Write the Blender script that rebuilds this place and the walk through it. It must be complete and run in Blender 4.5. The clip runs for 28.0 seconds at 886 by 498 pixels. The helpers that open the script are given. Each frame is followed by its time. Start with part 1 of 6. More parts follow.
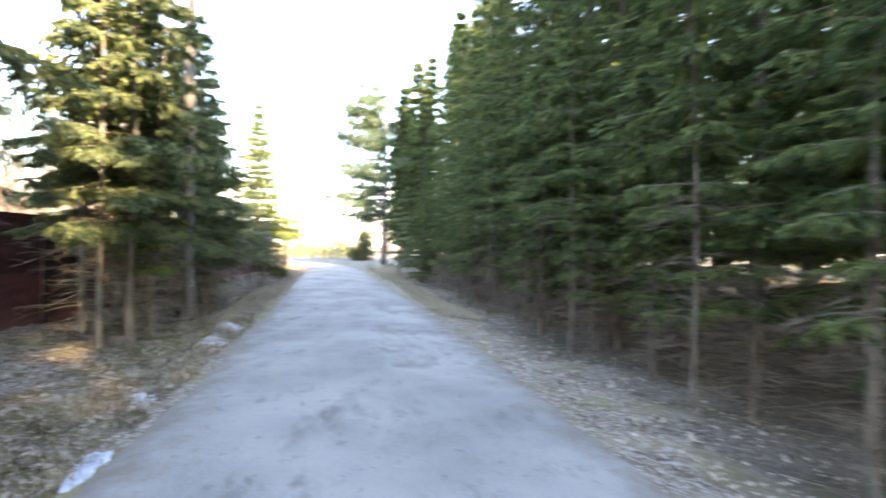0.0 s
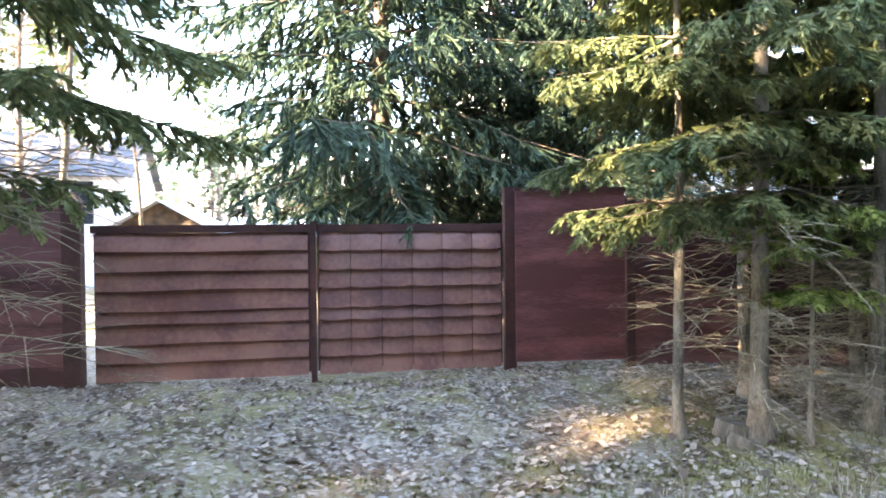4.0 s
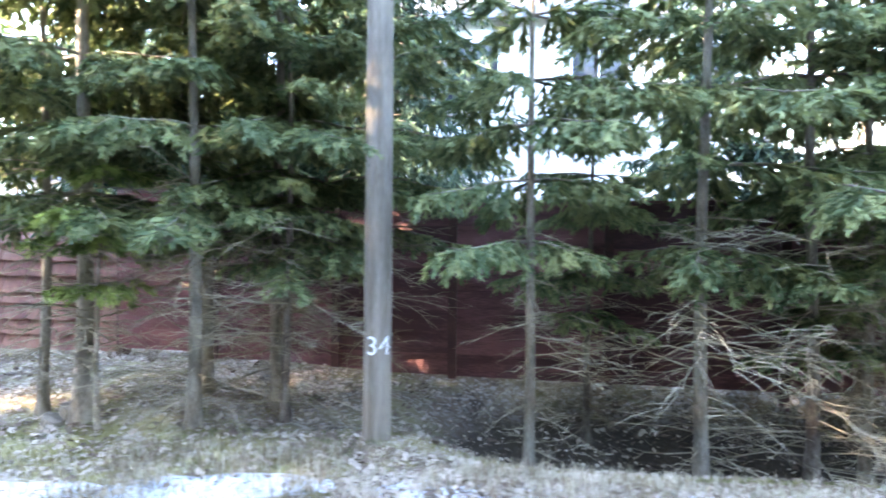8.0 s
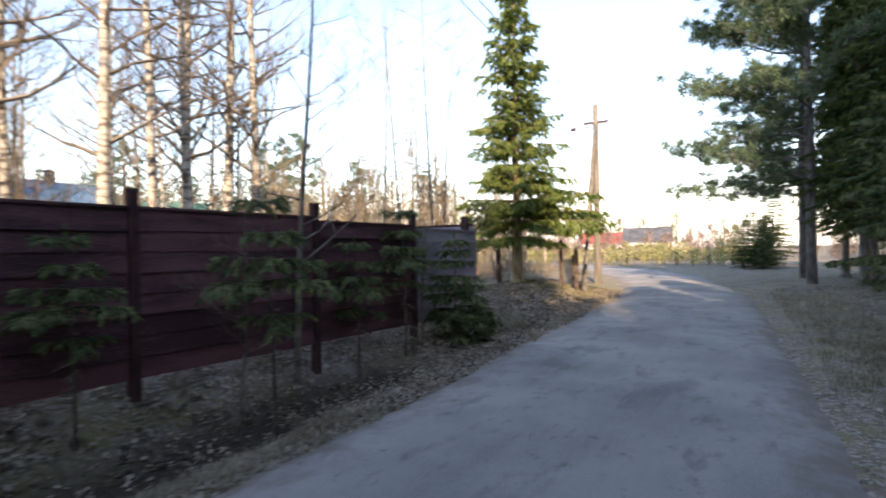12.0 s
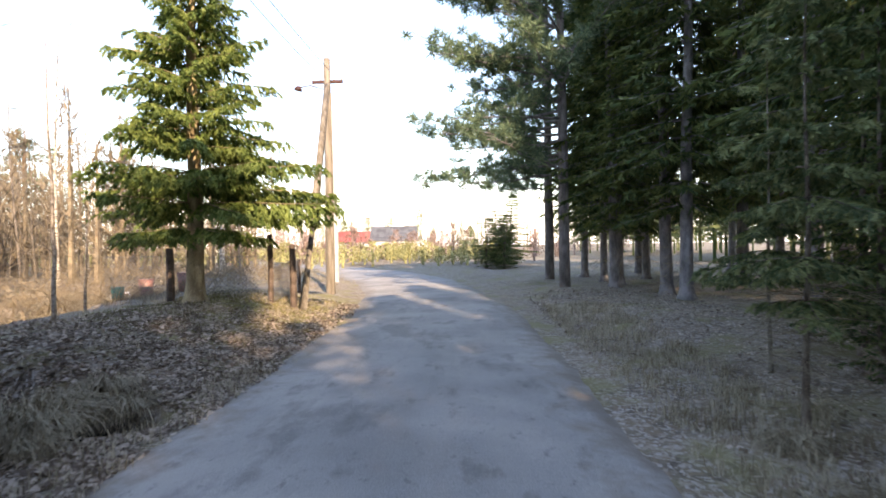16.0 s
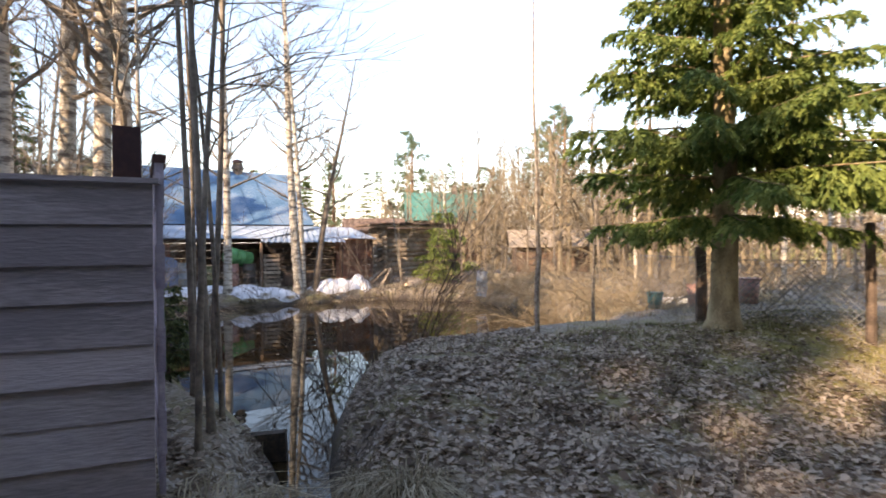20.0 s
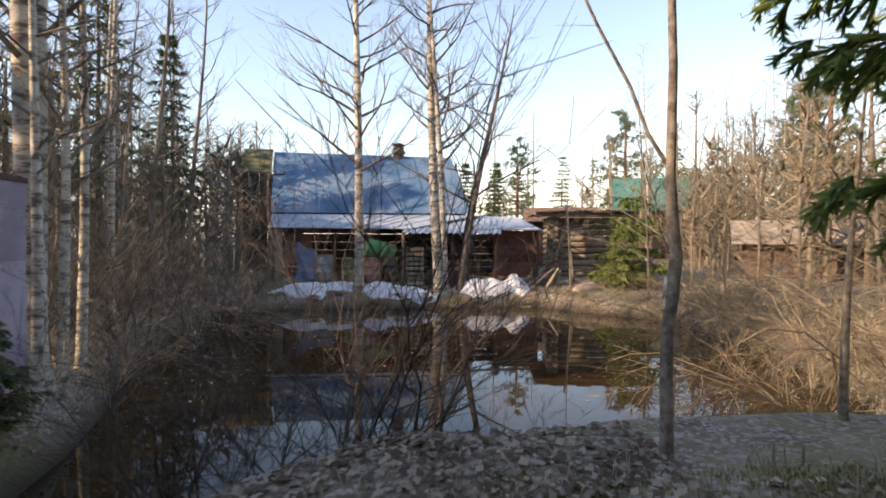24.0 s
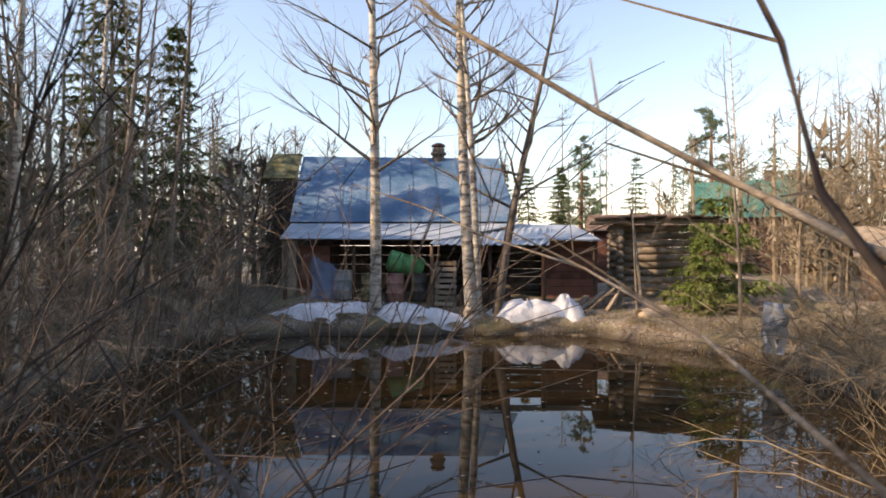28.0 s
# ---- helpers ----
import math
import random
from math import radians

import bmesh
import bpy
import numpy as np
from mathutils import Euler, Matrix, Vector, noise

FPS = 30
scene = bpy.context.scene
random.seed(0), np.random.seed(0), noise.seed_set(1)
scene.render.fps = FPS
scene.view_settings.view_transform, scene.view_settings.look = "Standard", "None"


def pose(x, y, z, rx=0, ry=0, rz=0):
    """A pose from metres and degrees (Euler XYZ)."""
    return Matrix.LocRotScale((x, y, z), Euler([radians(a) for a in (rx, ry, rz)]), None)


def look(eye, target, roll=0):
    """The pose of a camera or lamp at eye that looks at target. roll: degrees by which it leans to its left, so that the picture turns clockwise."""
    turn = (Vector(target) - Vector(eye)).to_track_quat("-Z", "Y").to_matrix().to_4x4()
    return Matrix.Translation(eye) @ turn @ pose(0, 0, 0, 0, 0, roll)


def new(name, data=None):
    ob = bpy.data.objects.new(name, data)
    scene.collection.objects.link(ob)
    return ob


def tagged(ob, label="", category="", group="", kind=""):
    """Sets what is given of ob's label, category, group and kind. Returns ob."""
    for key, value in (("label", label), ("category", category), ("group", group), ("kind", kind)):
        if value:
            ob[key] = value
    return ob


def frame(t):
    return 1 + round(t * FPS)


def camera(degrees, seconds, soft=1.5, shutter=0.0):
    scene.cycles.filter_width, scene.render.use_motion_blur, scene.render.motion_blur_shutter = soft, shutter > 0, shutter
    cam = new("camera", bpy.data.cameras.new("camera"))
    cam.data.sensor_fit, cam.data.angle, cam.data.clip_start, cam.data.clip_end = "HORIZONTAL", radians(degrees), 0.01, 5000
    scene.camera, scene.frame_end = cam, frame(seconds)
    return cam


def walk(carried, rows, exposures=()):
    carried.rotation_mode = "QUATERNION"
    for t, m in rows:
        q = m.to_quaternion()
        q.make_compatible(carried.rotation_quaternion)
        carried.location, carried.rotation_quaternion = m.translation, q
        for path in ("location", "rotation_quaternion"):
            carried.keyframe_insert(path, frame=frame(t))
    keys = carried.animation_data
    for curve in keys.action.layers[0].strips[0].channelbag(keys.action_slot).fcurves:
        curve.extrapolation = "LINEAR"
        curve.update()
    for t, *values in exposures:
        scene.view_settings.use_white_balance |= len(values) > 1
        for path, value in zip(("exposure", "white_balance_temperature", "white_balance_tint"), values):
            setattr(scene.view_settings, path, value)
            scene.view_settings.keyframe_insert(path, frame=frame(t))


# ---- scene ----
cam = camera(77.3, 28.0, soft=1.7, shutter=0.5)
PATH = [
    (0.0, -6.701, 0.530, 1.503, -100.27, -0.12, -0.99),
    (0.5, -5.988, 0.528, 1.498, -86.89, -0.68, -0.45),
    (1.0, -5.296, 0.508, 1.499, -77.30, -0.73, -0.35),
    (1.5, -4.660, 0.395, 1.497, -64.45, -0.56, -0.13),
    (2.0, -3.850, 0.095, 1.490, -44.75, -0.75, 0.0),
    (2.5, -3.020, -0.100, 1.485, -32.15, -0.70, 0.2),
    (4.5, -0.000, 0.003, 1.513, -3.12, -0.87, 0.62),
    (5.0, 0.782, -0.058, 1.513, 2.31, -1.04, 0.58),
    (5.5, 1.574, -0.169, 1.513, 4.33, -1.04, 0.49),
    (6.0, 2.360, -0.309, 1.512, 4.82, -1.15, 0.45),
    (6.5, 3.142, -0.434, 1.498, 5.06, -0.99, 0.16),
    (7.0, 3.908, -0.520, 1.490, 4.82, -0.94, 0.02),
    (7.5, 4.649, -0.578, 1.488, 4.67, -0.62, -0.41),
    (8.0, 5.345, -0.531, 1.479, 4.40, -0.51, -0.57),
    (8.5, 6.074, -0.493, 1.478, 3.18, -0.73, -0.81),
    (9.0, 6.771, -0.502, 1.479, -3.64, -0.52, -1.50),
    (9.5, 7.470, -0.484, 1.481, -17.70, -0.57, -0.61),
    (10.0, 8.292, -0.444, 1.485, -29.29, -0.61, -0.68),
    (10.5, 9.102, -0.454, 1.493, -41.22, -0.34, -0.09),
    (11.0, 9.957, -0.500, 1.490, -48.83, -0.13, 0.39),
    (11.5, 10.859, -0.531, 1.490, -55.63, 0.02, 0.77),
    (12.0, 11.691, -0.476, 1.485, -61.62, 0.06, 0.88),
    (12.5, 12.385, -0.386, 1.481, -67.70, -0.11, 0.74),
    (13.0, 13.065, -0.274, 1.489, -73.17, -0.26, 0.63),
    (13.5, 13.774, -0.210, 1.482, -78.77, -0.32, 0.78),
    (15.5, 16.529, 0.103, 1.426, -86.53, -0.30, 0.89),
    (16.0, 17.174, 0.203, 1.449, -86.82, -0.40, 0.86),
    (16.5, 17.752, 0.291, 1.471, -85.12, -0.45, 0.71),
    (17.0, 18.308, 0.372, 1.496, -77.65, -0.44, 0.84),
    (17.5, 18.823, 0.444, 1.511, -66.10, -0.41, 0.68),
    (18.0, 19.347, 0.515, 1.529, -54.81, -0.50, 0.40),
    (18.5, 19.876, 0.592, 1.546, -46.21, -0.56, 0.09),
    (19.0, 20.351, 0.693, 1.531, -38.34, -0.39, 0.45),
    (19.5, 20.810, 0.825, 1.525, -31.56, -0.42, 0.49),
    (20.0, 21.220, 0.974, 1.507, -27.05, -0.38, 0.50),
    (20.5, 21.616, 1.164, 1.486, -22.56, -0.44, 0.50),
    (21.0, 22.051, 1.462, 1.498, -20.16, -0.56, 0.46),
    (21.5, 22.464, 1.849, 1.503, -15.68, -0.65, 0.50),
    (22.0, 22.864, 2.245, 1.505, -12.69, -0.46, -0.71),
    (22.5, 23.251, 2.642, 1.507, -10.33, -0.50, -0.76),
    (24.5, 24.468, 4.523, 1.480, -2.86, -1.06, -0.33),
    (25.0, 24.701, 4.979, 1.477, -2.36, -1.08, -0.43),
    (25.5, 24.903, 5.402, 1.474, -2.06, -0.95, -0.44),
    (26.0, 25.032, 5.801, 1.474, -0.56, -0.74, -0.43),
    (26.5, 25.115, 6.146, 1.476, 0.95, -0.56, -0.50),
    (27.0, 25.170, 6.388, 1.490, 1.63, -0.38, -0.39),
    (27.5, 25.240, 6.505, 1.495, 2.66, 0.03, -0.32),
    (28.0, 25.350, 6.560, 1.497, 3.75, 0.25, -0.12),
]
walk(cam, [(t, pose(x, y, z, 90 + pitch, roll, yaw)) for t, x, y, z, yaw, pitch, roll in PATH],
     [(0.0, 3.65, 8700, 21), (1.0, 3.15, 8700, 21), (2.0, 3.75, 8700, 21), (4.5, 4.6, 8400, 21), (6.5, 5.1, 8000, 22), (8.0, 5.55, 7700, 21), (9.0, 5.75, 7600, 22), (10.0, 4.95, 7900, 22), (11.5, 2.1, 8200, 21), (13.0, 1.5, 8400, 22), (16.0, 2.0, 8400, 22), (17.0, 1.8, 8500, 22), (18.0, 1.25, 8700, 23), (19.0, 1.4, 8800, 23), (20.0, 1.95, 8900, 23), (22.0, 1.7, 8900, 23), (24.5, 1.25, 8800, 23), (28.0, 1.2, 8900, 23)])

# ---- world, sun ----
SUN_FROM = Vector((-0.93, -0.37, 0.54)).normalized()
world = bpy.data.worlds.new("sky")
scene.world = world
world.use_nodes = True
wn = world.node_tree.nodes
sky = wn.new("ShaderNodeTexSky")
sky.sky_type, sky.sun_disc = "NISHITA", False
sky.sun_elevation = math.asin(SUN_FROM.z)
sky.sun_rotation = math.atan2(SUN_FROM.x, SUN_FROM.y)
sky.dust_density, sky.air_density, sky.ozone_density = 0.3, 1.3, 5.0
# a thin veil of haze, thicker towards the horizon
wl = world.node_tree.links
way, split, veil, haze = wn.new("ShaderNodeTexCoord"), wn.new("ShaderNodeSeparateXYZ"), wn.new("ShaderNodeMapRange"), wn.new("ShaderNodeMix")
wl.new(way.outputs["Generated"], split.inputs[0])
wl.new(split.outputs[2], veil.inputs["Value"])
veil.inputs["From Min"].default_value, veil.inputs["From Max"].default_value = 0.0, 0.12
veil.inputs["To Min"].default_value, veil.inputs["To Max"].default_value = 0.75, 0.02
haze.data_type = "RGBA"
wl.new(veil.outputs[0], haze.inputs[0])
wl.new(sky.outputs[0], haze.inputs[6])
haze.inputs[7].default_value = (6.0, 6.4, 7.2, 1)
wl.new(haze.outputs[2], wn["Background"].inputs[0])
wn["Background"].inputs[1].default_value = 0.15
sun = new("sun", bpy.data.lights.new("sun", "SUN"))
sun.data.energy, sun.data.angle, sun.data.color = 2.8, radians(0.6), (1.0, 0.90, 0.74)
sun.matrix_world = look(SUN_FROM * 60, (0, 0, 0))


# ---- materials ----
def mat(name, a, b, size=0.3, rough=0.8, metal=0.0, bump=0.3, fine=0.03, island=0.0, c=None, stretch=(1, 1, 1), spec=0.4, thin=0.0):
    """Two (or three) colours mixed by noise at two scales, with fine relief."""
    m = bpy.data.materials.new(name)
    m.use_nodes = True
    n, l = m.node_tree.nodes, m.node_tree.links
    p = n["Principled BSDF"]
    p.inputs["Roughness"].default_value, p.inputs["Metallic"].default_value = rough, metal
    p.inputs["Specular IOR Level"].default_value = spec
    co, mp = n.new("ShaderNodeTexCoord"), n.new("ShaderNodeMapping")
    mp.inputs["Scale"].default_value = stretch
    l.new(co.outputs["Object"], mp.inputs["Vector"])
    big, small = n.new("ShaderNodeTexNoise"), n.new("ShaderNodeTexNoise")
    big.inputs["Scale"].default_value, big.inputs["Detail"].default_value = 1 / size, 5
    small.inputs["Scale"].default_value, small.inputs["Detail"].default_value = 1 / fine, 3
    for q in (big, small):
        l.new(mp.outputs[0], q.inputs["Vector"])
    ramp = n.new("ShaderNodeValToRGB")
    ramp.color_ramp.elements[0].position, ramp.color_ramp.elements[0].color = 0.36, (*a, 1)
    ramp.color_ramp.elements[1].position, ramp.color_ramp.elements[1].color = 0.64, (*b, 1)
    if c:
        ramp.color_ramp.elements.new(0.5).color = (*c, 1)
    mixv = n.new("ShaderNodeMath")
    mixv.operation = "MULTIPLY_ADD"
    l.new(small.outputs[0], mixv.inputs[0])
    mixv.inputs[1].default_value = 0.45
    sub = n.new("ShaderNodeMath")
    sub.operation = "SUBTRACT"
    l.new(big.outputs[0], sub.inputs[0])
    sub.inputs[1].default_value = 0.225
    l.new(sub.outputs[0], mixv.inputs[2])
    last = mixv
    if island:
        g = n.new("ShaderNodeNewGeometry") if island > 0 else n.new("ShaderNodeObjectInfo")
        r = n.new("ShaderNodeMath")
        r.operation = "MULTIPLY_ADD"
        l.new(g.outputs["Random Per Island" if island > 0 else "Random"], r.inputs[0])
        r.inputs[1].default_value = abs(island)
        s2 = n.new("ShaderNodeMath")
        s2.operation = "SUBTRACT"
        l.new(last.outputs[0], s2.inputs[0])
        s2.inputs[1].default_value = abs(island) / 2
        l.new(s2.outputs[0], r.inputs[2])
        last = r
    l.new(last.outputs[0], ramp.inputs[0])
    l.new(ramp.outputs[0], p.inputs["Base Color"])
    if thin:
        tr, ms = n.new("ShaderNodeBsdfTranslucent"), n.new("ShaderNodeMixShader")
        l.new(ramp.outputs[0], tr.inputs[0])
        ms.inputs[0].default_value = thin
        l.new(p.outputs[0], ms.inputs[1])
        l.new(tr.outputs[0], ms.inputs[2])
        l.new(ms.outputs[0], n["Material Output"].inputs[0])
    if bump:
        bp = n.new("ShaderNodeBump")
        bp.inputs["Strength"].default_value, bp.inputs["Distance"].default_value = bump, 0.02
        l.new(small.outputs[0], bp.inputs["Height"])
        l.new(bp.outputs[0], p.inputs["Normal"])
    return m


M = {}
M["moss"] = mat("moss_and_dry_grass", (0.09, 0.10, 0.025), (0.26, 0.22, 0.10), 0.5, 0.95, bump=0.9, fine=0.03, c=(0.2, 0.18, 0.07))
# spruce bark recoloured ochre: the sunlight on the trunk is in the colour
M["sun_bark"] = mat("sunlit_ochre_bark", (0.22, 0.16, 0.09), (0.46, 0.37, 0.22), 0.15, 0.95, bump=0.6, fine=0.015, stretch=(1, 1, 0.4))


def litter_material():
    """Dark soil under a layer of leaf flakes, with patches of moss."""
    m = mat("forest_floor", (0.095, 0.073, 0.054), (0.25, 0.20, 0.145), 0.5, 0.95, bump=0.8, fine=0.03)
    n, l = m.node_tree.nodes, m.node_tree.links
    p, ramp = n["Principled BSDF"], [q for q in n if q.bl_idname == "ShaderNodeValToRGB"][0]
    co = [q for q in n if q.bl_idname == "ShaderNodeTexCoord"][0]
    prev = ramp.outputs[0]
    warp = n.new("ShaderNodeTexNoise")
    warp.inputs["Scale"].default_value = 9
    add = n.new("ShaderNodeVectorMath")
    add.operation = "MULTIPLY_ADD"
    l.new(warp.outputs["Color"], add.inputs[0])
    l.new(co.outputs["Object"], warp.inputs["Vector"])
    add.inputs[1].default_value = (0.12, 0.12, 0.12)
    l.new(co.outputs["Object"], add.inputs[2])
    for scale, low, high, c in ((26, 0.62, 0.68, (0.29, 0.24, 0.19, 1)), (17, 0.72, 0.76, (0.20, 0.145, 0.10, 1)), (34, 0.78, 0.82, (0.36, 0.32, 0.28, 1))):
        v = n.new("ShaderNodeTexVoronoi")
        v.inputs["Scale"].default_value = scale
        l.new(add.outputs[0], v.inputs["Vector"])
        sep = n.new("ShaderNodeSeparateColor")
        l.new(v.outputs["Color"], sep.inputs[0])
        mr = n.new("ShaderNodeMapRange")
        mr.inputs["From Min"].default_value, mr.inputs["From Max"].default_value = low, high
        l.new(sep.outputs[0], mr.inputs["Value"])
        mx = n.new("ShaderNodeMix")
        mx.data_type = "RGBA"
        l.new(mr.outputs[0], mx.inputs[0])
        l.new(prev, mx.inputs[6])
        mx.inputs[7].default_value = c
        prev = mx.outputs[2]
    patch = n.new("ShaderNodeTexNoise")
    patch.inputs["Scale"].default_value, patch.inputs["Detail"].default_value, patch.inputs["Roughness"].default_value = 0.8, 8, 0.7
    l.new(co.outputs["Object"], patch.inputs["Vector"])
    mr = n.new("ShaderNodeMapRange")
    mr.inputs["From Min"].default_value, mr.inputs["From Max"].default_value, mr.inputs["To Max"].default_value = 0.49, 0.62, 0.8
    l.new(patch.outputs[0], mr.inputs["Value"])
    mx = n.new("ShaderNodeMix")
    mx.data_type = "RGBA"
    l.new(mr.outputs[0], mx.inputs[0])
    l.new(prev, mx.inputs[6])
    mx.inputs[7].default_value = (0.20, 0.18, 0.075, 1)
    prev = mx.outputs[2]
    # yellow-green moss on the verge, by the gate and on the mound
    green, clump, low, both, mx = n.new("ShaderNodeAttribute"), n.new("ShaderNodeTexNoise"), n.new("ShaderNodeMapRange"), n.new("ShaderNodeMath"), n.new("ShaderNodeMix")
    green.attribute_name = "moss"
    clump.inputs["Scale"].default_value, clump.inputs["Detail"].default_value = 3.2, 7
    l.new(co.outputs["Object"], clump.inputs["Vector"])
    low.inputs["From Min"].default_value, low.inputs["From Max"].default_value = 0.40, 0.56
    l.new(clump.outputs[0], low.inputs["Value"])
    both.operation = "MULTIPLY"
    l.new(green.outputs["Fac"], both.inputs[0])
    l.new(low.outputs[0], both.inputs[1])
    mx.data_type = "RGBA"
    l.new(both.outputs[0], mx.inputs[0])
    l.new(prev, mx.inputs[6])
    mx.inputs[7].default_value = (0.25, 0.225, 0.075, 1)
    prev = mx.outputs[2]
    height, wet, mx = n.new("ShaderNodeSeparateXYZ"), n.new("ShaderNodeMapRange"), n.new("ShaderNodeMix")
    l.new(co.outputs["Object"], height.inputs[0])
    l.new(height.outputs[2], wet.inputs["Value"])
    wet.inputs["From Min"].default_value, wet.inputs["From Max"].default_value = -0.28, -0.04
    wet.inputs["To Min"].default_value, wet.inputs["To Max"].default_value = 0.9, 0.0
    mx.data_type = "RGBA"
    l.new(wet.outputs[0], mx.inputs[0])
    l.new(prev, mx.inputs[6])
    mx.inputs[7].default_value = (0.038, 0.028, 0.02, 1)
    l.new(mx.outputs[2], p.inputs["Base Color"])
    return m


M["ground"] = litter_material()
M["road"] = mat("worn_asphalt", (0.22, 0.21, 0.20), (0.37, 0.345, 0.32), 1.6, 0.9, bump=0.5, fine=0.012, c=(0.29, 0.275, 0.26))


def road_details():
    """Patches of dark repair, sand and cracks on the asphalt."""
    n, l = M["road"].node_tree.nodes, M["road"].node_tree.links
    p = n["Principled BSDF"]
    co = [q for q in n if q.bl_idname == "ShaderNodeTexCoord"][0]
    prev = p.inputs["Base Color"].links[0].from_socket
    for scale, stretch, low, high, c, most in ((1.0, (0.22, 1.5, 1), 0.46, 0.66, (0.36, 0.33, 0.30, 1), 0.55), (0.8, (0.6, 1.2, 1), 0.56, 0.64, (0.13, 0.125, 0.12, 1), 0.55), (2.6, (0.5, 1.1, 1), 0.57, 0.66, (0.15, 0.14, 0.13, 1), 0.6), (9.0, (0.7, 1, 1), 0.60, 0.68, (0.13, 0.125, 0.12, 1), 0.55), (60, (1, 1, 1), 0.56, 0.70, (0.42, 0.40, 0.37, 1), 0.6), (140, (1, 1, 1), 0.56, 0.68, (0.10, 0.095, 0.09, 1), 0.5)):
        mp, t, mr, mx = n.new("ShaderNodeMapping"), n.new("ShaderNodeTexNoise"), n.new("ShaderNodeMapRange"), n.new("ShaderNodeMix")
        mp.inputs["Scale"].default_value = stretch
        l.new(co.outputs["Object"], mp.inputs["Vector"])
        l.new(mp.outputs[0], t.inputs["Vector"])
        t.inputs["Scale"].default_value, t.inputs["Detail"].default_value, t.inputs["Roughness"].default_value = scale, 6, 0.65
        mr.inputs["From Min"].default_value, mr.inputs["From Max"].default_value, mr.inputs["To Max"].default_value = low, high, most
        l.new(t.outputs[0], mr.inputs["Value"])
        mx.data_type = "RGBA"
        l.new(mr.outputs[0], mx.inputs[0])
        l.new(prev, mx.inputs[6])
        mx.inputs[7].default_value = c
        prev = mx.outputs[2]
    # soil and grit washed over the frayed edges
    edge, t, add, mr, mx = n.new("ShaderNodeAttribute"), n.new("ShaderNodeTexNoise"), n.new("ShaderNodeMath"), n.new("ShaderNodeMapRange"), n.new("ShaderNodeMix")
    edge.attribute_name = "edge"
    t.inputs["Scale"].default_value, t.inputs["Detail"].default_value, t.inputs["Roughness"].default_value = 3.0, 8, 0.7
    l.new(co.outputs["Object"], t.inputs["Vector"])
    l.new(edge.outputs["Fac"], add.inputs[0])
    l.new(t.outputs[0], add.inputs[1])
    mr.inputs["From Min"].default_value, mr.inputs["From Max"].default_value, mr.inputs["To Max"].default_value = 1.22, 1.5, 0.9
    l.new(add.outputs[0], mr.inputs["Value"])
    mx.data_type = "RGBA"
    l.new(mr.outputs[0], mx.inputs[0])
    l.new(prev, mx.inputs[6])
    mx.inputs[7].default_value = (0.20, 0.165, 0.13, 1)
    l.new(mx.outputs[2], p.inputs["Base Color"])


road_details()
M["spruce"] = mat("spruce_needles", (0.09, 0.135, 0.055), (0.25, 0.285, 0.12), 0.5, 0.7, bump=0, fine=0.1, island=0.5, thin=0.35)
M["spruce_dark"] = mat("old_spruce_needles", (0.06, 0.105, 0.035), (0.175, 0.22, 0.07), 0.6, 0.7, bump=0, fine=0.1, island=0.5, thin=0.42)
M["pine"] = mat("pine_needles", (0.09, 0.15, 0.09), (0.21, 0.28, 0.16), 0.5, 0.7, bump=0, fine=0.1, island=0.5, thin=0.42)
M["bark"] = mat("spruce_bark", (0.09, 0.065, 0.048), (0.24, 0.20, 0.16), 0.12, 0.95, bump=0.8, fine=0.015, stretch=(1, 1, 0.4))
M["pale_bark"] = mat("pale_trunk_bark", (0.15, 0.125, 0.095), (0.34, 0.30, 0.235), 0.15, 0.95, bump=0.6, fine=0.015, stretch=(1, 1, 0.4))
M["twig"] = mat("dead_twig", (0.16, 0.13, 0.085), (0.38, 0.33, 0.235), 0.1, 0.95, bump=0)
M["birch"] = mat("birch_bark", (0.15, 0.12, 0.10), (0.64, 0.58, 0.49), 0.16, 0.8, bump=0.4, fine=0.03, c=(0.50, 0.45, 0.37), stretch=(0.6, 0.6, 2.0))
M["alder"] = mat("alder_bark", (0.13, 0.105, 0.08), (0.30, 0.25, 0.20), 0.2, 0.9, bump=0.4)
M["fence"] = mat("maroon_fence_paint", (0.075, 0.03, 0.033), (0.19, 0.08, 0.082), 0.25, 0.75, bump=0.35, fine=0.02, island=-0.35, stretch=(0.25, 1, 1.6))
# greyer board colour for the last panel along the road
M["fence_grey"] = mat("grey_boards", (0.20, 0.17, 0.18), (0.36, 0.31, 0.32), 0.3, 0.85, bump=0.35, fine=0.02, island=-0.35, stretch=(0.25, 1, 1.6))
M["gate"] = mat("red_brown_metal_sheet", (0.17, 0.075, 0.07), (0.30, 0.145, 0.115), 0.5, 0.45, bump=0.15, fine=0.05)
M["fence_red"] = mat("red_maroon_board_paint", (0.13, 0.045, 0.045), (0.27, 0.10, 0.098), 0.25, 0.75, bump=0.3, fine=0.02, island=-0.25, stretch=(0.25, 1, 1.6))
M["gate_frame"] = mat("dark_maroon_steel", (0.05, 0.02, 0.02), (0.09, 0.035, 0.03), 0.3, 0.6)
M["pole"] = mat("weathered_pole_wood", (0.15, 0.125, 0.095), (0.30, 0.26, 0.21), 0.3, 0.9, bump=0.6, fine=0.02, stretch=(3, 3, 0.3))
M["roof_blue"] = mat("blue_grey_roof_metal", (0.06, 0.14, 0.235), (0.20, 0.27, 0.35), 0.9, 0.7, bump=0.2, fine=0.06, c=(0.10, 0.195, 0.30), spec=0.2)
M["roof_green"] = mat("green_roof_metal", (0.035, 0.15, 0.12), (0.07, 0.22, 0.175), 1.2, 0.55, bump=0.2, fine=0.06)
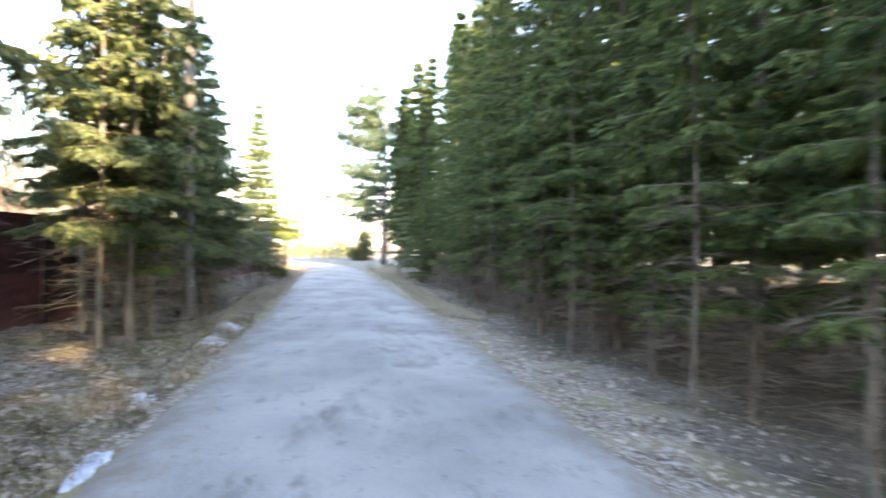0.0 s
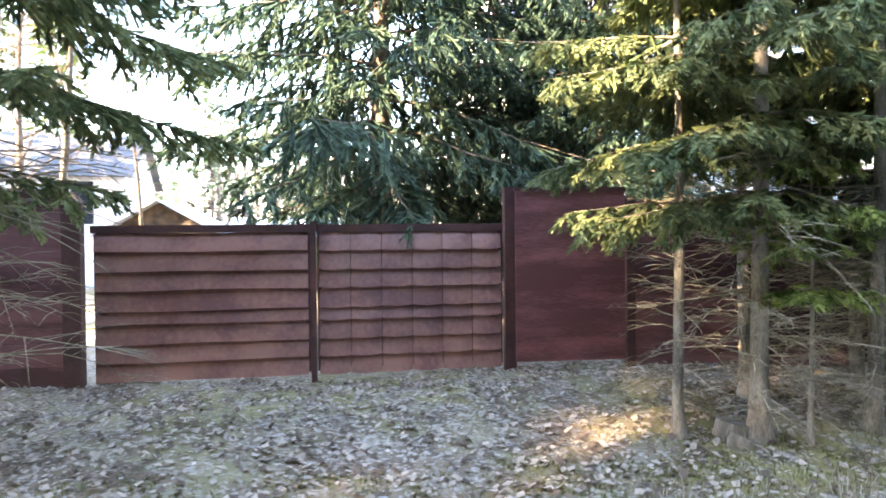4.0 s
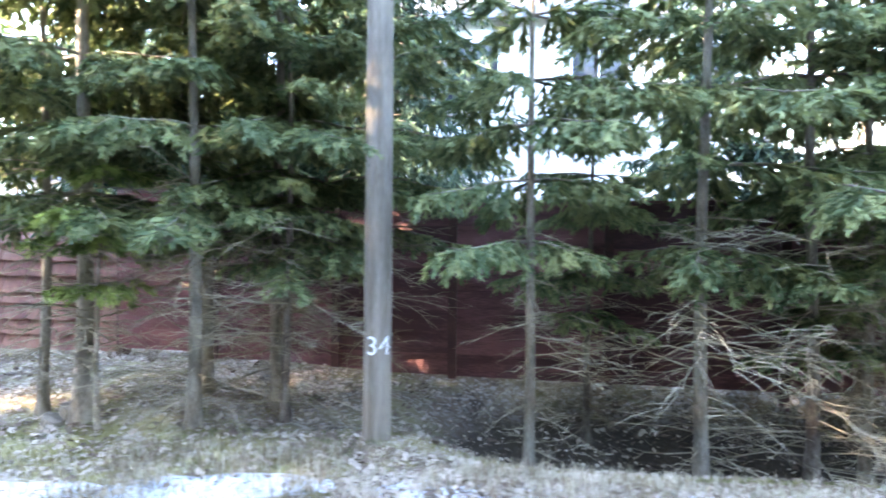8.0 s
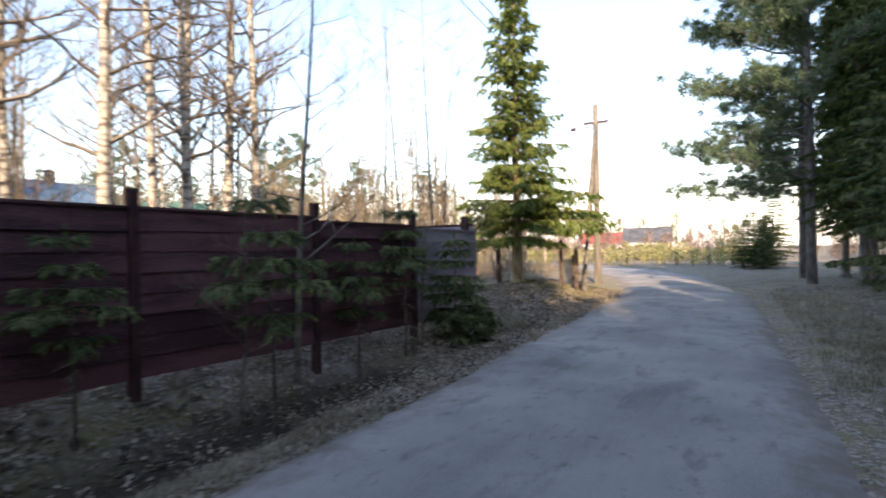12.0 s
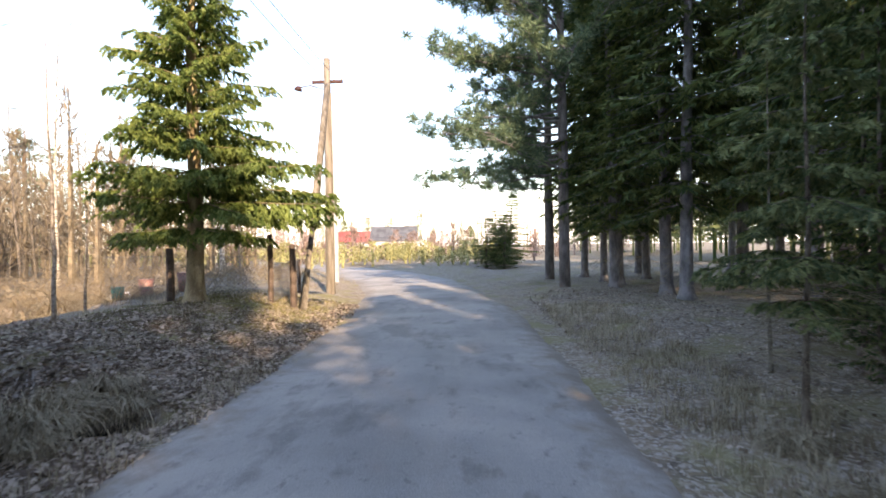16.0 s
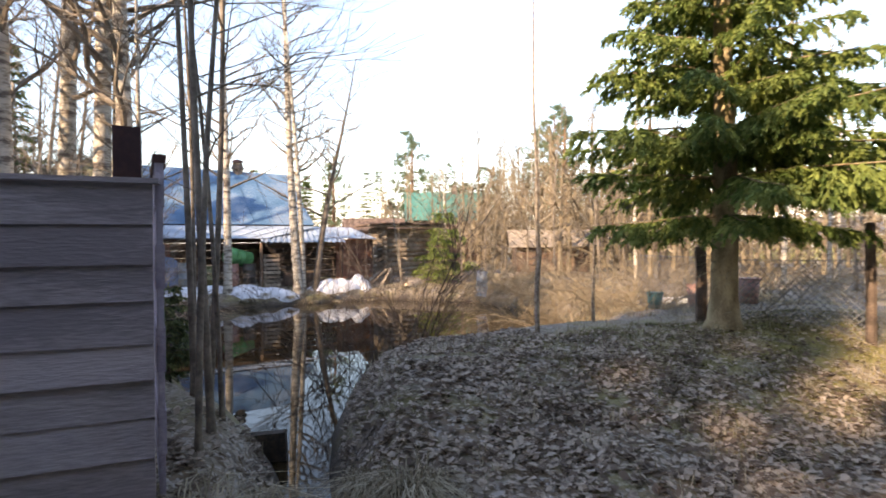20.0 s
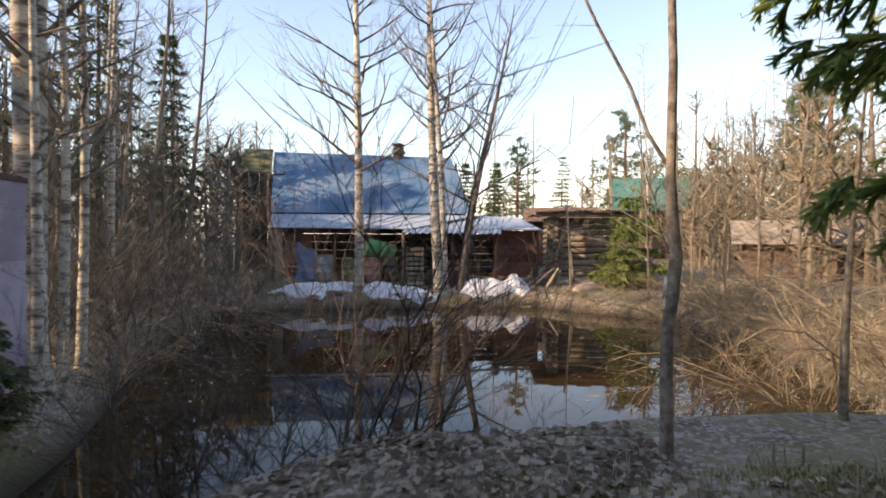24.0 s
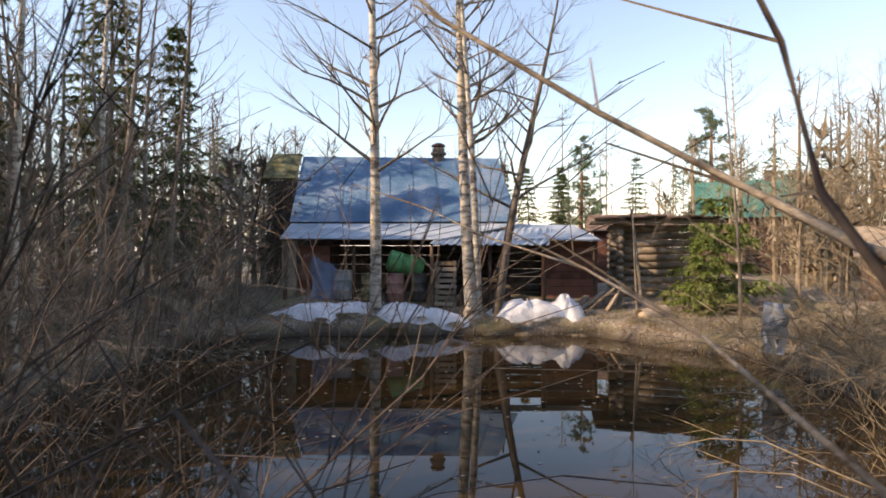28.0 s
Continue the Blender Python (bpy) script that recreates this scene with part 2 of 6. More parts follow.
M["wood"] = mat("weathered_brown_wood", (0.09, 0.055, 0.04), (0.24, 0.16, 0.115), 0.2, 0.9, bump=0.5, fine=0.02, island=-0.4)
M["log"] = mat("grey_logs", (0.20, 0.16, 0.12), (0.42, 0.34, 0.26), 0.25, 0.9, bump=0.5, fine=0.02, island=-0.4)
M["white"] = mat("white_wall", (0.76, 0.76, 0.74), (0.86, 0.86, 0.84), 0.8, 0.8, bump=0.15)
M["snow"] = mat("old_snow", (0.62, 0.63, 0.66), (0.85, 0.86, 0.88), 0.3, 0.6, bump=0.6, fine=0.04)
M["ice"] = mat("thin_road_ice", (0.36, 0.41, 0.48), (0.60, 0.64, 0.70), 0.12, 0.35, bump=0.5, fine=0.03)
M["leaf"] = mat("fallen_leaf", (0.16, 0.115, 0.085), (0.52, 0.43, 0.345), 0.5, 0.8, bump=0, island=0.8, thin=0.35)
M["straw"] = mat("dry_grass", (0.23, 0.185, 0.12), (0.47, 0.41, 0.30), 0.5, 0.9, bump=0, island=0.6, thin=0.35)
M["glass"] = mat("dark_window_pane", (0.02, 0.025, 0.03), (0.035, 0.04, 0.05), 0.5, 0.08, bump=0)


# brighter copy of the spruce needles, with sunlight put into the colour
M["spruce_sun"] = mat("sunlit_spruce_needles", (0.11, 0.175, 0.042), (0.30, 0.37, 0.105), 0.5, 0.7, bump=0, fine=0.1, island=0.5, thin=0.42)
M["spruce_blue"] = mat("blue_green_needles", (0.03, 0.07, 0.045), (0.09, 0.15, 0.09), 0.6, 0.7, bump=0, fine=0.1, island=0.5, thin=0.35)
M["grey_bark"] = mat("grey_spruce_bark", (0.13, 0.12, 0.12), (0.28, 0.26, 0.26), 0.15, 0.95, bump=0.8, fine=0.02, stretch=(1, 1, 0.4))
M["pine_bark"] = mat("pine_bark", (0.10, 0.06, 0.04), (0.30, 0.17, 0.10), 0.2, 0.95, bump=0.7, fine=0.02)
M["alder_light"] = mat("light_alder_bark", (0.17, 0.13, 0.10), (0.40, 0.34, 0.27), 0.06, 0.85, bump=0.4, fine=0.01)
M["twig_dark"] = mat("dark_twig", (0.05, 0.035, 0.03), (0.10, 0.075, 0.06), 0.1, 0.9, bump=0)
M["stem_dark"] = mat("dark_stems", (0.085, 0.068, 0.053), (0.23, 0.185, 0.145), 0.3, 0.9, bump=0)
M["stem_wet"] = mat("dark_purple_brown_stems", (0.045, 0.036, 0.032), (0.13, 0.10, 0.085), 0.3, 0.9, bump=0)
M["brush"] = mat("grey_brown_brush", (0.19, 0.15, 0.115), (0.42, 0.345, 0.265), 0.3, 0.9, bump=0)
M["withy"] = mat("straw_brown_stems", (0.16, 0.12, 0.08), (0.34, 0.275, 0.185), 0.3, 0.9, bump=0)
M["withy_red"] = mat("reddish_stems", (0.20, 0.13, 0.11), (0.34, 0.245, 0.20), 1.5, 0.9, bump=0)
M["budding"] = mat("budding_bushes", (0.20, 0.19, 0.07), (0.40, 0.38, 0.17), 6.0, 0.9, bump=0, island=0.4)
# pale lilac puts the sky's sheen on the pond-side boards into their colour
M["fence_pale"] = mat("skylit_lilac_boards", (0.30, 0.25, 0.31), (0.46, 0.40, 0.46), 0.3, 0.85, bump=0.35, fine=0.02, island=-0.3)
M["roof_pale"] = mat("pale_worn_roof_metal", (0.24, 0.31, 0.38), (0.46, 0.51, 0.56), 0.6, 0.5, bump=0.2, fine=0.06)
M["roof_grey"] = mat("dark_grey_roof", (0.07, 0.07, 0.075), (0.13, 0.13, 0.135), 0.8, 0.7)
M["roof_red"] = mat("red_roof", (0.30, 0.06, 0.05), (0.40, 0.10, 0.08), 0.8, 0.6)
M["rust"] = mat("rusty_roof", (0.12, 0.062, 0.05), (0.20, 0.115, 0.09), 0.6, 0.8)
M["moss_roof"] = mat("mossy_shingles", (0.07, 0.07, 0.03), (0.22, 0.20, 0.10), 0.25, 0.95, bump=0.8)
M["wood_dark"] = mat("dark_old_wood", (0.05, 0.038, 0.03), (0.13, 0.095, 0.07), 0.2, 0.9, bump=0.5, fine=0.02, island=-0.4)
M["wood_red"] = mat("reddish_old_wood", (0.11, 0.045, 0.03), (0.22, 0.10, 0.07), 0.25, 0.9, bump=0.5, fine=0.02, island=-0.4)
M["red_board"] = mat("faded_red_boards", (0.25, 0.09, 0.06), (0.40, 0.17, 0.12), 0.25, 0.85, bump=0.4, fine=0.02, island=-0.4)
M["pole_dark"] = mat("dark_post_wood", (0.07, 0.05, 0.04), (0.17, 0.125, 0.10), 0.2, 0.9, bump=0.6, fine=0.02)
M["concrete"] = mat("pale_concrete", (0.42, 0.41, 0.39), (0.55, 0.54, 0.52), 0.4, 0.9)
M["wire"] = mat("dull_wire", (0.16, 0.16, 0.16), (0.26, 0.26, 0.26), 0.2, 0.6, metal=0.6, bump=0)
M["brick"] = mat("sooty_brick", (0.09, 0.075, 0.06), (0.20, 0.15, 0.12), 0.1, 0.9, bump=0.6)
M["tarp"] = mat("blue_tarp", (0.09, 0.14, 0.24), (0.19, 0.25, 0.36), 0.3, 0.5)
M["plastic"] = mat("grey_plastic_sheet", (0.40, 0.43, 0.46), (0.62, 0.65, 0.68), 0.2, 0.35)
for key, a, b in (("grey", (0.22, 0.25, 0.27), (0.34, 0.38, 0.40)), ("olive", (0.14, 0.14, 0.07), (0.24, 0.23, 0.12)), ("rust", (0.30, 0.15, 0.13), (0.44, 0.25, 0.21)), ("dark", (0.06, 0.06, 0.055), (0.12, 0.11, 0.10)), ("green", (0.06, 0.28, 0.10), (0.12, 0.42, 0.17)), ("white", (0.65, 0.66, 0.68), (0.8, 0.8, 0.8)), ("teal", (0.02, 0.10, 0.10), (0.05, 0.17, 0.16))):
    M["barrel_" + key] = mat(key + "_barrel_paint", a, b, 0.25, 0.5, bump=0.2)


def water_material():
    m = bpy.data.materials.new("brown_pond_water")
    m.use_nodes = True
    n, l = m.node_tree.nodes, m.node_tree.links
    p = n["Principled BSDF"]
    p.inputs["Base Color"].default_value = (0.036, 0.022, 0.010, 1)
    p.inputs["Roughness"].default_value = 0.02
    p.inputs["IOR"].default_value = 1.33
    p.inputs["Specular IOR Level"].default_value = 0.5
    # reflections tinted blue, so the mirrored sky's deep colour is partly painted in
    p.inputs["Specular Tint"].default_value = (0.3, 0.66, 1.0, 1)
    t = n.new("ShaderNodeTexNoise")
    t.inputs["Scale"].default_value = 2.5
    b = n.new("ShaderNodeBump")
    b.inputs["Strength"].default_value, b.inputs["Distance"].default_value = 0.05, 0.02
    l.new(t.outputs[0], b.inputs["Height"])
    l.new(b.outputs[0], p.inputs["Normal"])
    return m


M["water"] = water_material()


# ---- mesh helpers ----
def mesh(name, v, f, m, smooth=False):
    d = bpy.data.meshes.new(name)
    d.from_pydata([tuple(map(float, q)) for q in v], [], f if isinstance(f, list) else f.tolist())
    for q in m if isinstance(m, (list, tuple)) else [m]:
        d.materials.append(M[q])
    if smooth:
        d.shade_smooth()
    return d


def part(name, data, parent, label="", at=None):
    ob = new(name, data)
    ob.parent = parent
    if at is not None:
        ob.matrix_basis = at
    if label:
        ob["label"] = label
    return ob


def thing(name, label, category, group="", at=None, kind="", data=None):
    ob = new(name, data)
    if at is not None:
        ob.matrix_basis = at
    return tagged(ob, label, category, group, kind)


class Buf:
    """Collects vertices and faces for one mesh."""

    def __init__(self):
        self.v, self.f, self.n = [], [], 0

    def add(self, v, f):
        self.v.extend(v)
        self.f.extend([tuple(i + self.n for i in q) for q in f])
        self.n += len(v)
        return self

    def box(self, lo, hi, m=None):
        x0, y0, z0 = lo
        x1, y1, z1 = hi
        c = [(x0, y0, z0), (x1, y0, z0), (x1, y1, z0), (x0, y1, z0), (x0, y0, z1), (x1, y0, z1), (x1, y1, z1), (x0, y1, z1)]
        if m is not None:
            c = [tuple(m @ Vector(q)) for q in c]
        return self.add(c, [(0, 3, 2, 1), (4, 5, 6, 7), (0, 1, 5, 4), (1, 2, 6, 5), (2, 3, 7, 6), (3, 0, 4, 7)])

    def tube(self, pts, radii, sides=6, cap=True):
        pts = [Vector(p) for p in pts]
        base = self.n
        for i, p in enumerate(pts):
            d = (pts[min(i + 1, len(pts) - 1)] - pts[max(i - 1, 0)]).normalized()
            a = d.cross(Vector((0.31, 0.95, 0.05)) if abs(d.z) > 0.8 else Vector((0, 0, 1))).normalized()
            b = d.cross(a)
            for k in range(sides):
                w = 2 * math.pi * k / sides
                self.v.append(tuple(p + (a * math.cos(w) + b * math.sin(w)) * radii[i]))
        self.n += len(pts) * sides
        for i in range(len(pts) - 1):
            for k in range(sides):
                k2 = (k + 1) % sides
                self.f.append((base + i * sides + k, base + i * sides + k2, base + (i + 1) * sides + k2, base + (i + 1) * sides + k))
        if cap:
            self.f.append(tuple(base + k for k in range(sides))[::-1])
            self.f.append(tuple(base + (len(pts) - 1) * sides + k for k in range(sides)))
        return self

    def mesh(self, name, m, smooth=False):
        return mesh(name, self.v, self.f, m, smooth)


def boxmesh(name, lo, hi, m):
    return Buf().box(lo, hi).mesh(name, m)


def smoothstep(a, b, x):
    t = np.clip((x - a) / (b - a), 0, 1)
    return t * t * (3 - 2 * t)


# ---- ground ----
ROAD = np.array([(-60, 0.1), (-30, 0.2), (0, 0.26), (8, 0.36), (14, 0.6), (20, 0.75), (28, 0.98), (34, 1.75), (40, 3.1), (47, 6.0), (55, 10.5), (64, 17.0), (80, 30.0), (110, 56.0)])
POND = np.array([(21.78, 3.75), (21.98, 3.7), (22.38, 4.9), (22.75, 6.1), (23.15, 7.0), (24.0, 7.7), (25.5, 8.05), (26.6, 8.0), (27.7, 8.1), (29.0, 9.3), (30.1, 12.6), (29.9, 15.9),
                 (27.6, 18.6), (24.6, 18.4), (21.6, 18.1), (19.8, 16.9), (20.25, 12.8), (20.95, 10.5), (21.4, 8.7), (21.58, 6.95), (21.93, 6.0), (21.92, 5.05)])


def road_y(x):
    return np.interp(x, ROAD[:, 0], ROAD[:, 1])


def pond_distance(x, y):
    """Signed distance to the shore, negative over water."""
    best = np.full(np.shape(x), 1e9)
    inside = np.zeros(np.shape(x), bool)
    for (ax, ay), (bx, by) in zip(POND, np.roll(POND, -1, 0)):
        t = np.clip(((x - ax) * (bx - ax) + (y - ay) * (by - ay)) / ((bx - ax) ** 2 + (by - ay) ** 2), 0, 1)
        best = np.minimum(best, np.hypot(x - ax - t * (bx - ax), y - ay - t * (by - ay)))
        cross = ((ay > y) != (by > y)) & (x < (bx - ax) * (y - ay) / (by - ay + 1e-12) + ax)
        inside ^= cross
    return np.where(inside, -best, best)


def wob(x, y, s, k=0.0):
    return np.sin(x / s + 1.3 * np.sin(y / s * 0.7 + k)) * np.cos(y / s * 1.1 + k + 0.8 * np.sin(x / s * 0.6))


FENCE_SLOPE = -0.0892


def fence_y(x):
    return 5.65 + FENCE_SLOPE * (x - 2.2)


def ground_z(x, y):
    x, y = np.asarray(x, float), np.asarray(y, float)
    off = y - road_y(x)
    z = -0.02 + 0 * x
    left = smoothstep(1.9, 4.6, off)
    z = z + left * (0.10 + 0.22 * smoothstep(9, 13, x)) * (1 - smoothstep(50, 60, x))
    z = z - (0.43 + 0.17 * (1 - smoothstep(10.5, 13, x))) * np.exp(-((off - 3.1 - 0.85 * (1 - smoothstep(10.5, 13.5, x))) / 0.7) ** 2) * smoothstep(4.4, 5.8, x) * (1 - smoothstep(17.5, 20, x))
    z = z + 0.3 * smoothstep(-0.1, 0.35, y - fence_y(x)) * smoothstep(2.5, 4, x) * (1 - smoothstep(11, 13, x)) * (1 - smoothstep(8, 12, y))
    z = z + 0.20 * np.exp(-(((x - 27) / 3.5) ** 2 + ((y - 5.2) / 1.6) ** 2))
    z = z - 0.16 * smoothstep(-2.0, -3.4, off) * (1 - smoothstep(17, 22, x)) + 0.12 * smoothstep(-2.0, -4, off) * smoothstep(19, 24, x)
    z = z + 0.09 * np.exp(-((off - 2.25) / 0.28) ** 2) * smoothstep(3.5, 5.5, x) * (1 - smoothstep(12, 15, x))
    rough_amt = smoothstep(1.9, 2.6, np.abs(off))
    z = z + rough_amt * (0.05 * wob(x, y, 1.1) + 0.03 * wob(x, y, 0.37, 2.0))
    z = z + 0.06 * smoothstep(17.5, 20, y)
    far = smoothstep(16.5, 18.3, y) * smoothstep(19, 21, x) * (1 - smoothstep(30, 33, x))
    right = smoothstep(27.6, 29.2, x) * (1 - smoothstep(32, 35, x)) * smoothstep(8, 10, y)
    leftb = (1 - smoothstep(20.6, 21.4, x)) * smoothstep(17, 18.5, x) * smoothstep(8.7, 10, y)
    z = z - 0.26 * np.maximum(np.maximum(far, right), leftb) * (1 - smoothstep(19.7, 20.6, y))
    z = z - 0.75 * np.exp(-(((x - 21.88) / 0.34) ** 2 + ((y - 3.62) / 0.5) ** 2))
    d = pond_distance(x, y)
    bank = smoothstep(-0.57, 0.53, d)
    z = np.where(d < 0.6, -1.15 + (z + 1.15) * bank ** 0.6, z)
    return z


def grid(name, xs, ys, m, fn):
    X, Y = np.meshgrid(xs, ys)
    Z = fn(X, Y)
    v = np.stack([X.ravel(), Y.ravel(), Z.ravel()], 1)
    nx = len(xs)
    i = np.arange((len(ys) - 1) * (nx - 1))
    a = i // (nx - 1) * nx + i % (nx - 1)
    return mesh(name, v, np.stack([a, a + 1, a + nx + 1, a + nx], 1), m, True)


def steps(a, b, fine, lo=-900, hi=900):
    mid = np.arange(a, b + 1e-6, fine)
    out = [b + fine * 1.35 ** k for k in range(1, 60)]
    back = [a - fine * 1.35 ** k for k in range(1, 60)]
    return np.array([q for q in back[::-1] if q > lo] + list(mid) + [q for q in out if q < hi])


def mossy(x, y):
    off = y - road_y(x)
    verge = np.exp(-((off - 2.35) / 0.42) ** 2) * smoothstep(1.5, 4.0, x) * (1 - smoothstep(13, 16, x))
    yard = 0.75 * np.exp(-(((x + 0.8) / 2.6) ** 2 + ((y - 5.3) / 0.8) ** 2)) + 0.8 * np.exp(-(((x - 2.2) / 1.2) ** 2 + ((y - 3.3) / 0.6) ** 2))
    mound = np.exp(-(((x - 28.5) / 3.2) ** 2 + ((y - 4.6) / 1.5) ** 2))
    return np.clip(verge + yard + mound, 0, 1)


def ground_mesh():
    xs, ys = steps(-9, 34, 0.16), steps(-6, 21, 0.16)
    d = grid("ground", xs, ys, "ground", ground_z)
    X, Y = np.meshgrid(xs, ys)
    d.attributes.new("moss", "FLOAT", "POINT").data.foreach_set("value", mossy(X, Y).ravel().astype(np.float32))
    return d


thing("ground", "brown forest floor of dead leaves, needles, moss and dry grass", "ground", kind="structure", data=ground_mesh())


def road_mesh():
    v, f = [], []
    ts = np.concatenate([np.arange(-60, -8, 0.5), np.arange(-8, 40, 0.12), np.arange(40, 108, 0.5)])
    across = np.linspace(-1, 1, 17)
    for x in ts:
        yc = road_y(x)
        dy = (road_y(x + 0.2) - road_y(x - 0.2)) / 0.4
        nl = math.hypot(dy, 1)
        wl = 1.86 + 0.05 * math.sin(x * 0.7) * math.sin(x * 0.43) + 0.05 * noise.noise((x * 2.3, 1.0, 0.0)) + 0.035 * noise.noise((x * 9.0, 4.0, 0.0))
        wr = 1.86 + 0.05 * math.sin(x * 0.6 + 2) * math.sin(x * 0.51) + 0.05 * noise.noise((x * 2.1, 7.0, 0.0)) + 0.035 * noise.noise((x * 8.5, 9.0, 0.0))
        wide = 1 + 0.25 * float(smoothstep(33, 45, x))
        for a in across:
            w = (wl if a > 0 else wr) * wide
            px, py = x - dy / nl * a * w, yc + a * w / nl
            z = 0.012 + 0.035 * (1 - a * a) + 0.008 * float(wob(px, py, 0.9)) - 0.05 * max(0, abs(a) - 0.93) / 0.07
            v.append((px, py, z))
    k = len(across)
    for i in range(len(ts) - 1):
        for j in range(k - 1):
            a = i * k + j
            f.append((a, a + k, a + k + 1, a + 1))
    d = mesh("road", v, f, "road", True)
    d.attributes.new("edge", "FLOAT", "POINT").data.foreach_set("value", np.tile(np.abs(across), len(ts)))
    return d


thing("road", "grey worn asphalt lane dusted with sand, with frayed edges", "road", kind="structure", data=road_mesh())
thing("water", "still brown pond water mirroring the sky and trees", "water", kind="structure",
      data=mesh("water", [(17, 3.3, -0.3), (33, 3.3, -0.3), (33, 21, -0.3), (17, 21, -0.3)], [(0, 1, 2, 3)], "water"))


# ---- fence and gate ----
POSTS = [2.24, 3.7, 5.0, 6.6, 8.25, 10.3, 12.45, 14.85, 17.12, 19.2, 21.22]
FENCE_TOP = 1.90


def fence_panel(x0, x1, grey):
    y0, y1 = float(fence_y(x0)), float(fence_y(x1))
    length = math.hypot(x1 - x0, y1 - y0)
    at = pose(x0, y0, 0, 0, 0, math.degrees(math.atan2(y1 - y0, x1 - x0)))
    p = thing("plank_fence", "grey horizontal plank fence panel" if grey else "maroon painted horizontal plank fence panel", "fence", "fence along the road", at)
    material = "fence_grey" if grey else "fence"
    base = 0.07 + 0.25 * float(smoothstep(9, 13, x0))
    rows_n = 8
    top = FENCE_TOP - 0.05 * (x0 > 16) - 0.05 * (x0 > 18)
    hgt = (top - base) / rows_n
    for i in range(rows_n):
        z = base + i * hgt
        b = Buf()
        sag = random.uniform(-0.012, 0.012)
        tilt = random.uniform(0.004, 0.02)
        b.add([(0.03, -0.012 - tilt, z + 0.004), (length - 0.03, -0.012 - tilt, z + 0.004 + sag), (length - 0.03, -0.006, z + hgt + 0.028 + sag), (0.03, -0.006, z + hgt + 0.028),
               (0.03, 0.014, z + 0.004), (length - 0.03, 0.014, z + 0.004 + sag), (length - 0.03, 0.014, z + hgt + 0.028 + sag), (0.03, 0.014, z + hgt + 0.028)],
              [(0, 1, 2, 3), (5, 4, 7, 6), (0, 4, 5, 1), (3, 2, 6, 7), (0, 3, 7, 4), (1, 5, 6, 2)])
        part("plank", b.mesh("plank", material), p)
    part("cap_rail", boxmesh("cap_rail", (0, -0.03, top + 0.012), (length, 0.05, top + 0.037), material), p)
    return p


for a, b in zip(POSTS[:-1], POSTS[1:]):
    fence_panel(a, b, a > 18.5)
for x in POSTS[:-1]:
    top = FENCE_TOP + (0.20 if x > 12 else 0.08)
    thing("fence_post", "dark maroon square fence post between plank panels", "fence post", "fence posts", pose(x, float(fence_y(x)) - 0.03, 0, 0, 0, -5.1),
          data=boxmesh("fence_post", (-0.045, -0.02, -0.3), (0.045, 0.07, top), "gate_frame"))


def gz(x, y):
    return float(ground_z(x, y))


# ---- gate, its side walls ----
GATE_Y = 6.12


def gate_leaf(x0, x1, tiled):
    g = thing("gate_leaf", "red-brown sheet metal gate leaf with tile pattern" if tiled else "red-brown ribbed sheet metal gate leaf", "gate", "gate leaves", pose(x0, GATE_Y, 0.13, 0, 0, -0.6))
    w, h, n_rows = x1 - x0, 1.55, 8
    part("top_rail", boxmesh("top_rail", (-0.02, -0.05, h - 0.05), (w + 0.02, 0.03, h + 0.03), "gate_frame"), g)
    part("bottom_rail", boxmesh("bottom_rail", (0, 0.0, 0.02), (w, 0.03, 0.06), "gate_frame"), g)
    for x in (0.0, w - 0.05):
        part("stile", boxmesh("stile", (x, -0.02, 0.0), (x + 0.05, 0.028, h - 0.052), "gate_frame"), g)
    part("backing_sheet", boxmesh("backing_sheet", (0.01, 0.006, 0.03), (w - 0.01, 0.010, h - 0.06), "gate_frame"), g)
    nx = 34
    cols = 6 if tiled else 1
    hs = [0.19, 0.185, 0.2, 0.13, 0.21, 0.19, 0.2, 0.19]
    z = -0.02
    for r in range(n_rows):
        rh = hs[r] * (h - 0.03) / sum(hs)
        for c in range(cols):
            a, b = 0.02 + (w - 0.04) * c / cols, 0.02 + (w - 0.04) * (c + 1) / cols - (0.007 if tiled else 0)
            k = max(3, nx // cols)
            v, f = [], []
            for j in range(6):
                s = j / 5
                prof = -0.075 * (1 - s) ** (0.6 if tiled else 0.5)
                for i in range(k + 1):
                    t = i / k
                    belly = 0.02 * math.sin(math.pi * t) if tiled else 0.006 * math.sin(t * 9 + r)
                    lift = (-0.012 * math.sin(math.pi * t) * (1 - s)) if tiled else 0.004 * math.sin(t * 7 + r * 2)
                    v.append((a + (b - a) * t + (0.012 * s if tiled else 0), prof - belly, z + rh * s + lift))
            for i in range(k + 1):
                t = i / k
                v.append((a + (b - a) * t, 0.0, z + 0.004))
            for j in range(5):
                for i in range(k):
                    q = j * (k + 1) + i
                    f.append((q, q + 1, q + k + 2, q + k + 1))
            for i in range(k):
                f.append((6 * (k + 1) + i, 6 * (k + 1) + i + 1, i + 1, i))
            part("metal_tile" if tiled else "rib", mesh("rib", v, f, "gate", False), g)
        z += rh
    return g


gate_leaf(-3.34, -1.2, False)
gate_leaf(-1.13, 0.92, True)
thing("gate_post", "dark maroon steel post between two gate leaves", "gate post", "gate posts", pose(-1.165, GATE_Y - 0.06, 0), data=boxmesh("gate_post", (-0.03, -0.04, -0.1), (0.03, 0.04, 1.74), "gate_frame"))
thing("gate_post", "dark maroon steel post at the gate's end", "gate post", "gate posts", pose(0.98, 5.9, 0), data=boxmesh("gate_post", (-0.085, -0.05, -0.1), (0.04, 0.05, 2.1), "gate_frame"))
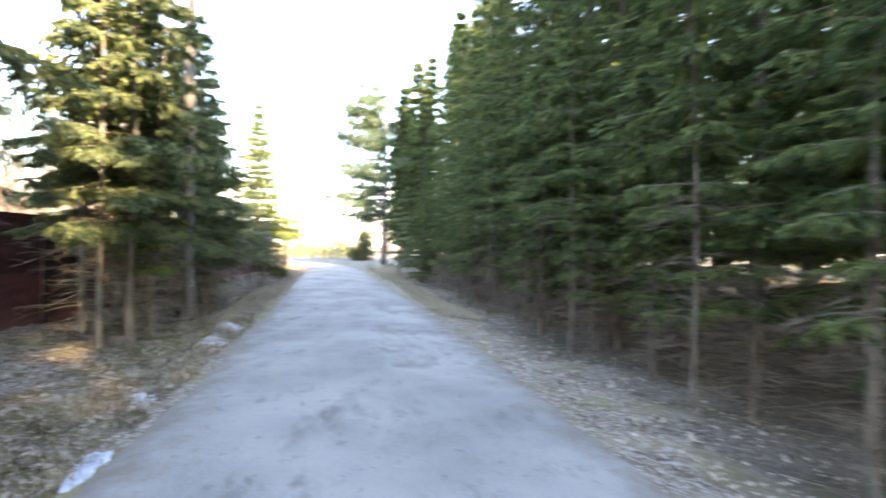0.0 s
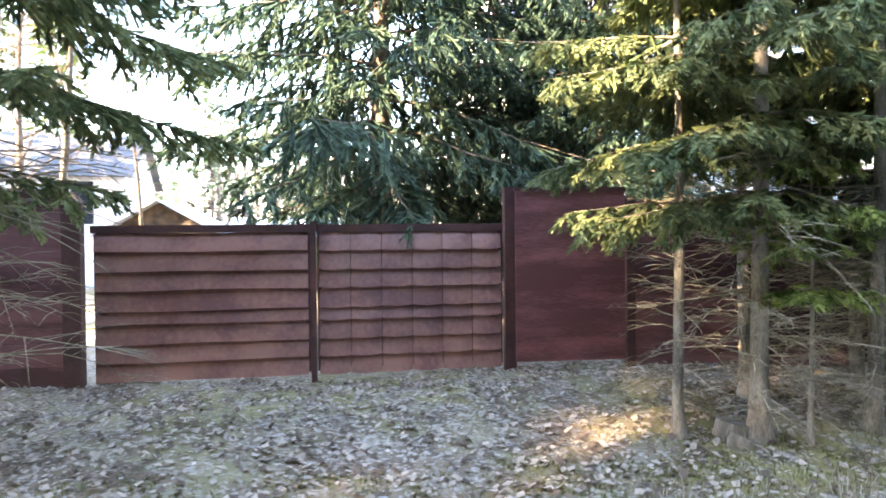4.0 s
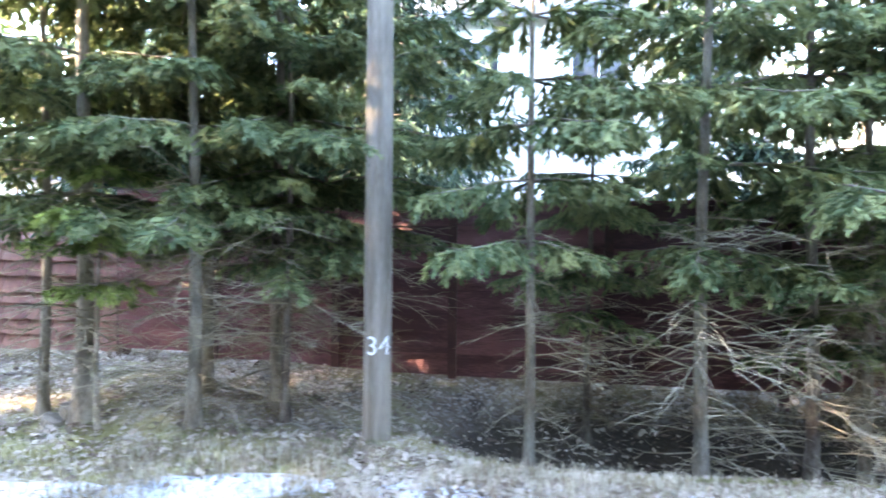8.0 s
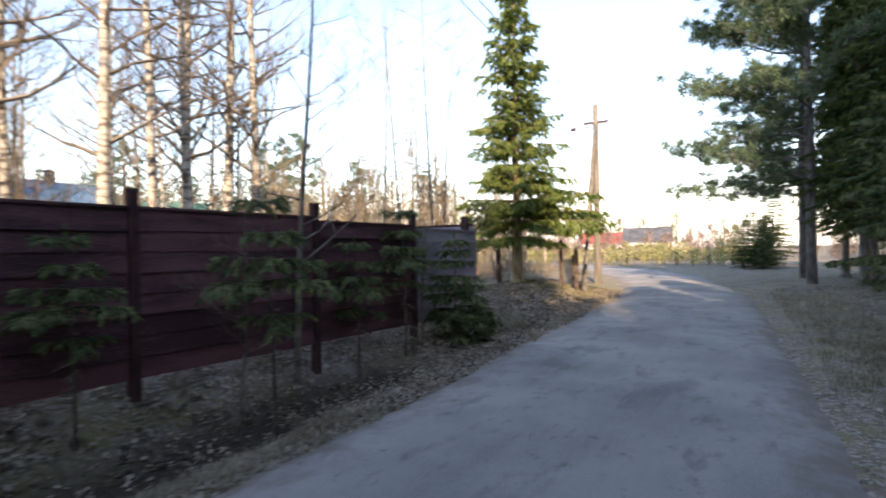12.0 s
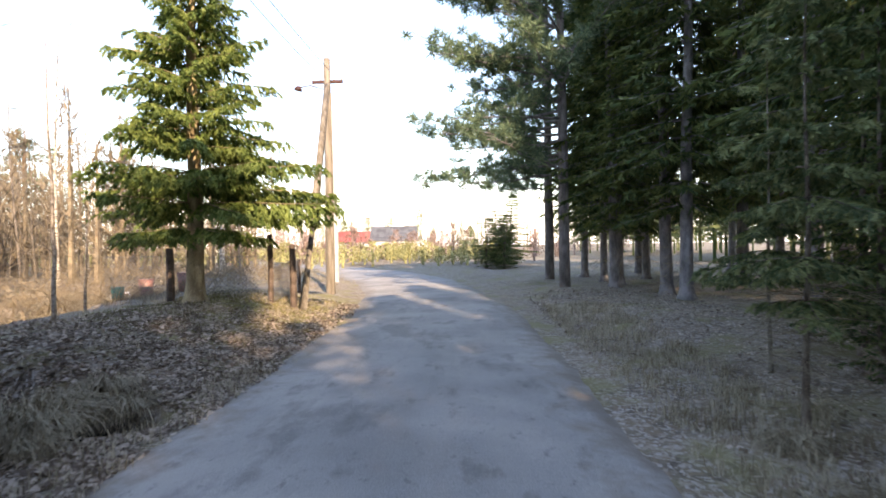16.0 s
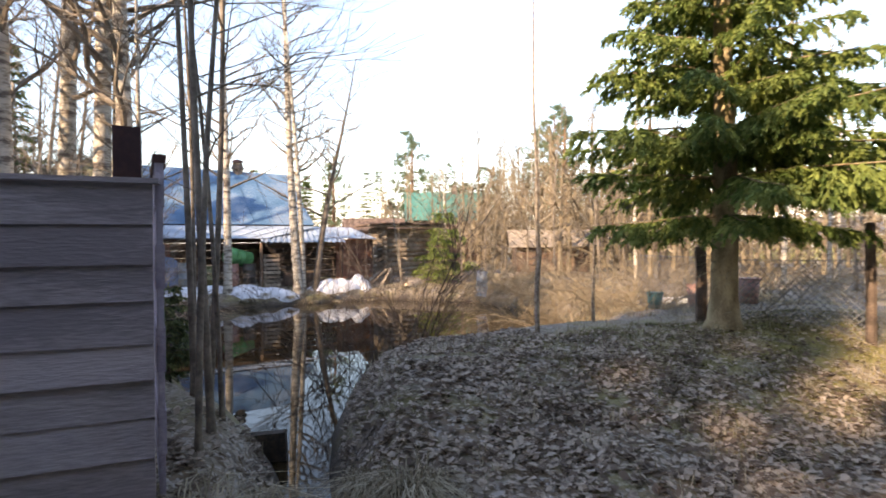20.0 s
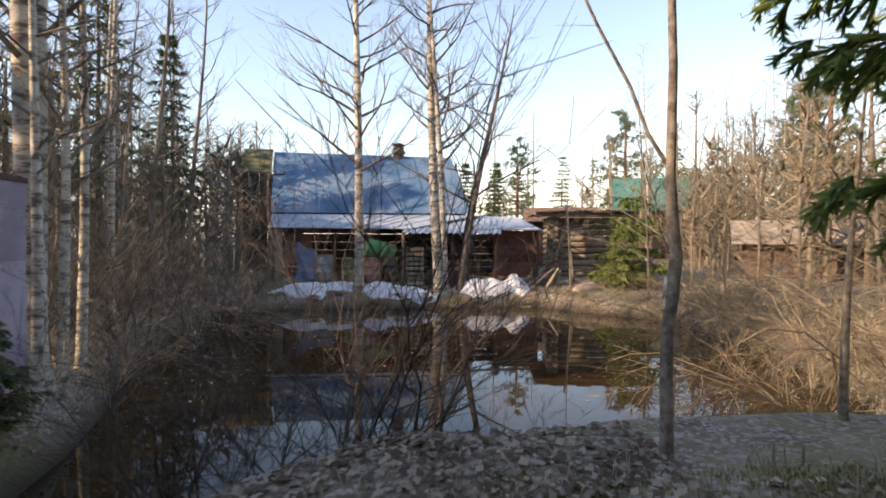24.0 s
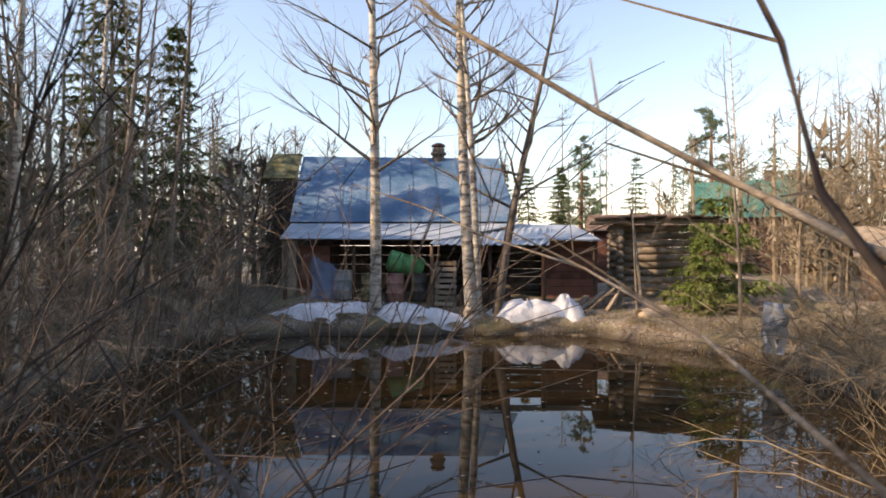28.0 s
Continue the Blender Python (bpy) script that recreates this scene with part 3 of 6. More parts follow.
thing("gate_post", "dark maroon steel post at the gate's end", "gate post", "gate posts", pose(-3.48, 6.02, 0), data=boxmesh("gate_post", (-0.10, -0.05, -0.1), (0.07, 0.05, 1.93), "gate_frame"))


def wall_panel(name, label, x0, y0, x1, y1, base, top, n_rows, material):
    length = math.hypot(x1 - x0, y1 - y0)
    p = thing(name, label, "fence", "fence along the road", pose(x0, y0, 0, 0, 0, math.degrees(math.atan2(y1 - y0, x1 - x0))))
    h = (top - base) / n_rows
    for i in range(n_rows):
        o = 0.006 * (i % 2)
        part("plank", boxmesh("plank", (0, -0.014 - o, base + i * h - o), (length, 0.014 + o, base + i * h + h + o), material), p)
    part("cap_rail", boxmesh("cap_rail", (-0.01, -0.03, top), (length + 0.01, 0.03, top + 0.04), "gate_frame"), p)
    return p


wall_panel("plank_fence", "flat maroon painted board panel beside the gate", 0.99, 5.78, 2.2, 5.68, 0.2, 2.05, 7, "fence_red")
wall_panel("plank_fence", "dark maroon plank fence panel beside the gate", -6.4, 6.05, -3.6, 6.03, 0.1, 2.03, 9, "fence")
wall_panel("plank_fence", "dark maroon plank fence panel in the trees", -9.6, 6.1, -6.4, 6.05, 0.1, 1.84, 8, "fence")
wall_panel("plank_fence", "dark maroon plank fence panel in the trees", -13.2, 6.15, -9.6, 6.1, 0.1, 1.84, 8, "fence")
# the fence turns away from the road beside the pond
for ya, yb, last in ((4.0, 5.6, 0), (5.6, 7.2, 0), (7.2, 8.7, 1)):
    wall_panel("plank_fence", "plank fence panel beside the pond, its sky light painted in as pale lilac", 21.18, yb, 21.22, ya, 0.30, 1.92, 8, "fence_pale")
    thing("fence_post", "dark square post on the pond side of the fence", "fence post", "fence posts", pose(21.13, yb, 0), data=boxmesh("fence_post", (-0.045, -0.035, -0.4), (0.02, 0.035, 1.98), "gate_frame"))
thing("post_stub", "short dark post standing above the fence's end", "post", "", pose(21.08, 4.12, 0), data=boxmesh("post_stub", (-0.06, -0.05, -0.2), (0.06, 0.06, 2.1), "gate_frame"))


# ---- trees ----
def quick_mesh(name, v, f, m):
    """A triangle mesh straight from arrays."""
    d = bpy.data.meshes.new(name)
    v, f = np.asarray(v, np.float32), np.asarray(f, np.int32)
    d.vertices.add(len(v))
    d.vertices.foreach_set("co", v.ravel())
    d.loops.add(f.size)
    d.loops.foreach_set("vertex_index", f.ravel())
    d.polygons.add(len(f))
    d.polygons.foreach_set("loop_start", np.arange(0, f.size, 3, dtype=np.int32))
    d.materials.append(M[m])
    d.update(calc_edges=True)
    return d


def shoot(rng, n):
    """A needle-clad shoot: share along it, offset in needle lengths, triangles."""
    share, off, tri = [], [], []
    for q, r in ((0.0, 0.17), (0.5, 0.2), (1.0, 0.03)):
        for k in range(3):
            w = 2.094 * k + q
            share.append(q)
            off.append((0.0, r * math.cos(w), r * math.sin(w)))
    for j in (0, 3):
        for k in range(3):
            k2 = (k + 1) % 3
            tri += [(j + k, j + k2, j + 3 + k2), (j + k, j + 3 + k2, j + 3 + k)]
    for i in range(n):
        u = 0.04 + 0.98 * (i + rng.random()) / n
        w = rng.random() * 6.283
        c, e = math.cos(w), math.sin(w)
        size = (0.75 + 0.5 * rng.random()) * (1.0 - 0.3 * u)
        at = len(share)
        share += [u, u]
        off += [(0.34, 0.1 * c, 0.1 * e), (0.85 * size, 0.85 * size * c, 0.75 * size * e - 0.1)]
        tri.append((min(2, int(u * 2.2)) * 3 + i % 3, at, at + 1))
    return np.array(share), np.array(off), np.array(tri)


def clad(rng, shoots, O, D, L, nl, sag=0.25):
    """Shoots set at O along D, bent down by their own weight."""
    O, D, L, nl = np.array(O), np.array(D), np.array(L), np.array(nl)
    D = D / np.linalg.norm(D, axis=1)[:, None]
    S = np.cross(D, (0.0, 0.0, 1.0)) + 1e-6
    S = S / np.linalg.norm(S, axis=1)[:, None]
    U = np.cross(S, D)
    which = rng.integers(0, len(shoots), len(O))
    vs, fs, n = [], [], 0
    for k, (share, off, tri) in enumerate(shoots):
        i = np.nonzero(which == k)[0]
        if not len(i):
            continue
        o, d, q, w, l, e = O[i][:, None], D[i][:, None], S[i][:, None], U[i][:, None], L[i][:, None, None], nl[i][:, None, None]
        v = o + d * (share[None, :, None] * l + off[None, :, :1] * e) + q * off[None, :, 1:2] * e + w * off[None, :, 2:3] * e
        v[:, :, 2] -= sag * l[:, :, 0] * share[None, :] ** 2
        fs.append((tri[None] + (np.arange(len(i)) * len(share))[:, None, None] + n).reshape(-1, 3))
        vs.append(v.reshape(-1, 3))
        n += v.shape[0] * v.shape[1]
    return np.concatenate(vs), np.concatenate(fs)


def spruce_meshes(name, seed, H, R, bare, whorls, per, m="spruce", rt=0.05, droop=0.35, up=0.12, fine=9.0, space=0.085, dead=26, nl=0.05, deadlen=0.55, bark="bark", power=0.85, boughs=(), lean=0.03, tw=0.36, sag=0.45, hang=0.5, clear=3.6, thick=14, low=0.62, dry="twig"):
    """Trunk with its branch wood, needle crown of flat hanging sprays, dead lower branches."""
    rnd, rng = random.Random(seed), np.random.default_rng(seed)
    shoots = [shoot(rng, thick) for _ in range(6)]
    deadb, trunk = Buf(), Buf()
    lx, ly = rnd.uniform(-lean, lean), rnd.uniform(-lean, lean)
    O, D, LL, NN = [], [], [], []

    def axis(z):
        q = z / H
        return np.array([lx * z * q + 0.015 * math.sin(z * 1.7 + seed), ly * z * q + 0.015 * math.cos(z * 1.3 + seed), z])

    zs = sorted([-0.25, 0.0, 0.12, 0.4] + [H * k / 8 for k in range(1, 9)])
    rr = [rt * (1.55 if z <= 0 else 1.2 if z < 0.2 else 1.0) * max(0.06, 1 - 0.95 * max(z, 0) / H) for z in zs]
    trunk.tube([axis(z) for z in zs], rr, 9)
    for i in range(whorls):
        q = (i + rnd.uniform(-0.3, 0.3)) / whorls
        h = bare + (H - bare) * max(0, q) ** 0.92
        if h > H * 0.985:
            continue
        reach = R * (1 - (h - bare) / (H - bare)) ** power + 0.12
        reach *= low + (1 - low) * min(1, (h - bare) / (0.14 * (H - bare) + 0.01))
        rough = 1.0 if h < clear else 0.55
        ph = rnd.uniform(0, 6.28)
        more = [(b[1], b[2]) for b in boughs if abs(b[0] - h) <= (H - bare) / whorls * 0.5]
        for j in range(per + len(more)):
            a, L = ph + 6.283 * j / per + rnd.uniform(-0.4, 0.4), reach * rnd.uniform(0.55, 1.15)
            if j >= per:
                a, L = more[j - per]
            dr, rise = droop * rnd.uniform(0.6, 1.3), up * rnd.uniform(0.6, 1.4) + 0.25 * (h / H) ** 2
            dirh = np.array([math.cos(a), math.sin(a), 0.0])
            sd = np.array([-dirh[1], dirh[0], 0.0])
            bend = rnd.uniform(-0.12, 0.12)
            root = axis(h)

            def along(s):
                p = root + dirh * s * L + sd * bend * L * s * s
                p[2] += (rise * s - dr * s ** 1.6 + 0.35 * dr * s ** 4) * L
                return p

            trunk.tube([along(s) for s in (0, 0.3, 0.6, 0.95)], [0.008 + 0.007 * L, 0.006 + 0.005 * L, 0.004 + 0.003 * L, 0.002], 3, False)
            pairs = max(3, int(fine * L * rough + 1.5))
            for k in range(pairs):
                s = 0.12 + 0.86 * (k + rnd.random()) / pairs
                o = along(s)
                for sg in (-1, 1):
                    ang = rnd.uniform(0.6, 1.05)
                    d = dirh * math.cos(ang) + sd * sg * math.sin(ang)
                    d = d + np.array([0, 0, -sag * rnd.uniform(0.2, 1.3)])
                    d = d / np.linalg.norm(d)
                    l2 = (0.10 + tw * L * (1 - 0.72 * s)) * rnd.uniform(0.55, 1.2)
                    O.append(o), D.append(d), LL.append(l2), NN.append(nl / rough)
                    n3 = int(l2 / space * rough)
                    e = np.cross(d, (0, 0, 1.0))
                    for t in range(n3):
                        u = 0.12 + 0.8 * (t + rnd.random()) / n3
                        o2 = o + d * (u * l2)
                        o2[2] -= 0.25 * l2 * u * u
                        d3 = d * 0.75 + e * (1 if t % 2 else -1) * rnd.uniform(0.5, 0.9)
                        d3[2] -= hang * rnd.uniform(0.3, 1.5)
                        O.append(o2), D.append(d3), LL.append((0.05 + 0.42 * l2 * (1.05 - u)) * rnd.uniform(0.7, 1.3)), NN.append(nl / rough)
            O.append(along(0.72)), D.append(along(1.0) - along(0.72)), LL.append(0.3 * L), NN.append(nl / rough)
    O.append(axis(H * 0.93)), D.append(np.array([0.01, 0, 1.0])), LL.append(0.08 * H), NN.append(nl)
    cv, cf = clad(rng, shoots, O, D, LL, NN)
    for i in range(dead):
        h, a, L = rnd.uniform(0.2, bare + 0.3), rnd.uniform(0, 6.283), deadlen * rnd.uniform(0.35, 1.25)
        dirh = np.array([math.cos(a), math.sin(a), 0.0])
        p, d, pts = axis(h), dirh + np.array([0, 0, rnd.uniform(-0.15, 0.3)]), []
        pts.append(p)
        for _ in range(4):
            d = d + np.array([rnd.uniform(-.3, .3), rnd.uniform(-.3, .3), rnd.uniform(-0.38, 0.16)])
            p = p + d / np.linalg.norm(d) * L / 4
            pts.append(p)
        deadb.tube(pts, [0.0065, 0.0055, 0.0045, 0.0032, 0.0015], 4, False)
        for _ in range(9):
            s = rnd.uniform(0.6, 3.9)
            k = int(s)
            o = pts[k] + (pts[k + 1] - pts[k]) * (s - k)
            w = rnd.choice((-1, 1)) * rnd.uniform(0.4, 1.0)
            e = (dirh * 0.7 + np.array([-dirh[1], dirh[0], 0]) * w + np.array([0, 0, rnd.uniform(-.5, .25)])) * L * rnd.uniform(0.15, 0.4)
            deadb.tube([o, o + e * 0.5 + np.array([0, 0, 0.02]), o + e], [0.003, 0.0024, 0.001], 3, False)
    return trunk.mesh(name + "_trunk", bark, True), quick_mesh(name + "_crown", cv, cf, m), deadb.mesh(name + "_dead", dry) if dead else None


def spruce(meshes, x, y, label, scale=1.0, turn=None, name="spruce_tree", group="roadside spruces", z=None, sz=None):
    t = thing(name, label, "tree", group, pose(x, y, (gz(x, y) if z is None else z), 0, 0, random.uniform(0, 360) if turn is None else turn) @ Matrix.Diagonal((scale, scale, sz or scale, 1)))
    part("trunk", meshes[0], t)
    part("crown", meshes[1], t)
    if meshes[2]:
        tagged(part("dead_twig_tangle", meshes[2], t), "bare grey dead lower branches", kind="stuff")
    return t


YOUNG = [spruce_meshes("young_a", 11, 6.8, 1.35, 1.7, 11, 4, rt=0.045, dead=34, deadlen=0.5, bark="pale_bark", droop=0.45, hang=0.8),
         spruce_meshes("young_b", 12, 7.8, 1.5, 1.65, 12, 5, rt=0.065, dead=60, deadlen=0.85, droop=0.5, bark="pale_bark", hang=0.7),
         spruce_meshes("young_c", 13, 6.2, 1.3, 1.45, 9, 4, rt=0.045, dead=70, deadlen=0.95, droop=0.55),
         spruce_meshes("young_d", 14, 7.2, 1.3, 1.75, 10, 4, rt=0.055, dead=60, deadlen=0.9, droop=0.5, bark="pale_bark")]
THIN = spruce_meshes("thin", 15, 2.6, 0.55, 1.05, 5, 4, rt=0.02, dead=20, deadlen=0.35, fine=10, bark="pale_bark", m="spruce_sun")
DARK = [spruce_meshes("dark_a", 21, 9.5, 2.0, 0.6, 22, 6, m="spruce_dark", rt=0.10, droop=0.45, dead=30, nl=0.10, fine=3.6, space=0.3, thick=7, clear=9),
        spruce_meshes("dark_b", 22, 11.5, 2.2, 0.5, 25, 6, m="spruce_dark", rt=0.12, droop=0.5, dead=24, nl=0.11, fine=3.4, space=0.32, thick=7, clear=9)]
EDGE = [spruce_meshes("edge_a", 23, 9.5, 1.9, 0.9, 20, 6, dry="stem_dark", m="spruce_dark", rt=0.07, droop=0.5, dead=90, deadlen=1.1, nl=0.07, fine=5.0, space=0.19, thick=8, clear=7.5),
        spruce_meshes("edge_b", 24, 11.0, 2.0, 1.2, 21, 6, dry="stem_dark", m="spruce_dark", rt=0.08, droop=0.5, dead=110, deadlen=1.2, nl=0.07, fine=5.0, space=0.19, thick=8, clear=7.5)]
EDGE_POLE = [spruce_meshes("edge_pole_a", 25, 5.6, 0.95, 2.1, 9, 4, dry="stem_dark", m="spruce_dark", rt=0.035, droop=0.5, dead=44, deadlen=0.7, nl=0.06, fine=6.0, space=0.16, thick=8),
             spruce_meshes("edge_pole_b", 26, 4.4, 0.9, 1.6, 8, 4, dry="stem_dark", m="spruce_dark", rt=0.028, droop=0.55, dead=44, deadlen=0.75, nl=0.06, fine=6.0, space=0.16, thick=8)]
# coarse spruce for the back row and the unseen shading rows
FAR_TALL = [spruce_meshes("far_tall", 33, 17.5, 3.0, 2.4, 24, 8, m="spruce_dark", rt=0.19, droop=0.6, dead=0, nl=0.40, bark="grey_bark", fine=1.3, space=0.9, thick=6, clear=20, tw=0.3)] * 2
TALL = [spruce_meshes("tall_a", 31, 17.0, 3.0, 2.6, 28, 8, m="spruce_dark", rt=0.19, droop=0.6, dead=24, nl=0.17, deadlen=1.3, bark="grey_bark", fine=2.1, space=0.5, thick=6, clear=9, tw=0.3),
        spruce_meshes("tall_b", 32, 18.5, 3.2, 3.0, 29, 8, m="spruce_dark", rt=0.21, droop=0.65, dead=24, nl=0.18, deadlen=1.4, bark="grey_bark", fine=2.1, space=0.5, thick=6, clear=9, tw=0.3)]
HANG = spruce_meshes("hang", 53, 9.0, 1.9, 1.6, 19, 6, rt=0.08, m="spruce_blue", droop=0.6, up=0.1, dead=30, nl=0.06, deadlen=0.8, fine=7.0, space=0.11, hang=0.9)
GATE = spruce_meshes("gate", 54, 10.0, 2.1, 1.9, 18, 4, rt=0.09, m="spruce", droop=0.35, up=0.1, dead=46, nl=0.055, deadlen=1.2, fine=7.0, space=0.1, clear=5.0)
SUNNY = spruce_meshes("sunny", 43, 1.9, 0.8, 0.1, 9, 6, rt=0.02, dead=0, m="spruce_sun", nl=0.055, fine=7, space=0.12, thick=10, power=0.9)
SMALL = [spruce_meshes("small_a", 41, 1.9, 0.75, 0.15, 9, 6, rt=0.02, dead=0, nl=0.055, fine=7, space=0.12, thick=10, power=0.9),
         spruce_meshes("small_b", 42, 2.4, 0.6, 1.15, 5, 4, rt=0.022, dead=14, nl=0.045, fine=9, deadlen=0.35)]
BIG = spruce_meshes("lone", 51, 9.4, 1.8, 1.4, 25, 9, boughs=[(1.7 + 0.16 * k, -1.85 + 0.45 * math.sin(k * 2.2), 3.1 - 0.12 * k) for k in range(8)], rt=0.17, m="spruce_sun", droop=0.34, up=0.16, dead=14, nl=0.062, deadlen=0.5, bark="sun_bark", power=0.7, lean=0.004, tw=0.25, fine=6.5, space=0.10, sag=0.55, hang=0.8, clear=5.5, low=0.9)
OLD = spruce_meshes("old", 52, 13.0, 3.7, 1.5, 26, 7, rt=0.2, m="spruce_blue", droop=0.6, up=0.15, dead=10, nl=0.085, deadlen=1.0, fine=3.6, space=0.19, sag=0.6, hang=1.5, thick=9, clear=7)

yl = "young roadside spruce with bare lower trunk and dead twigs"
for k, (x, y, s) in enumerate(((1.68, 3.82, 0.95), (2.19, 3.60, 1.05), (2.42, 3.42, 0.85), (3.12, 3.56, 0.95), (3.75, 3.85, 0.85), (3.55, 4.15, 0.9), (5.68, 3.71, 0.95), (7.05, 3.96, 0.95), (7.87, 3.96, 1.05),
                               (8.7, 3.94, 0.8), (8.38, 4.1, 0.65), (9.89, 4.19, 0.9), (10.14, 4.14, 0.8), (8.9, 5.0, 0.8), (6.3, 4.7, 0.7), (4.3, 4.6, 0.8), (2.75, 4.5, 0.9))):
    i = k if k < 2 else (0, 3, 2, 1, 0, 3, 2, 3, 1, 2, 0, 3, 2, 1, 3, 0, 2, 3, 2, 3, 1)[k - 2]
    s = s * 1.12 if k > 6 else s
    spruce(THIN if k == 2 else YOUNG[i], x, y, "slim young spruce with pale trunk beside the gate" if k < 3 else yl, 1.0 if k == 2 else s, turn=(40 * k) % 360)
spruce(GATE, -3.26, 3.97, "dark-trunked spruce in front of the fence beside the gate", 1.0, 20)
spruce(DARK[0], -6.2, 4.3, "dense dark green spruce beside the road", 0.8, 70)
spruce(DARK[1], -9.0, 4.0, "dense dark green spruce beside the road", 0.9, 10)
spruce(OLD, 2.0, 10.6, "tall old spruce with drooping branches behind the fence", 0.9, 80, group="trees behind the fence")
spruce(OLD, -0.3, 9.2, "tall old spruce with drooping blue-green branches behind the gate", 1.08, 15, group="trees behind the fence")
spruce(OLD, 3.4, 8.6, "tall old spruce with drooping branches behind the fence", 0.85, 140, group="trees behind the fence")
spruce(HANG, 11.1, 5.25, "slim spruce with drooping branches close behind the fence", 0.95, 50, group="trees behind the fence")
for x, y, q in ((8.1, 6.7, 0.66),):
    spruce(HANG, x, y, "slim spruce with drooping branches close behind the fence", q, 60 * x, group="trees behind the fence")
for x, y, s, i in ((14.15, 4.2, 0.75, 1), (15.7, 3.62, 1.05, 1), (17.6, 4.0, 0.8, 1), (18.6, 3.9, 0.95, 1), (19.5, 3.55, 0.9, 0), (19.7, 3.45, 0.5, 0), (19.9, 3.2, 0.35, 0)):
    spruce(SMALL[i], x, y, "small spruce sapling in the verge before the fence", s, name="spruce_sapling", group="spruce saplings")
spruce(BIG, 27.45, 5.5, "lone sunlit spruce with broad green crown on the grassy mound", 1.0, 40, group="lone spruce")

# right side of the road: a dense young stand, then an open spruce wood
spruce(YOUNG[2], 21.5, -2.3, "thin young spruce at the road's edge beside the wood", 0.62, 30)
spruce(YOUNG[0], 23.2, -2.9, "thin young spruce at the road's edge beside the wood", 0.55, 80)
dl = "dense dark spruce at the edge of the wood"
for k, (x, y, s) in enumerate(((-2.6, -4.5, 1.1), (-0.9, -4.3, 1.0), (0.7, -4.5, 1.1), (2.3, -4.2, 1.0), (3.9, -4.4, 1.15), (5.4, -4.2, 1.0), (7.0, -4.5, 1.2), (8.6, -4.2, 1.05), (10.3, -4.5, 1.15), (12.0, -4.3, 1.0), (13.8, -4.6, 1.1), (15.4, -4.3, 1.0), (17.0, -4.7, 1.1), (18.6, -4.6, 1.0), (20.2, -5.6, 1.15), (21.6, -6.6, 1.15), (23.6, -7.4, 1.1),
                               (-5.5, -5.2, 1.0), (-8.5, -4.8, 1.0), (-12, -4.4, 1.0))):
    spruce(EDGE[k % 2], x, y, dl, s, group="spruces along the wood's edge")
for k in range(26):
    x = -4.4 + 0.78 * k + 0.25 * math.sin(k * 2.7)
    spruce(EDGE_POLE[k % 2], x, -3.35 + 0.28 * math.sin(k * 1.9) - 0.3 * (k > 20), "thin shaded spruce with bare dead-twigged trunk at the wood's edge", 0.85 + 0.2 * math.sin(k * 3.3), turn=(77 * k) % 360, group="thin spruces along the wood's edge")
for x, y in ((-1.0, -9.8), (1.2, -9.4), (4.0, -10.0), (7.0, -9.6), (10.2, -10.2), (13.2, -10.0), (16.2, -10.6)):
    spruce(DARK[int(x) % 2], x, y, "dark spruce in the second row of the wood", 1.0, group="spruces of the wood")
# trees west of x = -5 are added out of view to block the sun
for k, (x, y, s) in enumerate(((-1.8, -7.6, 0.9), (2.0, -7.8, 0.85), (6.0, -7.4, 0.9), (10.0, -8.0, 0.9), (14.0, -8.4, 0.9), (18.0, -8.6, 0.9), (22.5, -8.2, 0.85), (26.2, -9.0, 0.9),
                               (30.4, -4.75, 0.85), (31.9, -4.8, 0.8), (33.9, -3.95, 0.78), (35.1, -4.4, 0.75), (37.1, -4.4, 0.72), (28.5, -6.5, 0.85), (31.4, -9.0, 0.9), (35.0, -8.2, 0.9), (38.2, -6.2, 0.8), (41.2, -6.8, 0.8),
                               (38.5, -11.2, 0.9), (28.0, -12.5, 0.9), (34.0, -13.5, 0.9), (43.0, -11.5, 0.85), (24.0, -12.5, 0.9), (39.5, -4.2, 0.7)) + tuple((-54.0 + 2.1 * j, -6.6 - 1.7 * (j % 3), 1.3) for j in range(13)) + tuple((-37.0 + 2.3 * j, -5.0 - 0.8 * (j % 2), 1.25) for j in range(4)) + tuple((-19.4 + 1.5 * j, -6.9 - 0.9 * (j % 2), 1.3) for j in range(10)) + ((21.5, -6.6, 0.95), (25.4, -6.1, 0.9))):
    spruce((TALL if x > 16 else FAR_TALL)[k % 2], x, y, "tall spruce with bare grey trunk, in the open wood and its unseen shading rows", s, group="spruces of the wood")
for k, (x, y, s) in enumerate(((20.6, -3.9, 0.42), (23.0, -3.9, 0.36), (24.0, -4.4, 0.5), (20.6, -3.4, 0.45), (18.9, -3.1, 0.5), (49.2, -0.5, 0.34), (50.3, -1.6, 0.42), (48.4, -1.5, 0.36), (52.5, -1.2, 0.5), (55.0, -2.2, 0.55))):
    spruce(DARK[k % 2], x, y, "low dark spruce at the edge of the open wood", s * (1.7 if x > 40 else 1.0), group="low spruces", sz=s * (0.75 if x > 40 else 1.0))


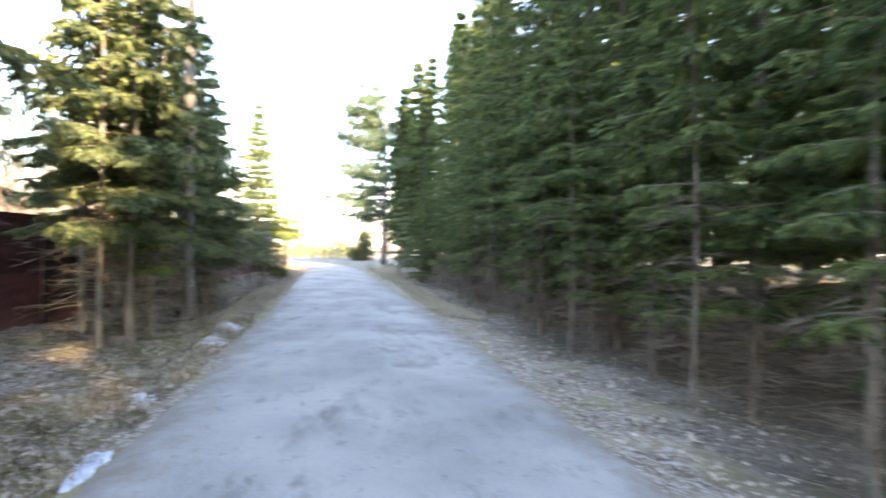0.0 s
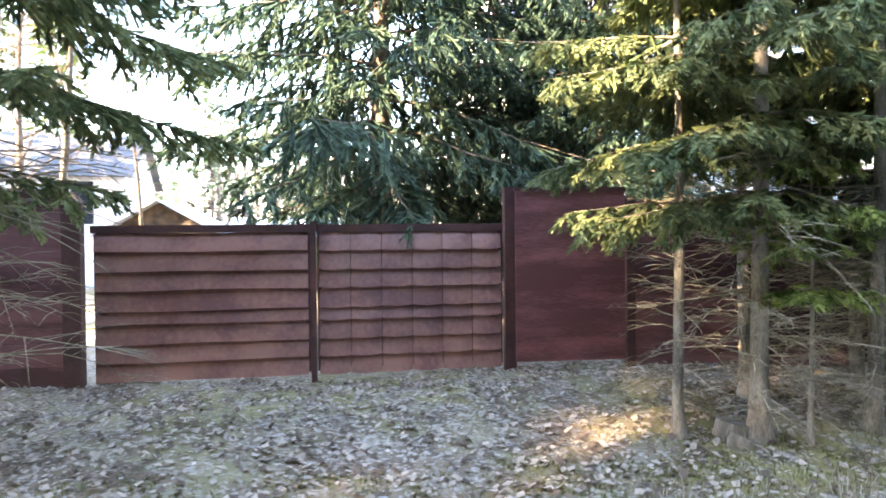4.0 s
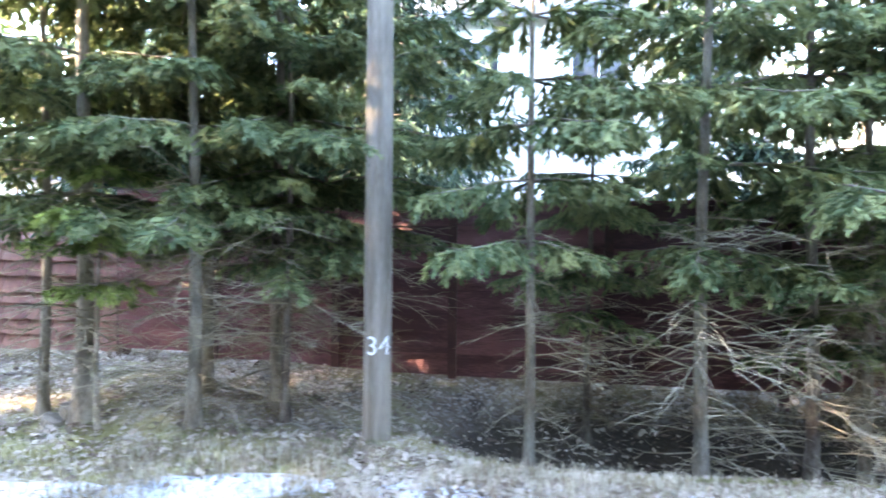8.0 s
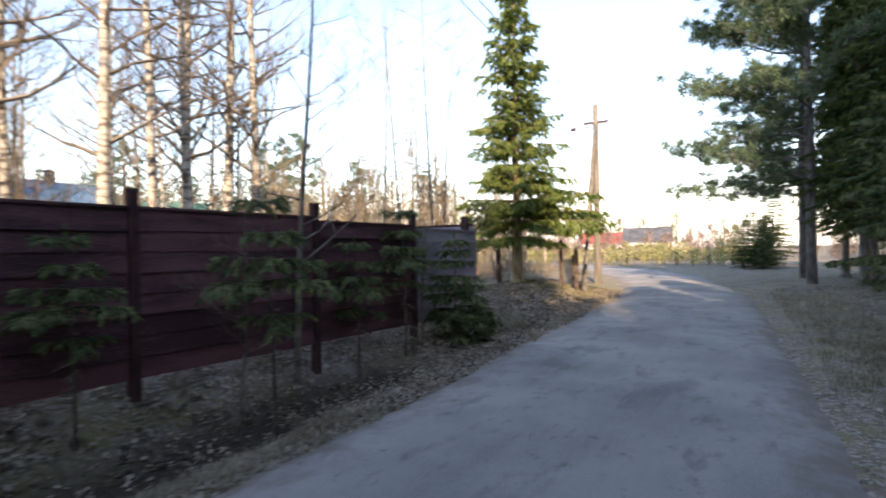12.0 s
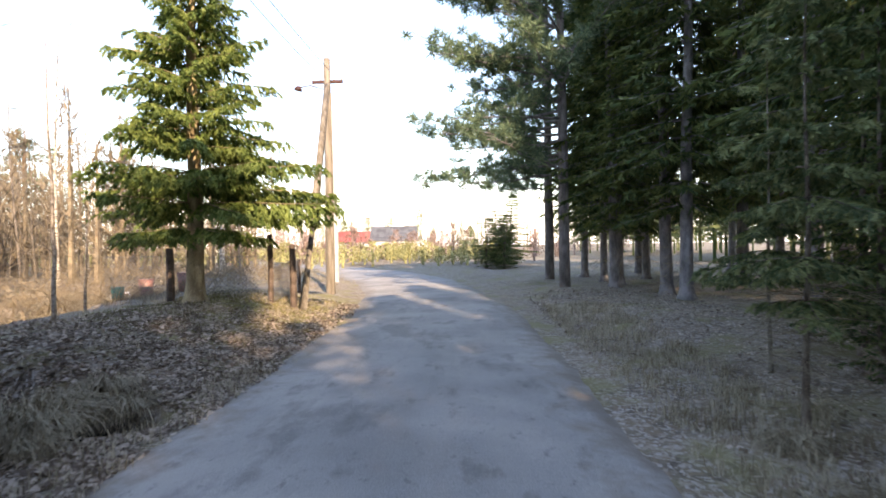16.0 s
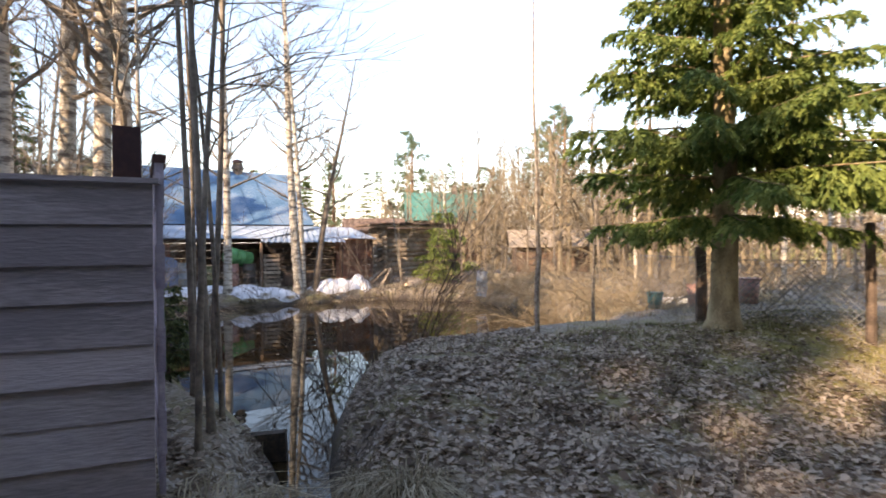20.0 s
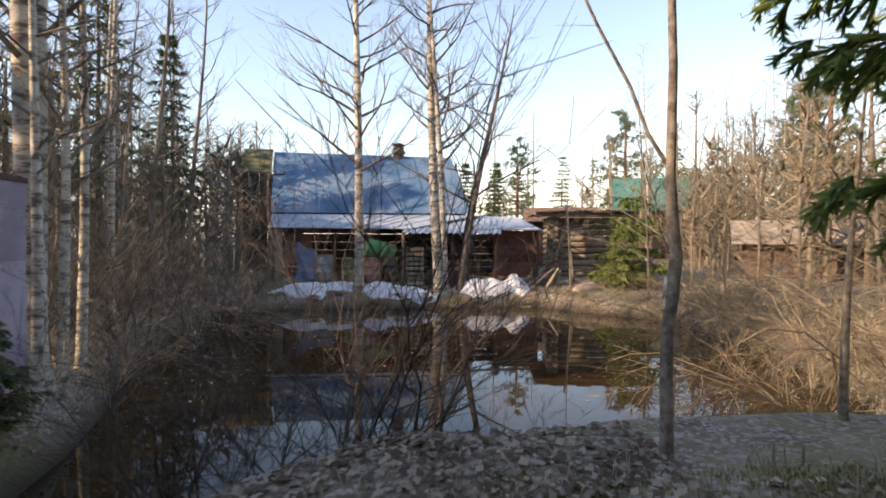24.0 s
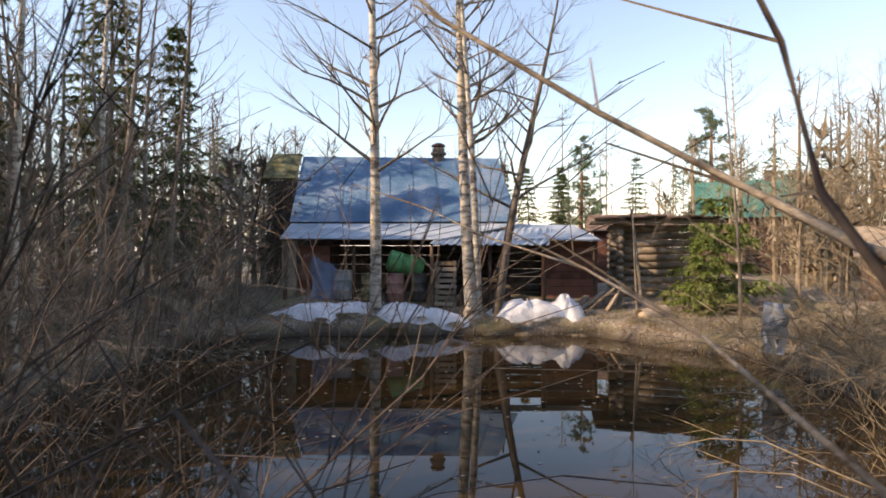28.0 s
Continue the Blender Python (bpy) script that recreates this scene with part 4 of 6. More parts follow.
def bare_meshes(name, seed, H, r, kids, spread, m, bend=0.04, depth=3, first=0.3, up=0.55, twig="alder", fork=False, wood=None):
    """A leafless tree: trunk mesh and branch mesh."""
    rnd = random.Random(seed)
    trunk, br = Buf(), Buf()
    ph = rnd.uniform(0, 6.28)

    def axis(t):
        return Vector((bend * H * math.sin(t * 2.6 + ph) * t, bend * H * math.cos(t * 2.1 + ph) * t, H * t))

    ts = [-0.02, 0, 0.02, 0.08] + [k / 9 for k in range(1, 10)]
    ts.sort()
    trunk.tube([axis(t) for t in ts], [max(0.004, r * (1.35 if t <= 0 else 1) * (1 - 0.93 * max(t, 0)) ** 0.9) for t in ts], 8)

    def grow(p, d, L, rad, level):
        pts, rs, q = [p], [rad], p
        n = 4 if level < 2 else 3
        dd = d.copy()
        for k in range(1, n + 1):
            dd = (dd + Vector((rnd.uniform(-.32, .32), rnd.uniform(-.32, .32), rnd.uniform(-.14, .22)))).normalized()
            q = q + dd * (L / n)
            pts.append(q)
            rs.append(max(0.0016, rad * (1 - 0.85 * k / n)))
        br.tube(pts, rs, 4 if level < 2 else 3, False)
        if level < depth:
            for _ in range(rnd.randint(4, 8) if level == 1 else rnd.randint(2, 4)):
                s = rnd.uniform(0.25, 0.98)
                i = min(n - 1, int(s * n))
                o = pts[i].lerp(pts[i + 1], s * n - i)
                nd = (dd + Vector((rnd.uniform(-1, 1), rnd.uniform(-1, 1), rnd.uniform(-.25, .7))) * 0.75).normalized()
                grow(o, nd, L * rnd.uniform(0.35, 0.6), max(0.002, rs[i] * 0.55), level + 1)

    for k in range(kids):
        t = first + (0.97 - first) * (k + rnd.random()) / kids
        a = rnd.uniform(0, 6.283)
        d = Vector((math.cos(a), math.sin(a), up * rnd.uniform(0.5, 1.6))).normalized()
        L = spread * (1.1 - t) * rnd.uniform(0.6, 1.2) + 0.25
        grow(axis(t), d, L, max(0.004, r * 0.42 * (1 - 0.8 * t)), 1)
    return trunk.mesh(name + "_trunk", m, True), br.mesh(name + "_branches", twig)


def bare_tree(ms, x, y, label, name, group, s=1.0, turn=None, z=None, tilt=(0, 0)):
    t = thing(name, label, "tree", group, pose(x, y, (gz(x, y) if z is None else z) - 0.03, tilt[0], tilt[1], random.uniform(0, 360) if turn is None else turn) @ Matrix.Diagonal((s, s, s, 1)))
    part("trunk", ms[0], t)
    part("bare_crown", ms[1], t)
    return t


BIRCH = [bare_meshes("birch_a", 61, 11.0, 0.105, 44, 2.0, "birch", 0.018, first=0.22), bare_meshes("birch_b", 62, 12.0, 0.12, 46, 2.1, "birch", 0.022, first=0.26), bare_meshes("birch_c", 63, 10.0, 0.085, 32, 1.7, "birch", 0.03, first=0.3)]
ALDER = [bare_meshes("alder_a", 71, 6.5, 0.05, 20, 1.6, "alder", 0.045, first=0.2), bare_meshes("alder_b", 72, 7.5, 0.06, 20, 1.9, "alder", 0.06, first=0.3), bare_meshes("alder_c", 73, 5.0, 0.035, 14, 1.2, "alder", 0.05, first=0.25), bare_meshes("alder_d", 70, 8.0, 0.12, 22, 3.0, "stem_dark", 0.05, first=0.3, twig="stem_dark")]

STEM = [bare_meshes("stem_a", 78, 6.0, 0.024, 12, 1.2, "alder", 0.03, first=0.3), bare_meshes("stem_b", 79, 2.5, 0.03, 5, 0.7, "alder_light", 0.03, first=0.45)]


FAR_BIRCH = [bare_meshes("far_birch_a", 64, 11.0, 0.07, 30, 2.0, "birch", 0.02, depth=2, first=0.25), bare_meshes("far_birch_b", 65, 12.0, 0.075, 32, 2.2, "birch", 0.03, depth=2, first=0.3)]
FAR_ALDER = [bare_meshes("far_alder_a", 74, 6.5, 0.05, 24, 1.7, "alder", 0.05, depth=2, first=0.2), bare_meshes("far_alder_b", 75, 7.5, 0.06, 26, 2.0, "alder", 0.06, depth=2, first=0.25)]
THICKET = [bare_meshes("thicket_a", 76, 6.5, 0.045, 26, 1.9, "alder", 0.05, first=0.12, twig="withy"), bare_meshes("thicket_b", 77, 7.5, 0.05, 26, 2.1, "alder", 0.06, first=0.15, twig="withy")]


def shrub_meshes(name, seed, n, H, spread, m="twig", r=0.008, twigs=7, arch=0.2):
    """One mesh for each crooked stem of a shrub, with its forked twigs."""
    rnd = random.Random(seed)
    stems = []

    def wander(p, d, L, r0, steps_n, curl, fall):
        pts, rs = [p], [r0]
        for i in range(steps_n):
            d = (d + Vector((rnd.uniform(-curl, curl), rnd.uniform(-curl, curl), rnd.uniform(-curl, curl) * 0.7 - fall * (i + 1) / steps_n))).normalized()
            pts.append(pts[-1] + d * L / steps_n)
            rs.append(max(0.0014, r0 * (1 - 0.8 * (i + 1) / steps_n)))
        return pts, rs, d

    for k in range(n):
        b = Buf()
        a = 6.283 * (k + rnd.uniform(-0.3, 0.3)) / n
        L = H * rnd.uniform(0.6, 1.15)
        lean = spread * rnd.uniform(0.25, 1.0)
        p = Vector((0.12 * spread * math.cos(a), 0.12 * spread * math.sin(a), -0.1))
        pts, rs, d = wander(p, Vector((math.cos(a) * lean, math.sin(a) * lean, 1)).normalized(), L, r * rnd.uniform(0.7, 1.25), 7, 0.3, arch)
        b.tube(pts, rs, 4, False)
        for _ in range(twigs):
            i = rnd.randint(1, 6)
            o = pts[i].lerp(pts[i + 1], rnd.random())
            way = (pts[i + 1] - pts[i]).normalized()
            e = (way + Vector((rnd.uniform(-1, 1), rnd.uniform(-1, 1), rnd.uniform(-.4, .9))) * 0.85).normalized()
            l2 = L * rnd.uniform(0.14, 0.42)
            p2, r2, e2 = wander(o, e, l2, rs[i] * 0.55, 3, 0.3, arch * 0.5)
            b.tube(p2, r2, 3, False)
            for _ in range(2):
                j = rnd.randint(0, 2)
                q = p2[j].lerp(p2[j + 1], rnd.random())
                b.tube([q, q + (e2 + Vector((rnd.uniform(-1, 1), rnd.uniform(-1, 1), rnd.uniform(-.5, .7)))).normalized() * l2 * rnd.uniform(0.2, 0.5)], [0.0022, 0.0011], 3, False)
        stems.append(b.mesh(name, m))
    return stems


SHRUB = [shrub_meshes("shrub_a", 81, 6, 2.2, 0.9, "stem_dark", 0.010, 9, 0.15), shrub_meshes("shrub_b", 82, 7, 1.7, 1.2, "withy", 0.008, 7, 0.35), shrub_meshes("shrub_c", 83, 5, 2.9, 0.8, "stem_dark", 0.013, 11, 0.12),
         shrub_meshes("shrub_d", 84, 8, 1.4, 1.4, "withy", 0.007, 6, 0.4), shrub_meshes("shrub_e", 85, 6, 2.4, 1.3, "withy", 0.010, 10, 0.35), shrub_meshes("shrub_f", 86, 6, 2.1, 1.7, "withy", 0.009, 10, 0.5), shrub_meshes("shrub_g", 87, 4, 2.4, 1.0, "stem_wet", 0.010, 20, 0.1),
         shrub_meshes("shrub_h", 88, 3, 1.9, 0.45, "stem_wet", 0.007, 20, 0.0), shrub_meshes("shrub_i", 89, 3, 2.3, 0.6, "stem_wet", 0.010, 24, 0.02),
         shrub_meshes("shrub_j", 90, 4, 2.7, 0.9, "brush", 0.012, 18, 0.05), shrub_meshes("shrub_k", 91, 5, 2.1, 1.2, "brush", 0.009, 16, 0.12)]


def shrub(i, x, y, s=1.0, label="leafless shrub with thin bare stems", group="shrubs round the pond", turn=None):
    t = thing("shrub", label, "shrub", group, pose(x, y, max(gz(x, y), -0.5), 0, 0, random.uniform(0, 360) if turn is None else turn) @ Matrix.Diagonal((s, s, s, 1)))
    for q in SHRUB[i]:
        part("stem", q, t)
    return t


random.seed(5)
bl, al = "leafless birch with pale peeling bark", "leafless grey alder with thin branches"
# far bank
bare_tree(BIRCH[0], 23.03, 18.85, "leafless birch on the far bank among melting snow", "birch", "trees on the far bank", 1.25, 30)
bare_tree(BIRCH[1], 25.17, 18.95, "leafless leaning birch on the far bank among melting snow", "birch", "trees on the far bank", 1.2, 0, tilt=(0, -3.2))
bare_tree(BIRCH[2], 25.33, 19.0, "leafless birch twin on the far bank", "birch", "trees on the far bank", 1.15, 0, tilt=(0, -1.5))
bare_tree(ALDER[3], 25.75, 19.1, "crooked dark leafless tree on the far bank", "alder", "trees on the far bank", 1.0, 0, tilt=(0, 8))
bare_tree(ALDER[2], 28.9, 19.3, "thin leafless pole-like sapling on the far bank", "alder", "trees on the far bank", 0.8)
bare_tree(ALDER[2], 30.2, 17.2, "thin leafless sapling beside the log hut", "alder", "trees on the far bank", 1.1)
# behind the fence's end, left of the pond
for k, (x, y) in enumerate(((19.5, 9.84), (20.0, 10.6), (20.47, 9.87), (20.87, 9.3), (18.3, 9.4), (17.2, 9.0), (15.9, 9.8), (16.9, 11.4))):
    bare_tree(BIRCH[(0, 1, 1, 0, 2, 0, 1, 2)[k]], x, y, "leafless birch with white trunk behind the fence beside the pond", "birch", "birches behind the fence", 1.15)
for k, (x, y) in enumerate(((21.42, 4.75), (21.52, 5.05), (21.62, 5.4), (21.45, 5.8), (21.6, 6.4), (21.5, 7.0))):
    bare_tree(STEM[0], x, y, "leafless alder with slender grey stem beside the fence's end", "alder", "alders at the fence's end", (1.0, 1.25, 0.9, 1.2, 1.3, 1.1)[k], tilt=(0, (2, -1, 3, 1, -2, 1)[k]))
for k in range(3):
    a = k * 1.3
    bare_tree(BIRCH[2], 20.95 - 0.2 * k, 9.2 + 0.7 * k, "slender leafless birch on the pond's shore", "birch", "birches on the shore", 0.62 + 0.05 * k, tilt=(0, 2 - k))
for k in range(38):
    x, y = random.uniform(9.5, 20.3), random.uniform(11.5, 27)
    if y > 20.2 and x > 17.5:
        x -= 4
    bare_tree((FAR_ALDER[k % 2], FAR_BIRCH[k // 4 % 2])[k % 4 == 0], x, y, bl if k % 4 == 0 else al, "birch" if k % 4 == 0 else "alder", "thicket beside the pond", random.uniform(0.7, 1.15))
for k in range(15):
    x, y = random.uniform(3.5, 19.5), random.uniform(10.0, 15.0)
    if x < 12:
        x += 7
    bare_tree(((ALDER[0], FAR_ALDER[k % 2])[k % 2], BIRCH[(k + 1) % 3])[0], x, y, al, "alder", "trees behind the fence", random.uniform(0.75, 1.15))
for x, y, s in ((15.0, 21.5, 0.95), (13.2, 18.5, 0.85), (11.0, 21.0, 1.0), (17.6, 20.6, 0.62)):
    spruce(DARK[int(x) % 2], x, y, "dark spruce among the bare trees beside the pond", s, group="spruces behind the pond")
# right of the pond
for k in range(46):
    x, y = random.uniform(31.2, 42), random.uniform(8.5, 27)
    if y > 19.5 and x < 33:
        x += 4
    bare_tree((THICKET[k % 2], FAR_BIRCH[k // 5 % 2])[k % 5 == 0], x, y, bl if k % 5 == 0 else al, "birch" if k % 5 == 0 else "alder", "trees right of the pond", random.uniform(0.65, 1.05))
for k in range(14):
    x = random.uniform(45, 75)
    y = random.uniform(16, 40)
    bare_tree((FAR_ALDER[k // 2 % 2], FAR_BIRCH[k // 2 % 2])[k % 2], x, y, bl if k % 2 else al, "birch" if k % 2 else "alder", "distant bare trees", random.uniform(0.7, 1.1))
bare_tree(STEM[1], 27.05, 7.41, "broken-topped bare sapling on the pond's near bank", "sapling", "saplings on the near bank", 1.0, tilt=(0, -5))
bare_tree(ALDER[0], 16.72, 4.25, "slender leafless sapling before the fence", "sapling", "saplings before the fence", 0.9, tilt=(0, 0))
bare_tree(ALDER[2], 15.6, 3.95, "thin leafless sapling before the fence", "sapling", "saplings before the fence", 0.6)
bare_tree(ALDER[2], 19.0, 4.25 - 0.4, "thin leafless sapling before the fence", "sapling", "saplings before the fence", 0.55)
for x, y in ((-5.2, 9.2), (-5.8, 9.8), (-4.4, 10.4), (-6.6, 10.0), (-7.4, 9.0)):
    bare_tree(ALDER[int(-x * 10) % 3], x, y, "leafless alder behind the gate's side wall", "alder", "trees behind the gate", 1.2)
# shrubs
for i, x, y, s in ((7, 24.2, 7.65, 1.0), (7, 23.95, 7.8, 1.1), (8, 23.6, 7.9, 0.95), (8, 23.2, 7.7, 0.9), (6, 23.4, 8.1, 1.0), (7, 23.0, 7.5, 0.9), (8, 22.7, 7.3, 0.8), (6, 22.9, 8.0, 0.9), (7, 24.4, 8.0, 0.6), (7, 24.65, 8.1, 0.5), (6, 23.75, 8.3, 0.8), (8, 23.9, 8.4, 0.8), (7, 25.09, 7.95, 0.4), (6, 24.15, 8.2, 0.55), (8, 24.05, 7.5, 1.1), (7, 24.3, 7.55, 1.25), (8, 23.7, 7.5, 1.05)):
    shrub(i, x, y, s, "leafless shrub with thin dark stems on the near bank")
for k in range(46):
    a = random.random()
    x, y = 28.0 + 2.6 * a + random.uniform(0, 2.4), 8.0 + 9.5 * a + random.uniform(-0.8, 0.8)
    near = 1 - 0.55 * float(smoothstep(5.5, 3.0, math.hypot(x - 25.4, y - 6.6)))
    shrub((4, 5, 4, 4, 5, 1)[k % 6], x + 1.2 * (1 - near), y, near * random.uniform(0.6, 1.35), "tangled straw-brown leafless willow shrub", "shrubs right of the pond")
for k in range(14):
    a = random.random()
    x, y = np.interp(a, (0, 0.25, 0.6, 1), (27.8, 29.2, 30.1, 29.9)) + random.uniform(0, 0.5), np.interp(a, (0, 0.25, 0.6, 1), (7.8, 9.2, 12.6, 16.2))
    near = 1 - 0.5 * float(smoothstep(5.0, 3.0, math.hypot(x - 25.4, y - 6.6)))
    shrub((4, 5, 3)[k % 3], x + 0.8 * (1 - near), y, near * random.uniform(0.4, 0.7), "low straw-brown shrub leaning over the water", "shrubs right of the pond")
for k in range(46):
    x, y = 29.8 + random.uniform(0, 10), 6.8 + random.uniform(0, 10)
    shrub((5, 4, 1)[k % 3], x, y, random.uniform(0.6, 1.4), "tangled straw-brown leafless willow shrub", "shrubs right of the pond")
for k in range(62):
    y = random.uniform(10.5, 19)
    x = np.interp(y, (8.8, 13, 19), (20.9, 20.0, 20.2)) - random.uniform(0.1, 2.6)
    shrub((9, 2, 6, 9, 2)[k % 5], x + 0.5, y, random.uniform(0.8, 1.35), "leafless shrub with thin dark stems beside the pond", "shrubs left of the pond")
for k in range(26):
    y = random.uniform(9.4, 18.4)
    x = np.interp(y, (8.8, 10.5, 12.8, 17.1, 18.4), (21.4, 20.95, 20.25, 19.8, 21.0)) - random.uniform(-0.15, 0.5)
    shrub((10, 1, 9)[k % 3], x, y, random.uniform(0.4, 0.75), "low leafless brush on the pond's shore", "shrubs left of the pond")
for k in range(26):
    x = 20.6 + 9.2 * k / 25 + random.uniform(-0.2, 0.2)
    shrub((0, 3, 1)[k % 3], x, np.interp(x, (20.6, 24.7, 28.3, 29.8), (18.3, 18.95, 18.5, 16.6)) + random.uniform(0, 0.25), random.uniform(0.16, 0.34), "low dead brush on the far bank", "brush on the far bank")
for k in range(12):
    shrub((0, 1, 3)[k % 3], random.uniform(11.5, 20.6), float(fence_y(16)) - random.uniform(0.3, 1.2), random.uniform(0.25, 0.5), "small leafless shrub before the fence", "shrubs before the fence")
for k in range(16):
    shrub((3, 1)[k % 2], random.uniform(17.0, 24), -2.6 - random.uniform(0, 1.4), random.uniform(0.25, 0.5), "low dry brush at the wood's edge", "brush at the wood's edge")
for k in range(18):
    shrub((3, 1)[k % 2], random.uniform(-4, 16), -3.1 - random.uniform(0, 1.0), random.uniform(0.3, 0.6), "low dry brush under the spruces", "brush at the wood's edge")


# ---- the crooked tree that the walker passes ----
def crooked_tree():
    t = thing("crooked_alder", "crooked grey-brown leafless tree with bent trunk on the bank", "tree", "", pose(25.61, 6.87, gz(25.61, 6.87)))
    z0 = gz(25.61, 6.87)
    b = Buf()
    pts = [(0.0, 0.02, -0.2), (0.0, 0.0, 0.3), (-0.01, 0.0, 0.75), (-0.005, 0.0, 1.0), (0.02, 0.0, 1.2), (0.035, 0, 1.40), (0.012, 0, 1.62), (0.0, 0, 1.85), (0.008, 0, 2.4), (0.0, 0.05, 3.4), (0.05, 0.1, 5.2)]
    b.tube([Vector(p) - Vector((0, 0, z0)) for p in pts], [0.043, 0.037, 0.034, 0.032, 0.031, 0.035, 0.031, 0.027, 0.023, 0.017, 0.005], 10)
    part("trunk", b.mesh("crooked_trunk", "alder_light", True), t)
    for k, (lab, pts, r) in enumerate((("long pale branch", [(0.0, 0.0, 1.48), (-0.01, 0.16, 1.50), (-0.09, 0.30, 1.56), (-0.23, 0.37, 1.66), (-0.42, 0.43, 1.80), (-0.62, 0.5, 2.02)], 0.0058),
                                       ("thin pale branch", [(0.0, 0.0, 1.33), (-0.06, 0.35, 1.40), (-0.2, 0.62, 1.47), (-0.36, 0.9, 1.53), (-0.5, 1.0, 1.6)], 0.003),
                                       ("dark bent branch", [(0.0, 0.0, 1.42), (-0.02, 0.2, 1.55), (-0.05, 0.32, 1.72), (-0.08, 0.36, 1.84), (-0.12, 0.42, 2.1)], 0.0045),
                                       ("rising pale branch", [(0.0, 0.0, 1.86), (-0.1, 0.05, 2.05), (-0.2, 0.05, 2.3), (-0.4, 0.0, 2.6), (-0.6, -0.1, 2.9)], 0.012))):
        bb = Buf()
        pv = [Vector(p) - Vector((0, 0, z0)) + Vector((0.11, -0.02, 0)) * min(1, i / 2) * (k < 3) for i, p in enumerate(pts)]
        bb.tube(pv, [r * (1 - 0.11 * i) for i in range(len(pv))], 6)
        rnd, side = random.Random(k), []
        for i in range(1, len(pv)):
            e = pv[i] + Vector((rnd.uniform(-.2, .05), rnd.uniform(-.02, .15), rnd.uniform(0.0, 0.16)))
            side.append(Buf().tube([pv[i], e], [0.0025, 0.001], 3).mesh("twig", "alder"))
        limb = part("branch", bb.mesh("branch", "twig_dark" if k == 2 else "alder_light", True), t, lab)
        for q in side:
            part("twig", q, limb)


crooked_tree()


# ---- poles ----
def utility_pole():
    t = thing("utility_pole", "round weathered wooden utility pole painted with a white number", "pole", "", pose(4.57, 3.44, gz(4.57, 3.44)))
    part("shaft", Buf().tube([(0, 0, -0.4), (0, 0, 0.0), (0, 0, 2.5), (0, 0, 8.0)], [0.106, 0.104, 0.098, 0.08], 20).mesh("shaft", "pole", True), t)
    curve = bpy.data.curves.new("number", "FONT")
    curve.body, curve.size, curve.align_x, curve.extrude = "34", 0.19, "CENTER", 0.002
    ob = bpy.data.objects.new("tmp", curve)
    d = bpy.data.meshes.new_from_object(ob)
    bpy.data.objects.remove(ob)
    for v in d.vertices:
        a = v.co.x / 0.105
        rr = 0.1065 + v.co.z
        v.co = Vector((rr * math.sin(a), -rr * math.cos(a), v.co.y))
    d.materials.append(M["white"])
    part("number", d, t, "white painted digits", pose(0, 0, 0.62, 0, 0, 14))


utility_pole()
spruce(SMALL[0], 21.3, 7.5, "small dark spruce seedling at the foot of the pond fence", 0.55, name="spruce_sapling", group="spruce saplings")
spruce(SMALL[0], 21.25, 8.2, "small dark spruce seedling at the foot of the pond fence", 0.45, name="spruce_sapling", group="spruce saplings")


def braced_pole():
    t = thing("braced_pole", "weathered wooden power pole propped by a slanting strut", "pole", "", pose(33.1, 4.38, gz(33.1, 4.38)))
    z0 = gz(33.1, 4.38)
    part("shaft", Buf().tube([(0, 0, -0.4), (0, 0, 0), (0, 0, 3.5), (-0.05, 0, 6.9 - z0)], [0.14, 0.135, 0.12, 0.095], 14).mesh("shaft", "pole", True), t)
    zs = gz(28.75, 3.9) - z0
    part("strut", Buf().tube([(-4.35, -0.5, zs - 0.2), (-2.2, -0.25, 2.7), (-0.12, -0.02, 6.1 - z0)], [0.105, 0.10, 0.085], 12).mesh("strut", "pole", True), t)
    part("crossarm", Buf().box((-0.04, -0.45, 6.2 - z0), (0.04, 0.45, 6.28 - z0)).mesh("crossarm", "gate_frame"), t)
    for y in (-0.42, -0.2, 0.2, 0.42):
        part("insulator", Buf().tube([(0, y, 6.28 - z0), (0, y, 6.36 - z0), (0, y, 6.42 - z0)], [0.02, 0.045, 0.03], 8).mesh("insulator", "white", True), t)
    lamp = part("lamp_arm", Buf().tube([(0, 0, 6.0 - z0), (0.0, 0.5, 6.15 - z0), (0, 0.85, 6.1 - z0)], [0.018, 0.018, 0.018], 6).mesh("lamp_arm", "gate_frame"), t)
    part("lamp_head", Buf().tube([(0, 0.85, 6.14 - z0), (0, 0.86, 6.08 - z0), (0, 0.87, 6.02 - z0)], [0.05, 0.1, 0.13], 12).mesh("lamp_head", "gate_frame", True), lamp)


braced_pole()
for dy in (-0.2, 0.2):
    a, b = Vector((33.1, 4.38 + dy, 6.42)), Vector((4.57, 3.44 + dy * 0.5, 7.95))
    pts = [a.lerp(b, k / 14) - Vector((0, 0, 3.6 * (k / 14) * (1 - k / 14))) for k in range(15)]
    thing("power_cable", "thin dark power cable sagging between the wooden poles", "cable", "power cables", data=Buf().tube(pts, [0.009] * 15, 5).mesh("power_cable", "wire"))
thing("concrete_pole", "slim pale concrete power pole standing behind the wooden one", "pole", "", pose(38.5, 5.6, 0), data=Buf().tube([(0, 0, -0.3), (0, 0, 7.4)], [0.14, 0.1], 8).mesh("concrete_pole", "concrete"))

